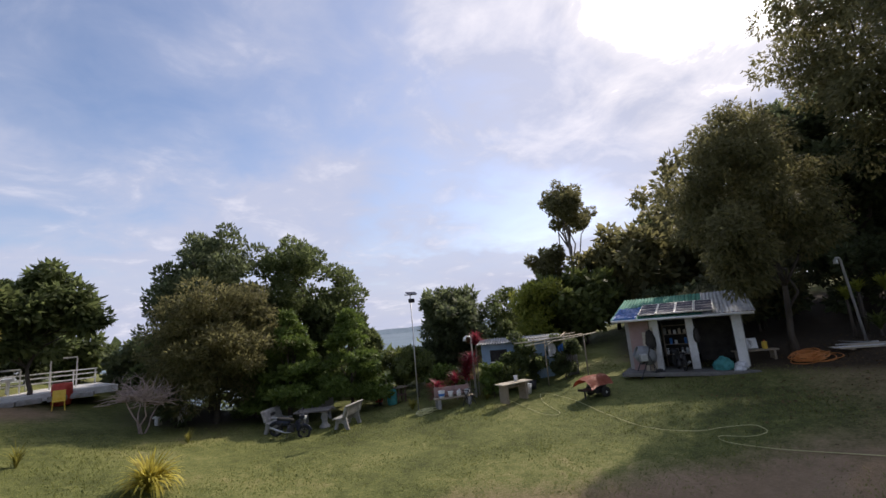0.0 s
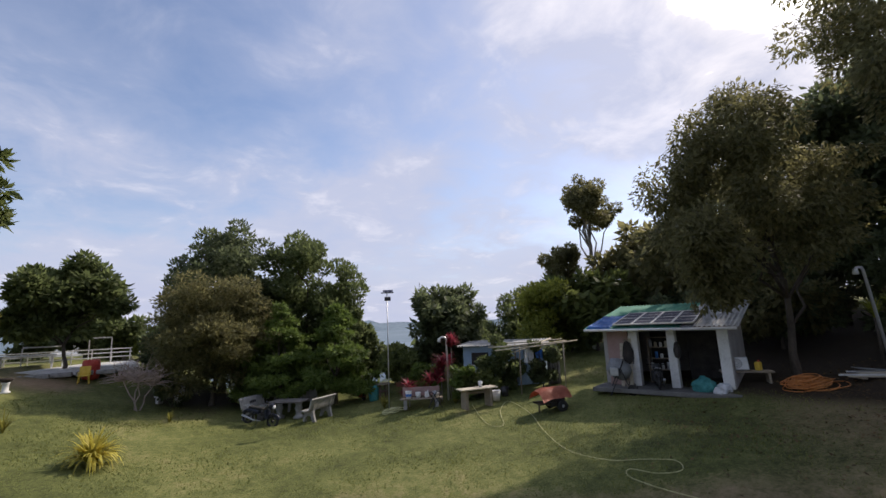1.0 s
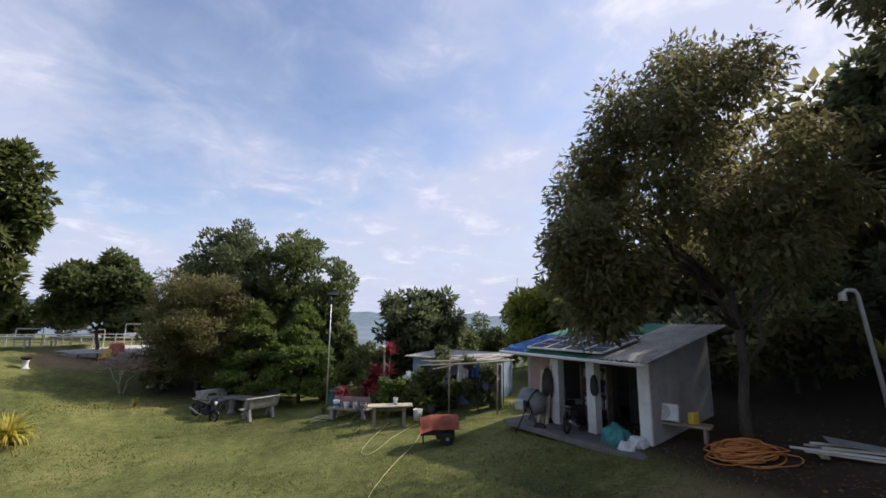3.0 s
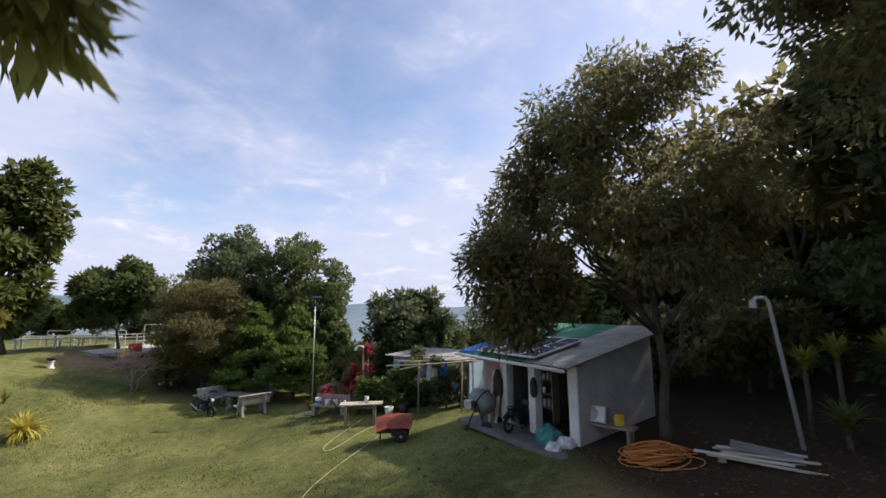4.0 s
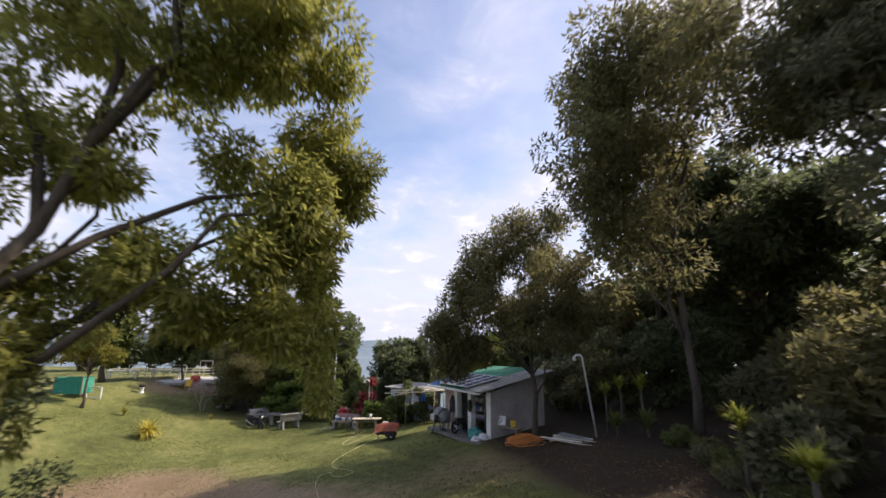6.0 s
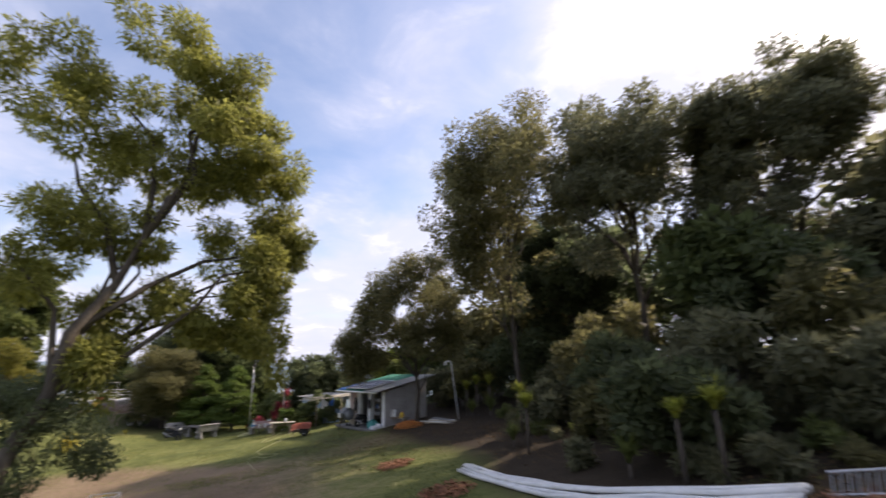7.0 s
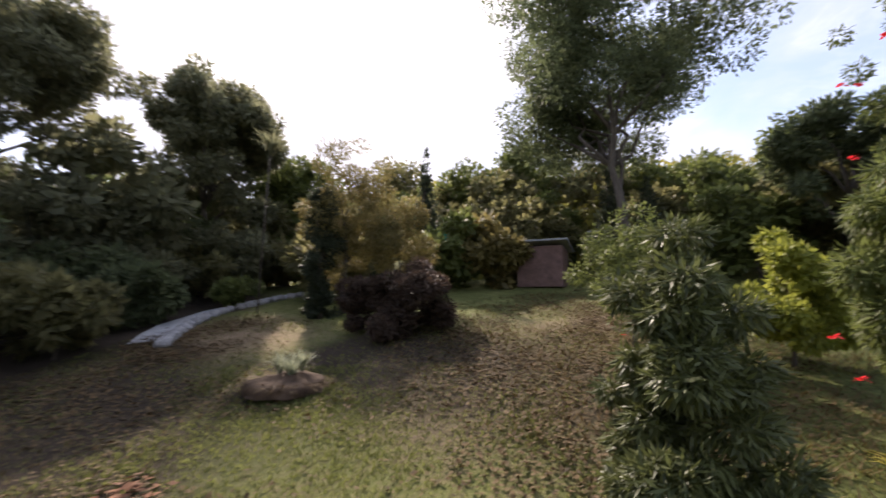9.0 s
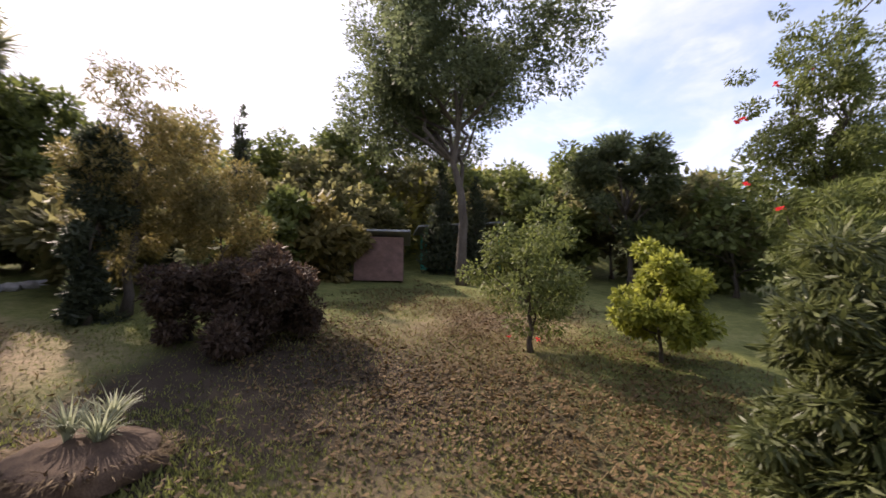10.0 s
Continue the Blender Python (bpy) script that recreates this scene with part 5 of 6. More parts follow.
# ---------------------------------------------------------------- the far left corner
def terrace():
    ob = thing("terrace", Matrix.Translation((-21.0, 29.5, 1.3)) @ Matrix.Rotation(radians(28), 4, "Z") @ Matrix.Diagonal((0.7, 0.7, 0.8, 1)), "pale concrete terrace with a white railing", "terrace", kind="structure")
    part("slab", box_bm(15, 7, 0.45, (0, 0, 0), 0.03), PALE_SLAB, ob)
    for k in range(11):
        part("post", box_bm(0.1, 0.1, 1.1, (-7.3 + 1.45 * k, 2.6, 0.45), 0.01), WHITE_WALL, ob)
    for z in (0.85, 1.2, 1.5):
        part("rail", box_bm(14.7, 0.07, 0.09, (0, 2.6, z), 0.01), WHITE_WALL, ob)
    rng = np.random.default_rng(5)
    for k in range(9):
        part("stone", box_bm(0.9 + rng.random() * 0.6, 0.6, 0.3, (-6 + 1.4 * k, -4.2 - 0.3 * rng.random(), -0.05), 0.06, Matrix.Rotation(rng.normal() * 0.2, 4, "Z")), STONE, ob)
    for k, (x, w, h) in enumerate(((-3.5, 2.0, 1.6), (1.0, 2.6, 1.5), (4.8, 1.6, 2.0))):
        part("awning_frame", box_bm(w, 0.08, 0.1, (x, 0.5, 0.45 + h), 0.01), WHITE_WALL, ob)
        for s in (-1, 1):
            part("awning_post", box_bm(0.09, 0.09, h, (x + s * w / 2, 0.5, 0.45), 0.01), WHITE_WALL, ob)


terrace()


def patio_table(x, y):
    ob = thing("patio_table", pose(x, y, 1.66, 0, 0, 28), "long white table standing on the terrace", "table")
    part("tabletop", box_bm(2.6, 1.0, 0.08, (0, 0, 0.74), 0.01), WHITE_WALL, ob)
    for a in (-1.1, 1.1):
        for c in (-0.4, 0.4):
            part("leg", box_bm(0.09, 0.09, 0.74, (a, c, 0), 0.008), WHITE_WALL, ob)


patio_table(-21.0, 29.6)
patio_table(-24.0, 27.8)


def garden_pedestal(x, y):
    ob = thing("garden_pedestal", pose(x, y, gz(x, y) - 0.02) @ Matrix.Scale(0.75, 4), "short white pedestal with a dark bowl on the grass", "pedestal")
    part("column", lathe_bm([(0.26, 0), (0.26, 0.08), (0.17, 0.14), (0.15, 0.5), (0.20, 0.58), (0.20, 0.64)], 18), WHITE_WALL, ob, soft=True)
    part("bowl", put(lathe_bm([(0.12, 0), (0.30, 0.10), (0.34, 0.24), (0.30, 0.24), (0.20, 0.10)], 18), Matrix.Translation((0, 0, 0.64))), POT, ob, "dark shallow bowl", soft=True)


garden_pedestal(-17.9, 23.4)


def far_house():
    ob = thing("far_house", pose(-30, 55, gz(-30, 55), 0, 0, 25), "distant pale house with a light green roof", "house")
    part("wall", box_bm(9, 6, 3.0, (0, 0, 0), 0.02), WHITE_WALL, ob)
    bm = bmesh.new()
    vs = [bm.verts.new(v) for v in ((-5, -3.6, 2.9), (5, -3.6, 2.9), (5, 3.6, 2.9), (-5, 3.6, 2.9), (-4.4, 0, 4.7), (4.4, 0, 4.7))]
    for f in ((0, 1, 5, 4), (2, 3, 4, 5), (1, 2, 5), (3, 0, 4), (3, 2, 1, 0)):
        bm.faces.new([vs[i] for i in f])
    part("roof", bm, CLEAR_SHEET, ob)
    for k in (-2.5, 0.5, 3):
        # dark panes carry the rooms' shade as colour
        win = part("window", box_bm(1.1, 0.08, 1.1, (k, -3.0, 1.0), 0.01), SHADE_AND_CLOTH, ob)
        part("sill", box_bm(1.2, 0.16, 0.07, (k, -3.04, 0.93), 0.01), WHITE_WALL, win)


far_house()


def plastic_chair(x, y, turn):
    ob = thing("garden_chair", pose(x, y, gz(x, y), 0, 0, turn), "yellow plastic garden chair at the lawn's edge", "chair")
    part("seat", box_bm(0.5, 0.48, 0.05, (0, 0, 0.42), 0.02), YELLOW_PAINT, ob)
    part("backrest", box_bm(0.5, 0.05, 0.5, (0, 0.22, 0.45), 0.02, Matrix.Rotation(radians(-10), 4, "X")), YELLOW_PAINT, ob)
    for a in (-0.2, 0.2):
        for b in (-0.18, 0.2):
            part("leg", tube_bm([(a, b, 0.44), (a * 1.2, b * 1.15, 0)], 0.025, 6), YELLOW_PAINT, ob)
        part("armrest", tube_bm([(a * 1.15, 0.22, 0.65), (a * 1.15, -0.2, 0.63), (a * 1.15, -0.2, 0.45)], 0.022, 6), YELLOW_PAINT, ob)


plastic_chair(-16.9, 27.4, 20)
barrel(-17.3, 28.8, RED_PAINT, "red plastic drum under the tree", 1.1, 0.42)


def bare_shrub(x, y, h, r, seed):
    rng = np.random.default_rng(seed)
    ob = thing("bare_shrub", Matrix.Translation((x, y, gz(x, y) - 0.05)), "leafless pinkish shrub of tangled twigs", "shrub")
    bm = bmesh.new()
    for k in range(4):
        a = 1.57 * k + rng.random()
        fork = np.array((0.45 * r * math.cos(a), 0.45 * r * math.sin(a), h * (0.34 + 0.16 * rng.random())))
        tube_bm(branch_points((0.1 * math.cos(a), 0.1 * math.sin(a), 0), fork, rng), [0.04, 0.034, 0.03, 0.025, 0.02], 6, bm)
        for _ in range(46):
            d = rng.normal(size=3)
            d[2] = abs(d[2]) * 1.1 - 0.15
            tip = fork + d / np.linalg.norm(d) * r * (0.4 + 0.6 * rng.random())
            tube_bm(branch_points(fork, tip, rng, 5, 0.25), [0.020, 0.017, 0.014, 0.010, 0.005], 4, bm, cap=False)
    part("twig_tangle", bm, TWIG, ob)


bare_shrub(-12.6, 23.6, 3.2, 1.4, 3)


def white_stall():
    ob = thing("white_bench", pose(-11.9, 25.4, gz(-11.9, 25.4), 0, 0, -15) @ Matrix.Scale(0.85, 4), "white slab seat under the trees", "bench")
    part("seat", box_bm(1.6, 0.5, 0.1, (0, 0, 0.5), 0.02), WHITE_WALL, ob)
    for a in (-0.6, 0.6):
        part("leg", box_bm(0.2, 0.45, 0.5, (a, 0, 0), 0.02), WHITE_WALL, ob)
    part("backrest", box_bm(1.6, 0.1, 0.5, (0, 0.25, 0.6), 0.02), WHITE_WALL, ob)


white_stall()


def net_frame():
    ob = thing("net_pen", pose(-19.4, 18.9, gz(-19.4, 18.9), 0, 0, 15), "small pen hung with green shade net", "pen")
    for a in (-0.9, 0.9):
        for b in (-0.6, 0.6):
            part("post", box_bm(0.07, 0.07, 1.3, (a, b, 0), 0.005), WOOD, ob)
    for b in (-0.62, 0.62):
        part("net", box_bm(1.8, 0.02, 1.1, (0, b, 0.12), 0.003), GREEN_NET, ob)
    for a in (-0.92, 0.92):
        part("net", box_bm(0.02, 1.2, 1.1, (a, 0, 0.12), 0.003), GREEN_NET, ob)
    fr = thing("garden_gate", pose(-18.2, 19.4, gz(-18.2, 19.4), 0, 0, 10), "white painted wooden gate frame on the grass", "gate")
    for a in (-0.5, 0.5):
        part("post", box_bm(0.1, 0.1, 0.8, (a, 0, 0), 0.01), WHITE_WALL, fr)
    for z in (0.02, 0.74):
        part("bar", box_bm(0.9, 0.1, 0.1, (0, 0, z), 0.01), WHITE_WALL, fr)


net_frame()


def wire_crate(x, y):
    ob = thing("wire_crate", pose(x, y, gz(x, y), 0, 0, 18), "white wire crate standing on the bare earth", "crate")
    for a in (-0.45, 0.45):
        for b in (-0.3, 0.3):
            part("upright", tube_bm([(a, b, 0), (a, b, 0.7)], 0.018, 6), WHITE_PLASTIC, ob)
    for z in (0.03, 0.36, 0.7):
        for b in (-0.3, 0.3):
            part("bar", tube_bm([(-0.45, b, z), (0.45, b, z)], 0.014, 6), WHITE_PLASTIC, ob)
        for a in (-0.45, 0.45):
            part("bar", tube_bm([(a, -0.3, z), (a, 0.3, z)], 0.014, 6), WHITE_PLASTIC, ob)
    part("brace", tube_bm([(-0.45, -0.3, 0.03), (0.45, -0.3, 0.7)], 0.012, 6), WHITE_PLASTIC, ob)


wire_crate(0.9, 1.7)


# ---------------------------------------------------------------- along the wood
def pipe_bundle():
    ob = thing("pipe_bundle", Matrix.Translation((0, 0, 0)), "bundle of long white plastic pipes on the grass", "pipes")
    rng = np.random.default_rng(4)
    a, b = np.array((14.0, -1.2)), np.array((18.75, -9.25))
    side = np.array((0.86, 0.51))
    for k in range(6):
        pts = []
        for j in range(9):
            f = j / 8
            p = a + (b - a) * f + side * (0.11 * k - 0.3 + 0.05 * rng.normal()) - side * 0.85 * math.sin(math.pi * f)
            pts.append((p[0], p[1], gz(p[0], p[1]) + 0.07 + (0.08 if k in (2, 3) else 0)))
        part("pipe", tube_bm(pts, 0.055, 8), WHITE_PLASTIC, ob, soft=True)


pipe_bundle()


def lying_ladder():
    a, b = Vector((18.9, -9.5, gz(18.9, -9.5) + 0.05)), Vector((21.2, -11.6, gz(21.2, -11.6) + 0.05))
    ob = thing("ladder", Matrix.Translation((0, 0, 0)), "long aluminium ladder lying on its edge", "ladder")
    rise = Vector((0.14, 0.10, 0.32))
    part("stile", tube_bm([a, b], 0.024, 6), GALV, ob)
    part("stile", tube_bm([a + rise, b + rise], 0.024, 6), GALV, ob)
    n = 28
    for k in range(n):
        p = a + (b - a) * ((k + 0.5) / n)
        part("rung", tube_bm([p, p + rise], 0.010, 6), GALV, ob)


lying_ladder()


def pole_pair(x, y, h):
    ob = thing("leaning_poles", Matrix.Translation((x, y, gz(x, y))), "two thin bare poles standing at the wood's edge", "poles")
    for d in (0, 0.3):
        part("pole", tube_bm([(d, 0, -0.05), (d - 0.12, 0.1, h)], [0.011, 0.007], 6), PALE_BARK, ob)


pole_pair(21.6, -10.6, 2.6)


def border_stones():
    rng = np.random.default_rng(6)
    ob = thing("stone_border", Matrix.Translation((0, 0, 0)), "row of rough grey stones along the path", "stones")
    pts = [(26.9, -9.9), (27.9, -9.5), (29.4, -8.9), (30.8, -8.6), (32.2, -8.7), (33.6, -9.2), (34.9, -9.6), (36, -10.5)]
    for i in range(len(pts) - 1):
        for f in (0, 0.35, 0.7):
            x, y = pts[i][0] + (pts[i + 1][0] - pts[i][0]) * f, pts[i][1] + (pts[i + 1][1] - pts[i][1]) * f
            bm = bmesh.new()
            bmesh.ops.create_icosphere(bm, subdivisions=2, radius=1)
            for v in bm.verts:
                k = 1 + 0.3 * noise.noise(v.co * 1.5 + Vector((i * 3 + f, 0, 0)))
                v.co = Vector((v.co.x * 0.26 * k, v.co.y * 0.2 * k, v.co.z * 0.17 * k))
            put(bm, Matrix.Translation((x, y, gz(x, y) + 0.08)) @ Matrix.Rotation(rng.random() * 3, 4, "Z"))
            part("stone", bm, STONE, ob)


border_stones()


def round_planter(x, y):
    ob = thing("planting_mound", Matrix.Translation((x, y, gz(x, y) - 0.08)), "low round mound of dry brown stalks and soil", "planting bed")
    bm = bmesh.new()
    bmesh.ops.create_icosphere(bm, subdivisions=4, radius=1)
    for v in bm.verts:
        k = 1 + 0.16 * noise.noise(v.co * 1.8) + 0.10 * noise.noise(v.co * 6.0)
        v.co = Vector((v.co.x * 1.0 * k, v.co.y * 0.85 * k, max(-0.1, v.co.z) ** 1 * 0.34 * k))
    part("soil", bm, MOUND, ob, soft=True)
    rng = np.random.default_rng(12)
    verts = []
    for _ in range(900):
        a = rng.random() * 6.283
        r = 0.72 + 0.3 * rng.random()
        p = np.array((r * math.cos(a), 0.85 * r * math.sin(a), 0.10 + 0.10 * rng.random()))
        out, sd = np.array((math.cos(a), math.sin(a), 0)), np.array((-math.sin(a), math.cos(a), 0))
        tip = p + out * (0.10 + 0.16 * rng.random()) + sd * 0.06 * rng.normal() + np.array((0, 0, 0.16 * rng.random() - 0.06))
        verts += [p - sd * 0.012, p + sd * 0.012, tip]
    fast_mesh("stalk_fringe", np.array(verts), 3, LEAF["litter"], ob)


round_planter(23.8, -15.1)


def red_hut():
    ob = thing("brick_oven_hut", pose(36.8, -22.3, gz(36.8, -22.3) - 0.1, 0, 0, 70), "small dull red brick hut with a sheet roof", "hut")
    rng = np.random.default_rng(31)
    for sx, sy, ax, ay in ((2.2, 0.14, 0, -0.83), (2.2, 0.14, 0, 0.83), (0.14, 1.5, -1.03, 0), (0.14, 1.5, 1.03, 0)):
        part("wall", box_bm(sx, sy, 2.0, (ax, ay, 0), 0.01), BRICK, ob)
    bm = bmesh.new()
    for row in range(17):
        for k in range(9):
            u = -1.0 + 0.245 * k + (0.12 if row % 2 else 0)
            if u < 1.02 and not (-0.75 < u < 0.2 and row < 12):
                box_bm(0.22, 0.03, 0.09, (u, -0.905 - 0.008 * rng.random(), 0.06 + 0.115 * row), bm=bm)
    part("brickwork", bm, BRICK, ob)
    part("roof", box_bm(2.8, 2.4, 0.1, (0, 0, 2.05), 0.02, Matrix.Rotation(radians(7), 4, "X")), GREY_SHEET, ob)
    # near-black box stands in for the shade within the doorway
    part("opening", box_bm(0.8, 0.06, 1.2, (-0.3, -0.9, 0.1), 0.01), SHADE_AND_CLOTH, ob)


red_hut()


def canopy_hut():
    ob = thing("green_shelter", pose(39.6, -28.0, gz(39.6, -28) - 0.1, 0, 0, 75), "open shelter with a green front and sheet roof", "shelter")
    for a in (-2, -0.6, 0.8, 2.2):
        part("post", box_bm(0.1, 0.1, 2.6, (a, -1.1, 0), 0.01), GREEN_NET, ob)
        part("back_post", box_bm(0.1, 0.1, 2.6, (a, 1.1, 0), 0.01), GREEN_NET, ob)
    part("roof", box_bm(5.2, 3.0, 0.1, (0.1, 0, 2.6), 0.02, Matrix.Rotation(radians(5), 4, "Y")), GREY_SHEET, ob)
    part("panel", box_bm(4.2, 0.05, 1.0, (0.1, -1.15, 0.1), 0.01), GREEN_NET, ob)
    for k in range(5):
        part("slat", box_bm(0.08, 0.04, 0.8, (-0.8 + 0.3 * k, -1.22, 0.15), 0.005), WHITE_WALL, ob)


canopy_hut()


def garden_sign(x, y, top):
    z = gz(x, y)
    ob = thing("garden_sign", pose(x, y, z - 0.05, 0, 0, 75), "small bright green board on a thin post", "sign")
    part("post", tube_bm([(0, 0, 0), (0, 0, top - z)], 0.05, 8), GALV, ob)
    part("board", box_bm(0.75, 0.05, 0.6, (0, -0.06, top - z - 0.5), 0.01), GREEN_NET, ob)
    part("lower_board", box_bm(0.9, 0.05, 0.35, (0.1, -0.06, top - z - 1.1), 0.01), YELLOW_PAINT, ob)


garden_sign(41.0, -16.7, 9.9)


def mast(x, y, h):
    ob = thing("radio_mast", Matrix.Translation((x, y, gz(x, y))), "distant slim lattice radio mast", "mast")
    bm = bmesh.new()
    for a in range(3):
        c, s = math.cos(2.1 * a), math.sin(2.1 * a)
        tube_bm([(1.2 * c, 1.2 * s, 0), (0.35 * c, 0.35 * s, h)], 0.12, 5, bm)
    part("lattice", bm, GALV, ob)


mast(50, 333, 60)


# ---------------------------------------------------------------- trees and shrubs
# the clump on the far side of the lawn
tree("round_tree", -18.6, 28.6, 6.9, 2.9, 101, "dark", "round", 0.17, 120, 30000, 0.38, 0.17, "round dark green tree beside the terrace")
tree("bronze_conifer", -10.0, 26.0, 7.9, 3.7, 102, "brown", "round", 0.06, 120, 44000, 0.20, 0.065, "dense bronze-green conifer with reddish tips", droop=0.1, layer=0.5, lobed=26)
tree("dark_tree", -10.7, 30.4, 11.8, 3.7, 103, "deep", "round", 0.03, 110, 32000, 0.26, 0.12, "tall dark green tree behind the conifers", droop=-0.6, layer=0.7, lobed=26)
tree("dark_tree", -5.4, 29.6, 11.6, 3.7, 104, "dark", "round", 0.03, 110, 33000, 0.26, 0.12, "tall dark green tree behind the conifers", droop=-0.6, layer=0.7, lobed=26)
tree("dark_tree", -8.0, 32.2, 9.6, 3.4, 105, "deep", "round", 0.05, 50, 14000, 0.34, 0.16, "tall dark green tree behind the conifers", droop=-0.6, layer=0.55)
tree("green_conifer", -6.5, 25.6, 5.8, 2.6, 106, "bright", "cone", 0.16, 60, 20000, 0.24, 0.09, "feathery bright green conifer behind the benches", droop=0.1, layer=0.3)
tree("green_conifer", -3.4, 24.7, 5.6, 2.6, 107, "bright", "cone", 0.16, 60, 20000, 0.24, 0.09, "feathery bright green conifer behind the benches", droop=0.1, layer=0.3)
tree("green_conifer", -8.2, 27.2, 5.0, 1.9, 108, "mid", "cone", 0.05, 34, 7000, 0.22, 0.07, "feathery green conifer under the trees", droop=0.5)
tree("column_tree", -2.2, 27.5, 6.0, 1.2, 109, "dark", "column", 0.1, 26, 6000, 0.26, 0.1, "narrow dark tree beside the lamp post")
tree("garden_shrub", -11.6, 25.0, 1.8, 1.0, 110, "deep", "round", 0.1, 14, 2200, 0.2, 0.08, "dark shrub under the conifer", "shrub")
tree("mango_tree", 2.9, 26.0, 6.3, 2.8, 111, "deep", "round", 0.06, 60, 16000, 0.36, 0.14, "dense dark round mango tree beyond the shed")
tree("small_shrub", 1.0, 22.6, 2.0, 1.1, 112, "bright", "round", 0.05, 16, 2600, 0.2, 0.09, "pale green leafy shrub by the standpipe", "shrub")
tree("small_shrub", 3.4, 20.2, 1.2, 1.1, 113, "mid", "round", 0.05, 18, 3000, 0.24, 0.1, "leafy green shrub behind the work table", "shrub")
tree("small_shrub", 0.2, 24.2, 3.2, 1.3, 114, "mid", "column", 0.05, 18, 3200, 0.22, 0.09, "climbing plant on the fence by the lamp post", "shrub")

# woods down in the valley
rng = np.random.default_rng(99)
FAR = [(-22 + 30 * rng.random(), 40 + 26 * rng.random(), 0.0, 2.4 + 1.6 * rng.random()) for _ in range(46)]
FAR = [(x, y, gz(x, y) + 0.8, r) for x, y, z, r in FAR]
for _ in range(260):
    fx, fy = -150 + 185 * rng.random(), 62 + 150 * rng.random()
    if fx > 2 + 0.1 * fy or abs(fx + 48) < 12 and fy < 90:
        continue
    FAR.append((fx, fy, gz(fx, fy) + 1.5 + 3.0 * rng.random(), 3.5 + 3.5 * rng.random()))
for _ in range(230):
    fx, fy = -6 + 70 * rng.random(), 42 + 190 * rng.random() ** 1.4
    if fx < 2 + 0.1 * fy - 12:
        continue
    FAR.append((fx, fy, gz(fx, fy) + 0.9 + 2.0 * rng.random(), 2.6 + 2.0 * rng.random() + 0.012 * fy))
far_wood = leaf_cloud("far_woods", [f[:3] for f in FAR], [f[3] for f in FAR], 32000, 0.9, 0.55, LEAF["dark"], None, rng)
tagged(far_wood, "dark treetops down in the valley", "woods", kind="stuff")

HILLSIDE = []
while len(HILLSIDE) < 460:
    hx, hy = 42 + 95 * rng.random() ** 1.3, -75 + 80 * rng.random()
    if (hx - 47) * 0.95 - (hy + 8) * 0.3 > 0:
        HILLSIDE.append((hx, hy, gz(hx, hy) + 0.6 + 1.6 * rng.random(), 1.5 + 1.9 * rng.random() + 0.012 * (hx - 42)))
hill_wood = leaf_cloud("hillside_woods", [h[:3] for h in HILLSIDE], [h[3] for h in HILLSIDE], 40000, 0.7, 0.42, LEAF["yellow"], None, rng)
tagged(hill_wood, "dense olive-green trees covering the hillside", "woods", kind="stuff")

for i, (x, y, h, r) in enumerate(((-4.5, 32.5, 4.4, 2.4), (-1.5, 30.1, 3.4, 1.9), (0.6, 28.2, 2.8, 1.5), (5.6, 29.7, 4.2, 2.2), (-7, 34.8, 5, 2.6), (8.0, 30.5, 5.0, 2.6), (10.4, 32.0, 6.0, 2.8))):
    tree("screen_bush", x, y, h, r, 520 + i, "dark" if i % 2 else "mid", "round", 0.02, 30, 5500, 0.26, 0.13, "dense green bush behind the lamp post", "bush", group="bushes behind the lamp post")
tree("vine", 4.6, 20.2, 2.7, 1.2, 115, "dark", "round", 0.02, 26, 6000, 0.16, 0.09, "leafy vine hanging over the drying rack", "vine", trunk=0.04)
tree("vine", 6.2, 18.9, 2.5, 0.9, 116, "deep", "column", 0.02, 20, 4500, 0.16, 0.09, "leafy vine hanging over the drying rack", "vine", trunk=0.04)
tree("small_shrub", 2.5, 19.6, 1.9, 0.65, 117, "bright", "round", 0.02, 14, 2600, 0.14, 0.08, "low green shrub under the red plants", "shrub", trunk=0.02)
for i, (x, y, h, r) in enumerate(((-38, 37, 4.6, 2.6), (-34, 38, 4.0, 2.4), (-31, 39.5, 4.2, 2.6), (-27, 40, 3.8, 2.4), (-23, 39, 4.2, 2.4), (-19.5, 37.5, 3.8, 2.2), (-15.5, 35.5, 4.0, 2.4), (-13.5, 33, 4.4, 2.4))):
    tree("hedge_tree", x, y, h, r, 118 + i * 50, "dark" if i % 2 else "deep", "round", 0.02, 30, 5000, 0.4, 0.2, "dense green tree behind the terrace", group="trees behind the terrace")

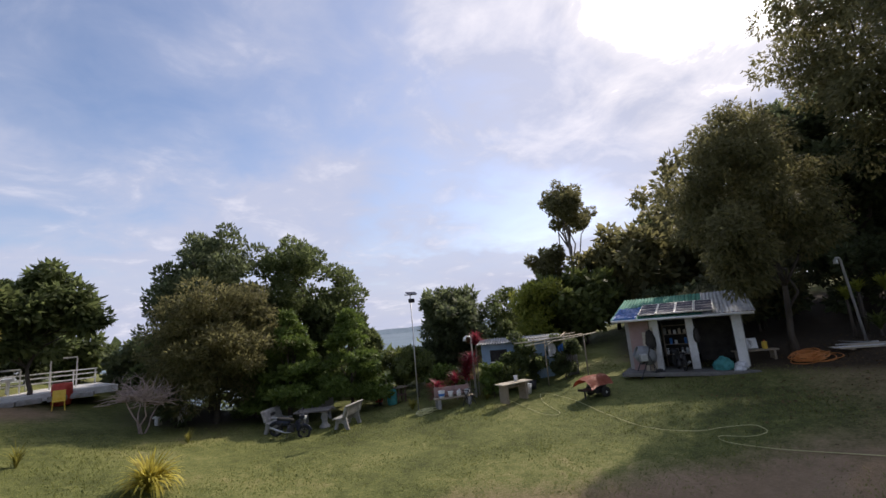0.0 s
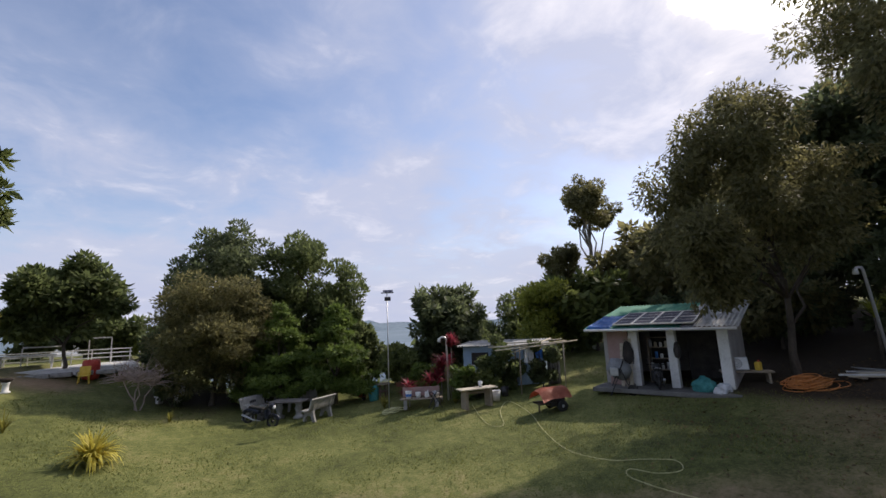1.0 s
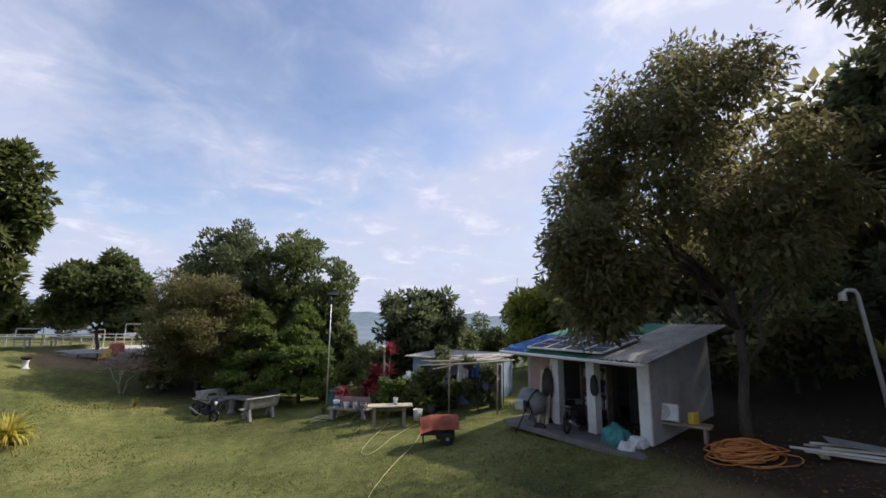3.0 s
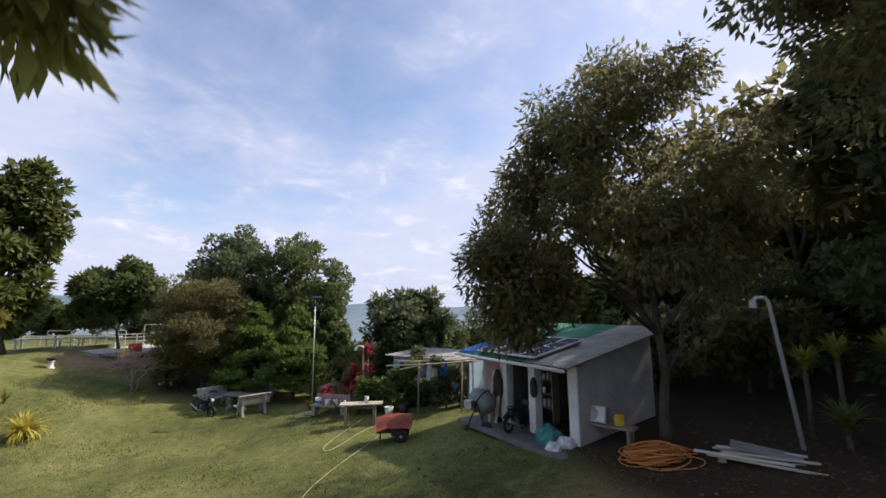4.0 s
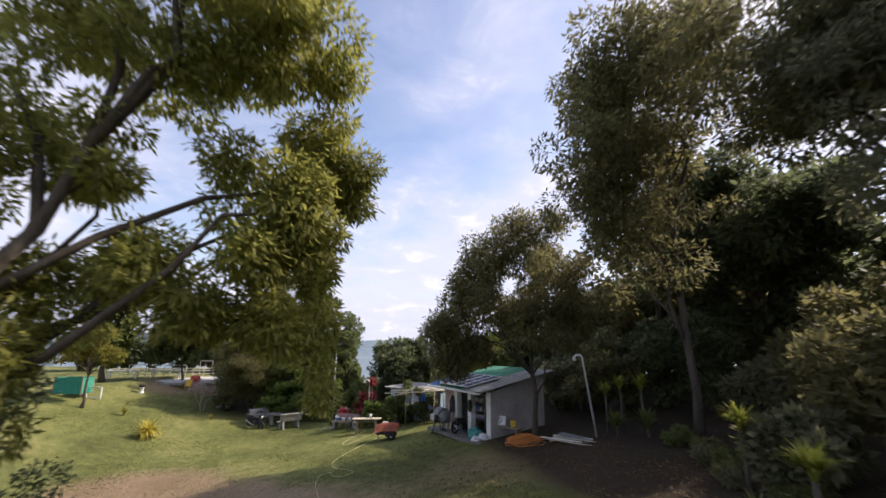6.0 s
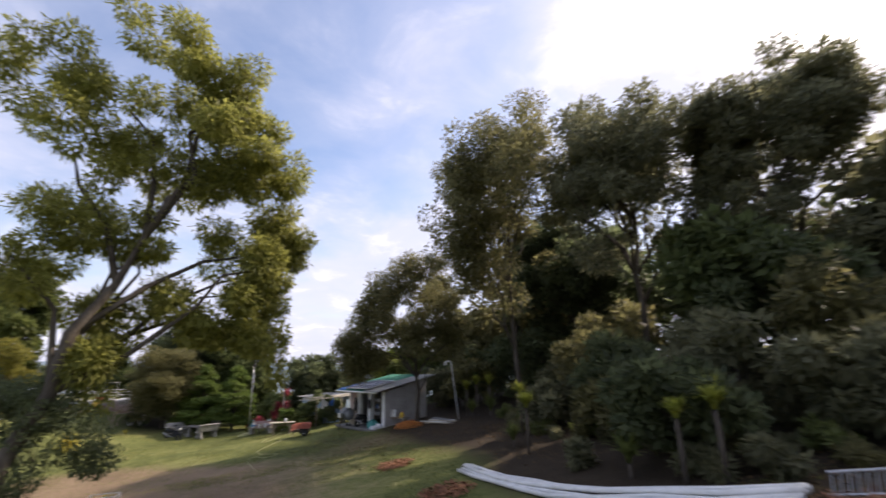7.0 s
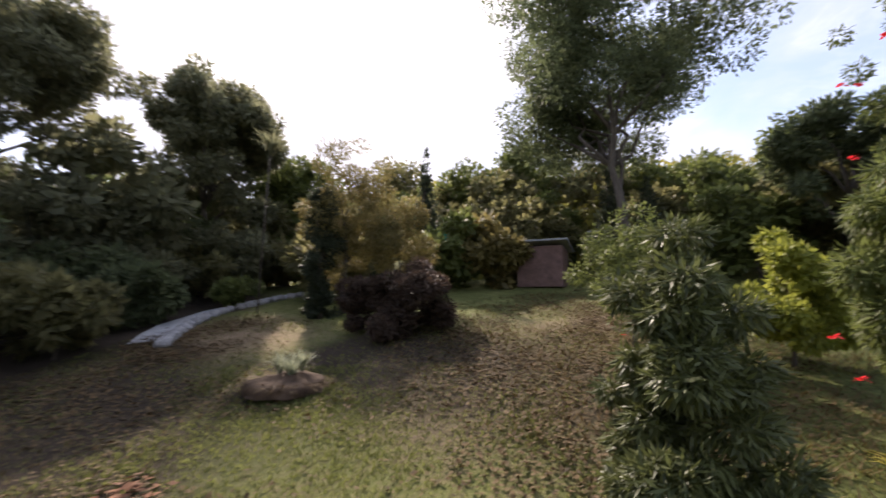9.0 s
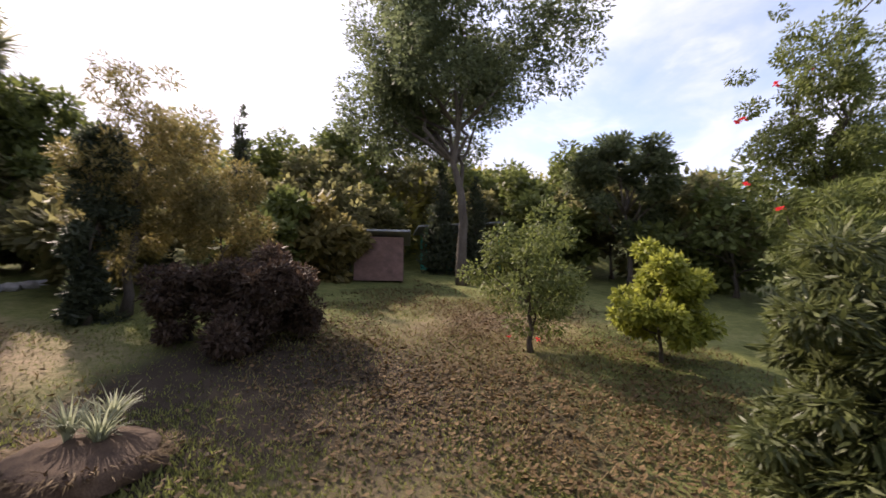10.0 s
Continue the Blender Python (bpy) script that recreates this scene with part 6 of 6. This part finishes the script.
# behind the hut
tree("gum_tree", 15.2, 28.5, 12.6, 2.6, 121, "brown", "umbrella", 0.56, 40, 12000, 0.24, 0.1, "tall slender gum tree with a domed crown", bark=PALE_BARK, trunk=0.16)
tree("gum_tree", 12.4, 27.5, 8.2, 1.7, 122, "brown", "umbrella", 0.42, 30, 8000, 0.24, 0.1, "smaller gum tree with a domed crown", bark=PALE_BARK, trunk=0.12)
tree("yellow_bush", 10.0, 26.0, 5.6, 2.4, 123, "lime", "round", 0.1, 30, 7000, 0.3, 0.12, "yellow-green bush behind the hut")
k = 0
for x, y, h, r, leaf in ((17.6, 27, 8.0, 3.6, "brown"), (19.9, 26.6, 10.0, 4.2, "brown"), (12.1, 26.9, 5.2, 2.8, "mid"), (22.9, 24.4, 9.5, 4.2, "dark"), (26.6, 20.4, 10.5, 4.5, "brown"), (17.6, 22.8, 8.5, 3.4, "brown"), (21.0, 19.4, 13.4, 4.4, "brown"), (13.1, 25.4, 5.5, 2.8, "mid"),
                        (25.7, 15.8, 10, 4.5, "deep"), (28.8, 9.3, 8, 5, "deep"), (32, 2.9, 7.5, 5, "deep"), (28.4, 29.6, 12, 5, "brown"), (39, 35.8, 13, 6, "brown"), (34.4, 23, 12, 5, "dark"), (50.7, 29.4, 15, 7, "brown"), (36.2, 10.2, 9, 6, "dark"), (32.1, -2, 9.5, 4.2, "grey"), (25.8, -1.4, 8.0, 3.4, "dark"), (40.6, 1.3, 8, 6, "dark")):
    tree("wood_tree", x, y, h, r, 130 + k, leaf, "round", 0.10, 46, 4200, 0.58, 0.30, "dense dark tree of the wood behind the hut", group="trees of the wood")
    k += 1

# the great trees on the right
BOUGHS = [(-1.2, 0.42, 10.0, 1.3), (-0.2, 0.25, 10.1, 1.2), (-2.3, 0.17, 8.5, 1.1), (-3.1, 0.34, 7.2, 1.0), (-3.7, 0.17, 5.6, 0.8), (-1.18, -0.84, 7.9, 1.5), (1.01, 0.5, 9.58, 1.51), (2.35, 0.17, 7.22, 1.6),
          (-3.02, 0.84, 6.72, 1.2), (-0.34, -1.51, 5.2, 1.0), (2.69, 0.84, 4.8, 1.4), (-1.9, -1.01, 8.3, 1.1), (-2.02, -1.4, 5.9, 0.9), (0.84, -0.84, 6.05, 1.18), (-0.4, 1.0, 6.6, 1.3), (-2.6, 0.2, 4.3, 0.7), (-4.1, -1.1, 4.3, 0.75), (-3.9, -1.0, 3.3, 0.5), (-3.2, -0.8, 4.2, 0.7), (-4.3, -1.2, 5.1, 0.55)]
tree("drooping_tree", 12.6, 12.1, 11.4, 4.2, 151, "brown", "round", 0.16, 150, 43000, 0.21, 0.075, "tall drooping tree with olive leaves beside the hut", trunk=0.14, droop=0.9, boughs=BOUGHS)
tree("great_tree", 18.3, 8.5, 20.5, 6.2, 152, "brown", "round", 0.20, 100, 44000, 0.26, 0.095, "huge dark tree at the wood's edge", trunk=0.17, droop=0.6, lobed=22)
tree("great_tree", 23.6, 3.6, 17.2, 5.0, 157, "grey", "round", 0.22, 100, 44000, 0.26, 0.10, "huge dark tree at the wood's edge", trunk=0.22, droop=0.6, lobed=22)
tree("great_tree", 28.3, -0.6, 15.0, 4.3, 153, "grey", "round", 0.24, 96, 46000, 0.28, 0.11, "huge dark tree at the wood's edge", trunk=0.22, droop=0.5, lobed=22)
tree("great_tree", 36.6, -4.2, 13.4, 4.5, 154, "grey", "round", 0.25, 76, 36000, 0.32, 0.13, "tall grey-green tree at the wood's edge", trunk=0.24, droop=0.5, lobed=22)
tree("great_tree", 24.2, 14.5, 13.5, 5.5, 155, "deep", "round", 0.30, 70, 26000, 0.42, 0.18, "broad dark tree inside the wood", trunk=0.26)
tree("great_tree", 43.0, -6.0, 9.5, 4.0, 156, "mid", "round", 0.2, 40, 10000, 0.40, 0.15, "broad green tree above the path", trunk=0.28, lobed=24)
k = 0
for x, y, h, r in ((17.7, 16.3, 4.5, 2.4), (21.1, 8.2, 3.2, 1.9), (20.9, 3.7, 4.2, 2.4), (20.4, -0.7, 3.6, 2.1), (21.7, -4.4, 4.2, 2.5), (24.6, -5.9, 4.0, 2.4), (28, -5.7, 3.8, 2.3), (31.4, -5.2, 3.4, 2.2), (23.1, 5.9, 6.0, 3.2), (25.3, -2.4, 6.0, 3.2),
                   (29.5, -2.7, 6.0, 3.2), (34.3, -5.5, 3.2, 1.9), (36.5, -4.3, 4.0, 2.2), (36.2, -6.4, 4.0, 2.6), (39.5, -8.6, 4.0, 2.6), (20.1, 13.1, 5.2, 2.6), (18.2, 2.3, 2.0, 1.3), (19, -1.6, 2.2, 1.4), (18.8, -6, 2.6, 1.7), (22.2, -7.8, 2.4, 1.6), (25.8, -7.7, 2.2, 1.5), (29.6, -6.9, 2.2, 1.5), (15.7, 17.7, 3.6, 2.3), (16.9, 16.1, 3.8, 2.4), (15, 20, 3.4, 2.2), (22.7, 17.2, 4.2, 2.6), (24.9, 14, 4.2, 2.6), (20.2, 18.6, 4.2, 2.6)):
    tree("understorey_bush", x, y, h, r, 170 + k, ("deep", "grey", "brown")[k % 3], "round", 0.04, 26, 4200, 0.31, 0.145, "dark leafy bush in the shade of the wood", "bush", group="bushes of the wood")
    k += 1

# yuccas in front of the wood
k = 0
for x, y, st, ln in ((15.7, 11.5, 1.6, 0.7), (16.3, 11.3, 1.8, 0.7), (17.0, 10.7, 1.7, 0.8), (15.9, 10.7, 0.3, 0.9), (16.9, 9.9, 0.3, 1.0), (17.3, -6.0, 0.35, 0.8), (17.9, -7.2, 1.3, 0.55), (18.4, -7.8, 1.4, 0.6), (18.8, -7.2, 1.5, 0.6),
                     (16.2, -1.0, 1.5, 0.7), (16.0, 0.4, 0.3, 0.7), (16.9, 2.6, 1.6, 0.7)):
    rosette("yucca", x, y, 200 + k, 90, ln, 0.10, "lime" if st > 1 else "mid", "yucca with a spiky head on a pale stem" if st > 1 else "low spiky yucca rosette", "yucca", stem=st, thick=0.055, group="yuccas before the wood")
    k += 1
rng = np.random.default_rng(83)
for i in range(22):
    f = i / 21
    x, y = 16.8 + 3.9 * f ** 2 + 0.6 * abs(rng.normal()), 8.6 - 18.4 * f + 0.4 * rng.normal()
    tree("weed_clump", x, y, 0.45 + 0.3 * rng.random(), 0.45 + 0.3 * rng.random(), 640 + i, ("grey", "mid", "brown")[i % 3], "round", 0.02, 8, 700, 0.16, 0.05, "low weeds along the shaded wood edge", "weeds", trunk=0.012, group="weeds along the wood")
for x, y, s in ((18.4, -7.0, 5), (19.4, -8.2, 6), (21.6, -9.4, 7), (16.9, -4.0, 8)):
    tree("fern_clump", x, y, 0.7, 0.7, 230 + s, "grey", "round", 0.02, 9, 1100, 0.22, 0.06, "low grey-green fern clump", "fern", trunk=0.02)

# the big leaning tree beside the lawn
rng = np.random.default_rng(77)
LOBES = [(5.2, -1.9, 11.4, 2.2, 26), (6.8, -1.6, 11.6, 1.3, 12), (5.6, -1.5, 14.2, 1.7, 14), (3.2, -2.2, 15.6, 2.2, 18), (2.0, -2.6, 11.0, 1.9, 14), (0.6, -3.6, 13.2, 2.1, 14), (6.9, -0.2, 9.9, 0.9, 8), (7.5, 0.3, 9.0, 0.5, 5), (6.2, 0.4, 8.6, 0.7, 6), (6.8, -1.5, 7.0, 0.5, 6), (6.8, -1.4, 8.3, 0.5, 6), (5.5, 1.9, 7.7, 0.5, 6), (5.95, 1.45, 7.1, 0.5, 6), (6.3, 1.1, 7.9, 0.55, 4), (7.3, 1.0, 8.8, 0.45, 4),
         (5.4, -0.8, 8.6, 1.0, 7), (6.3, -1.6, 6.6, 0.6, 6), (5.3, -2.0, 5.7, 0.8, 7), (6.9, -1.5, 5.3, 0.35, 4), (4.2, -2.4, 6.8, 0.9, 7), (2.9, -2.7, 5.6, 0.9, 7), (1.2, -3.6, 7.2, 1.2, 8), (1.6, -3.2, 8.8, 1.2, 9), (3.4, -2.6, 8.4, 1.1, 8), (3.0, -3.4, 4.2, 0.9, 6)]
LEAN_AT = Vector((1.8, -4.9, gz(1.8, -4.9)))
HANG = []
for lx, ly, lz, lr, n in LOBES:
    for _ in range(n):
        d = rng.normal(size=3)
        d *= lr * rng.random() ** 0.4 / np.linalg.norm(d)
        HANG.append((lx + d[0] - LEAN_AT.x, ly + d[1] - LEAN_AT.y, lz + d[2] - LEAN_AT.z, 0.34 + 0.30 * rng.random() + 0.06 * lr))
for i in range(20):
    HANG.append((7.5 + 0.10 * rng.normal() - LEAN_AT.x, -0.95 + 0.10 * rng.normal() - LEAN_AT.y, 3.7 + 0.21 * (i + rng.random()) - LEAN_AT.z, 0.24 + 0.08 * rng.random()))
for _ in range(9):
    HANG.append((6.0 + 0.10 * rng.normal() - LEAN_AT.x, 1.45 + 0.08 * rng.normal() - LEAN_AT.y, 5.5 + 1.3 * rng.random() - LEAN_AT.z, 0.20 + 0.08 * rng.random()))
for _ in range(10):
    HANG.append((6.6 + 0.3 * rng.normal() - LEAN_AT.x, -1.7 + 0.25 * rng.normal() - LEAN_AT.y, 5.4 + 2.2 * rng.random() - LEAN_AT.z, 0.34 + 0.14 * rng.random()))
tree("leaning_tree", LEAN_AT.x, LEAN_AT.y, 16.0, 4.0, 240, "olive", "round", 0.34, 0, 84000, 0.22, 0.062, "big spreading tree with olive-yellow drooping leaves", trunk=0.25, lean=(3.2, 2.6), droop=0.9, extra=HANG)
tree("small_citrus", -17.0, 17.5, 6.0, 2.2, 241, "yellow", "round", 0.25, 24, 5000, 0.26, 0.11, "small yellow-green citrus tree on the lawn")
tree("lawn_tree", -22.8, 24.5, 13.4, 2.9, 242, "mid", "round", 0.10, 70, 13000, 0.55, 0.22, "leafy green tree at the lawn's side")
tree("rose_bush", 2.1, -3.4, 6.0, 2.2, 243, "deep", "round", 0.05, 34, 14000, 0.10, 0.06, "dark rose bush with a few red flowers", "bush", trunk=0.03)
rosette("striped_lily", -10.6, 16.0, 244, 260, 1.25, 0.085, "gold", "large clump of yellow striped lily leaves", "plant", spread=1.5)
for i, (x, y, ln, n) in enumerate(((-1.0, 21.6, 0.8, 60), (-10.6, 22.0, 0.6, 34), (2.1, 19.6, 0.55, 40), (-14.6, 18.4, 0.9, 30), (-0.4, 4.0, 0.5, 26))):
    rosette("spider_plant", x, y, 245 + i, n, ln, 0.045, "yellow", "tuft of yellow-green spider plant leaves", "plant")


def cordyline(x, y, h, seed):
    """Red-leaved canes: several heads of broad upright leaves."""
    rng = np.random.default_rng(seed)
    ob = thing("red_cordyline", Matrix.Translation((x, y, gz(x, y) - 0.05)), "cordyline with bright crimson leaves on thin canes", "plant", "red cordylines")
    verts = []
    for c in range(2):
        cx, cy, ch = 0.2 * rng.normal(), 0.2 * rng.normal(), h * (1.0 - 0.35 * c)
        part("cane", tube_bm([(cx * 0.4, cy * 0.4, 0), (cx, cy, ch)], 0.022, 6), PALE_BARK, ob)
        for k in range(70):
            a, z = rng.random() * 6.283, ch - 0.34 * rng.random() ** 1.3
            tilt = 0.25 + 1.05 * rng.random()
            out, sd = np.array((math.cos(a), math.sin(a), 0)), np.array((-math.sin(a), math.cos(a), 0))
            p0 = np.array((cx, cy, z))
            p1 = p0 + 0.30 * (out * math.sin(tilt) + np.array((0, 0, math.cos(tilt))))
            p2 = p1 + 0.36 * (out * math.sin(tilt + 0.6) + np.array((0, 0, math.cos(tilt + 0.6))))
            verts += [p0, p1 + sd * 0.05, p2, p1 - sd * 0.05]
    fast_mesh("foliage", np.array(verts), 4, LEAF["red"], ob)


cordyline(1.6, 20.3, 1.9, 1)
cordyline(2.2, 20.7, 2.8, 2)
cordyline(1.2, 21.0, 1.6, 3)
cordyline(0.2, 20.9, 1.0, 4)

# the slope at the end of the walk
tree("slope_conifer", 30.4, -13.2, 5.4, 1.0, 260, "night", "round", 0.0, 44, 11000, 0.18, 0.06, "narrow dark conifer on the slope", boughs=[(0.1 * (k % 3 - 1), 0.1 * (k % 2), 0.3 + 0.5 * k, 0.62 - 0.035 * k) for k in range(10)])
tree("golden_shrub", 31.2, -13.8, 8.0, 1.9, 261, "bronze", "round", 0.04, 70, 18000, 0.15, 0.04, "tall golden-brown shrub on the slope", "shrub")
tree("golden_shrub", 31.6, -15.9, 4.6, 1.7, 262, "bronze", "round", 0.08, 34, 13000, 0.12, 0.05, "olive-yellow shrub on the slope", "shrub")
tree("dark_shrub", 27.8, -17.0, 2.5, 1.4, 263, "maroon", "round", 0.0, 44, 22000, 0.12, 0.045, "dark spreading shrub beside the round bed", "shrub",
     boughs=[(0, 0, 0.4, 0.8), (-0.9, 0.4, 0.5, 0.6), (1.0, -0.4, 0.5, 0.6), (0.2, 0.6, 1.2, 0.7), (0.6, -0.2, 1.8, 0.55), (-0.5, -0.3, 1.3, 0.65), (0.1, -0.8, 0.6, 0.6)])
tree("dark_shrub", 28.4, -15.6, 2.0, 1.2, 264, "maroon", "round", 0.02, 26, 11000, 0.12, 0.045, "dark spreading shrub beside the round bed", "shrub")
for i, (x, y) in enumerate(((23.8, -14.9), (23.55, -15.25), (24.05, -15.25))):
    rosette("striped_grass", x, y, 270 + i, 70, 0.6, 0.032, "stripe", "tuft of pale striped grass on the mound", "plant", z0=gz(x, y) + 0.2, group="striped grass on the mound")
rosette("tall_yucca", 31.6, -10.2, 274, 80, 1.3, 0.08, "grey", "tall yucca with a spiky head on a bare stem", "yucca", stem=6.6, thick=0.03)
tree("path_bush", 33.1, -8.3, 1.4, 1.2, 275, "mid", "round", 0.03, 16, 3200, 0.22, 0.1, "round green bush beside the path", "bush")
for i, (x, y, h, r) in enumerate(((38.5, -26.2, 6.2, 0.9), (37.6, -27.9, 5.6, 1.0), (38.6, -16.0, 8.0, 0.8), (36.6, -13.0, 6.6, 0.6), (41.5, -12.4, 6.0, 0.8))):
    tree("thuja", x, y, h, r * 1.25, 280 + i, "night", "cone", 0.0, 150, 6000, 0.24, 0.08, "dark pointed conifer on the slope", group="pointed conifers on the slope", droop=-1.0)
tree("spreading_tree", 35.1, -25.8, 16.2, 7.6, 290, "deep", "umbrella", 0.30, 110, 62000, 0.23, 0.10, "big umbrella-shaped tree on the slope", trunk=0.27, lean=(0.3, 0.6))
tree("leafy_tree", 33.0, -34.2, 8.9, 2.8, 291, "deep", "round", 0.2, 36, 10000, 0.3, 0.12, "dark leafy tree on the slope")
tree("open_shrub", 25.8, -22.8, 4.0, 1.7, 292, "mid", "round", 0.04, 40, 8500, 0.10, 0.05, "open green shrub with thin branches", "shrub")
tree("lime_shrub", 24.4, -25.4, 2.9, 1.25, 293, "lime", "round", 0.06, 30, 9000, 0.15, 0.075, "shrub with bright lime-green leaves", "shrub")
tree("dark_shrub", 18.95, -20.75, 2.8, 0.85, 294, "glossy", "round", 0.0, 70, 34000, 0.13, 0.026, "dense dark shrub close to the way", "shrub", droop=0.5, layer=0.6,
     boughs=[(0, 0, 0.5, 0.62), (0.3, 0.2, 1.0, 0.5), (-0.3, -0.2, 1.1, 0.5), (0.15, -0.25, 1.7, 0.52), (-0.25, 0.2, 2.0, 0.42), (0.1, 0, 2.6, 0.35), (0.35, -0.2, 2.1, 0.35), (-0.4, 0.1, 0.6, 0.5)])
tree("feather_shrub", 20.3, -24.5, 4.0, 1.2, 295, "mid", "round", 0.06, 60, 34000, 0.15, 0.03, "feathery olive-green shrub on the slope", "shrub", droop=0.7)
rng = np.random.default_rng(61)
SHOOTS = []
for _ in range(17):
    a, out, top = rng.random() * 6.283, 0.5 + 1.1 * rng.random(), 4.6 + 3.6 * rng.random()
    for q in range(6):
        f = 0.45 + 0.11 * q
        SHOOTS.append((out * f * math.cos(a), out * f * math.sin(a), top * f, 0.34 - 0.035 * q))
tree("hibiscus", 21.3, -26.4, 8.2, 1.7, 296, "mid", "round", 0.12, 20, 34000, 0.085, 0.038, "tall hibiscus of upright shoots with red flowers", extra=SHOOTS)
rosette("golden_plant", 20.3, -23.8, 297, 70, 0.6, 0.08, "gold", "low golden-leaved plant in the grass", "plant")
k = 0
for x, y, h, r, leaf in ((41.5, -12.3, 5.5, 2.6, "brown"), (43.9, -16.2, 6.0, 2.8, "mid"), (45.6, -20.3, 6.5, 3.0, "brown"), (44.2, -23.8, 4.6, 2.2, "mid"), (46.5, -27.9, 6.5, 3.0, "brown"), (44.1, -31.7, 6.5, 3.0, "mid"), (40.4, -34.4, 6.0, 2.8, "mid"),
                        (35.9, -36, 6.0, 2.8, "brown"), (38, -31.2, 4.4, 2.0, "mid"), (41.1, -38, 7, 3.2, "mid"), (50.1, -23, 8, 3.5, "mid"), (45.3, -8.2, 8, 3.6, "mid"), (48.8, -13.2, 8, 3.6, "brown"), (34.1, -40.8, 7, 3.2, "mid"), (36.9, -19.8, 3.2, 1.6, "bronze"), (29.8, -37.3, 6, 3, "mid"), (24.8, -38.1, 6, 3, "mid"), (44, -1, 7, 3, "mid"), (40, -5.5, 5, 2.6, "brown"), (46, -4, 6, 3, "mid"), (38.5, -10.8, 4, 2.2, "brown"), (41, -8.2, 5, 2.4, "mid"), (49, -18, 7, 3.2, "mid"), (42, -22, 5, 2.6, "brown"), (40.5, -30.5, 5, 2.4, "brown"), (36.5, -32.5, 4, 2.0, "mid"), (32, -38.5, 6, 3, "brown"), (20, -39, 6, 3, "mid"), (36.5, -17.2, 3.4, 1.7, "mid"), (34.2, -12.2, 3.0, 1.6, "brown")):
    tree("hill_bush", x, y, h * 1.1, r * 1.3, 300 + k, leaf, "round", 0.0, 40, 4300, 0.42, 0.22, "mixed olive-green bush on the hillside", "bush", group="bushes on the hillside")
    k += 1


def petals(name, spots, seed, size, label):
    rng = np.random.default_rng(seed)
    ob = None
    for i, (x, y, z) in enumerate(spots):
        verts = []
        for q in range(7):
            a = 0.9 * q + rng.random()
            d, s = np.array((math.cos(a), math.sin(a), 0.4 * rng.normal())), np.array((-math.sin(a), math.cos(a), 0.3))
            verts += [np.zeros(3), d * size * 0.6 + s * size * 0.4, d * size, d * size * 0.6 - s * size * 0.4]
        ob = fast_mesh(name, np.array(verts), 4, LEAF["flower"], None)
        ob.location = (x, y, z)
        tagged(ob, label, "flower", "red flowers")


petals("red_flower", [(21.5, -25.3, 9.2), (21.2, -25.9, 9.5), (21.9, -24.9, 8.6), (22.0, -25.0, 7.4), (21.5, -25.0, 6.8), (22.4, -25.6, 8.9), (3.6, -4.9, gz(3.6, -4.9) + 1.2), (3.9, -4.3, gz(3.9, -4.3) + 1.6), (20.4, -23.4, gz(20.4, -23.4) + 1.2), (26.7, -22.8, gz(26.7, -22.8) + 0.12), (26.3, -23.4, gz(26.3, -23.4) + 0.12), (20.7, -23.4, gz(20.7, -23.4) + 1.6)], 5, 0.09, "open red flower on its bush")
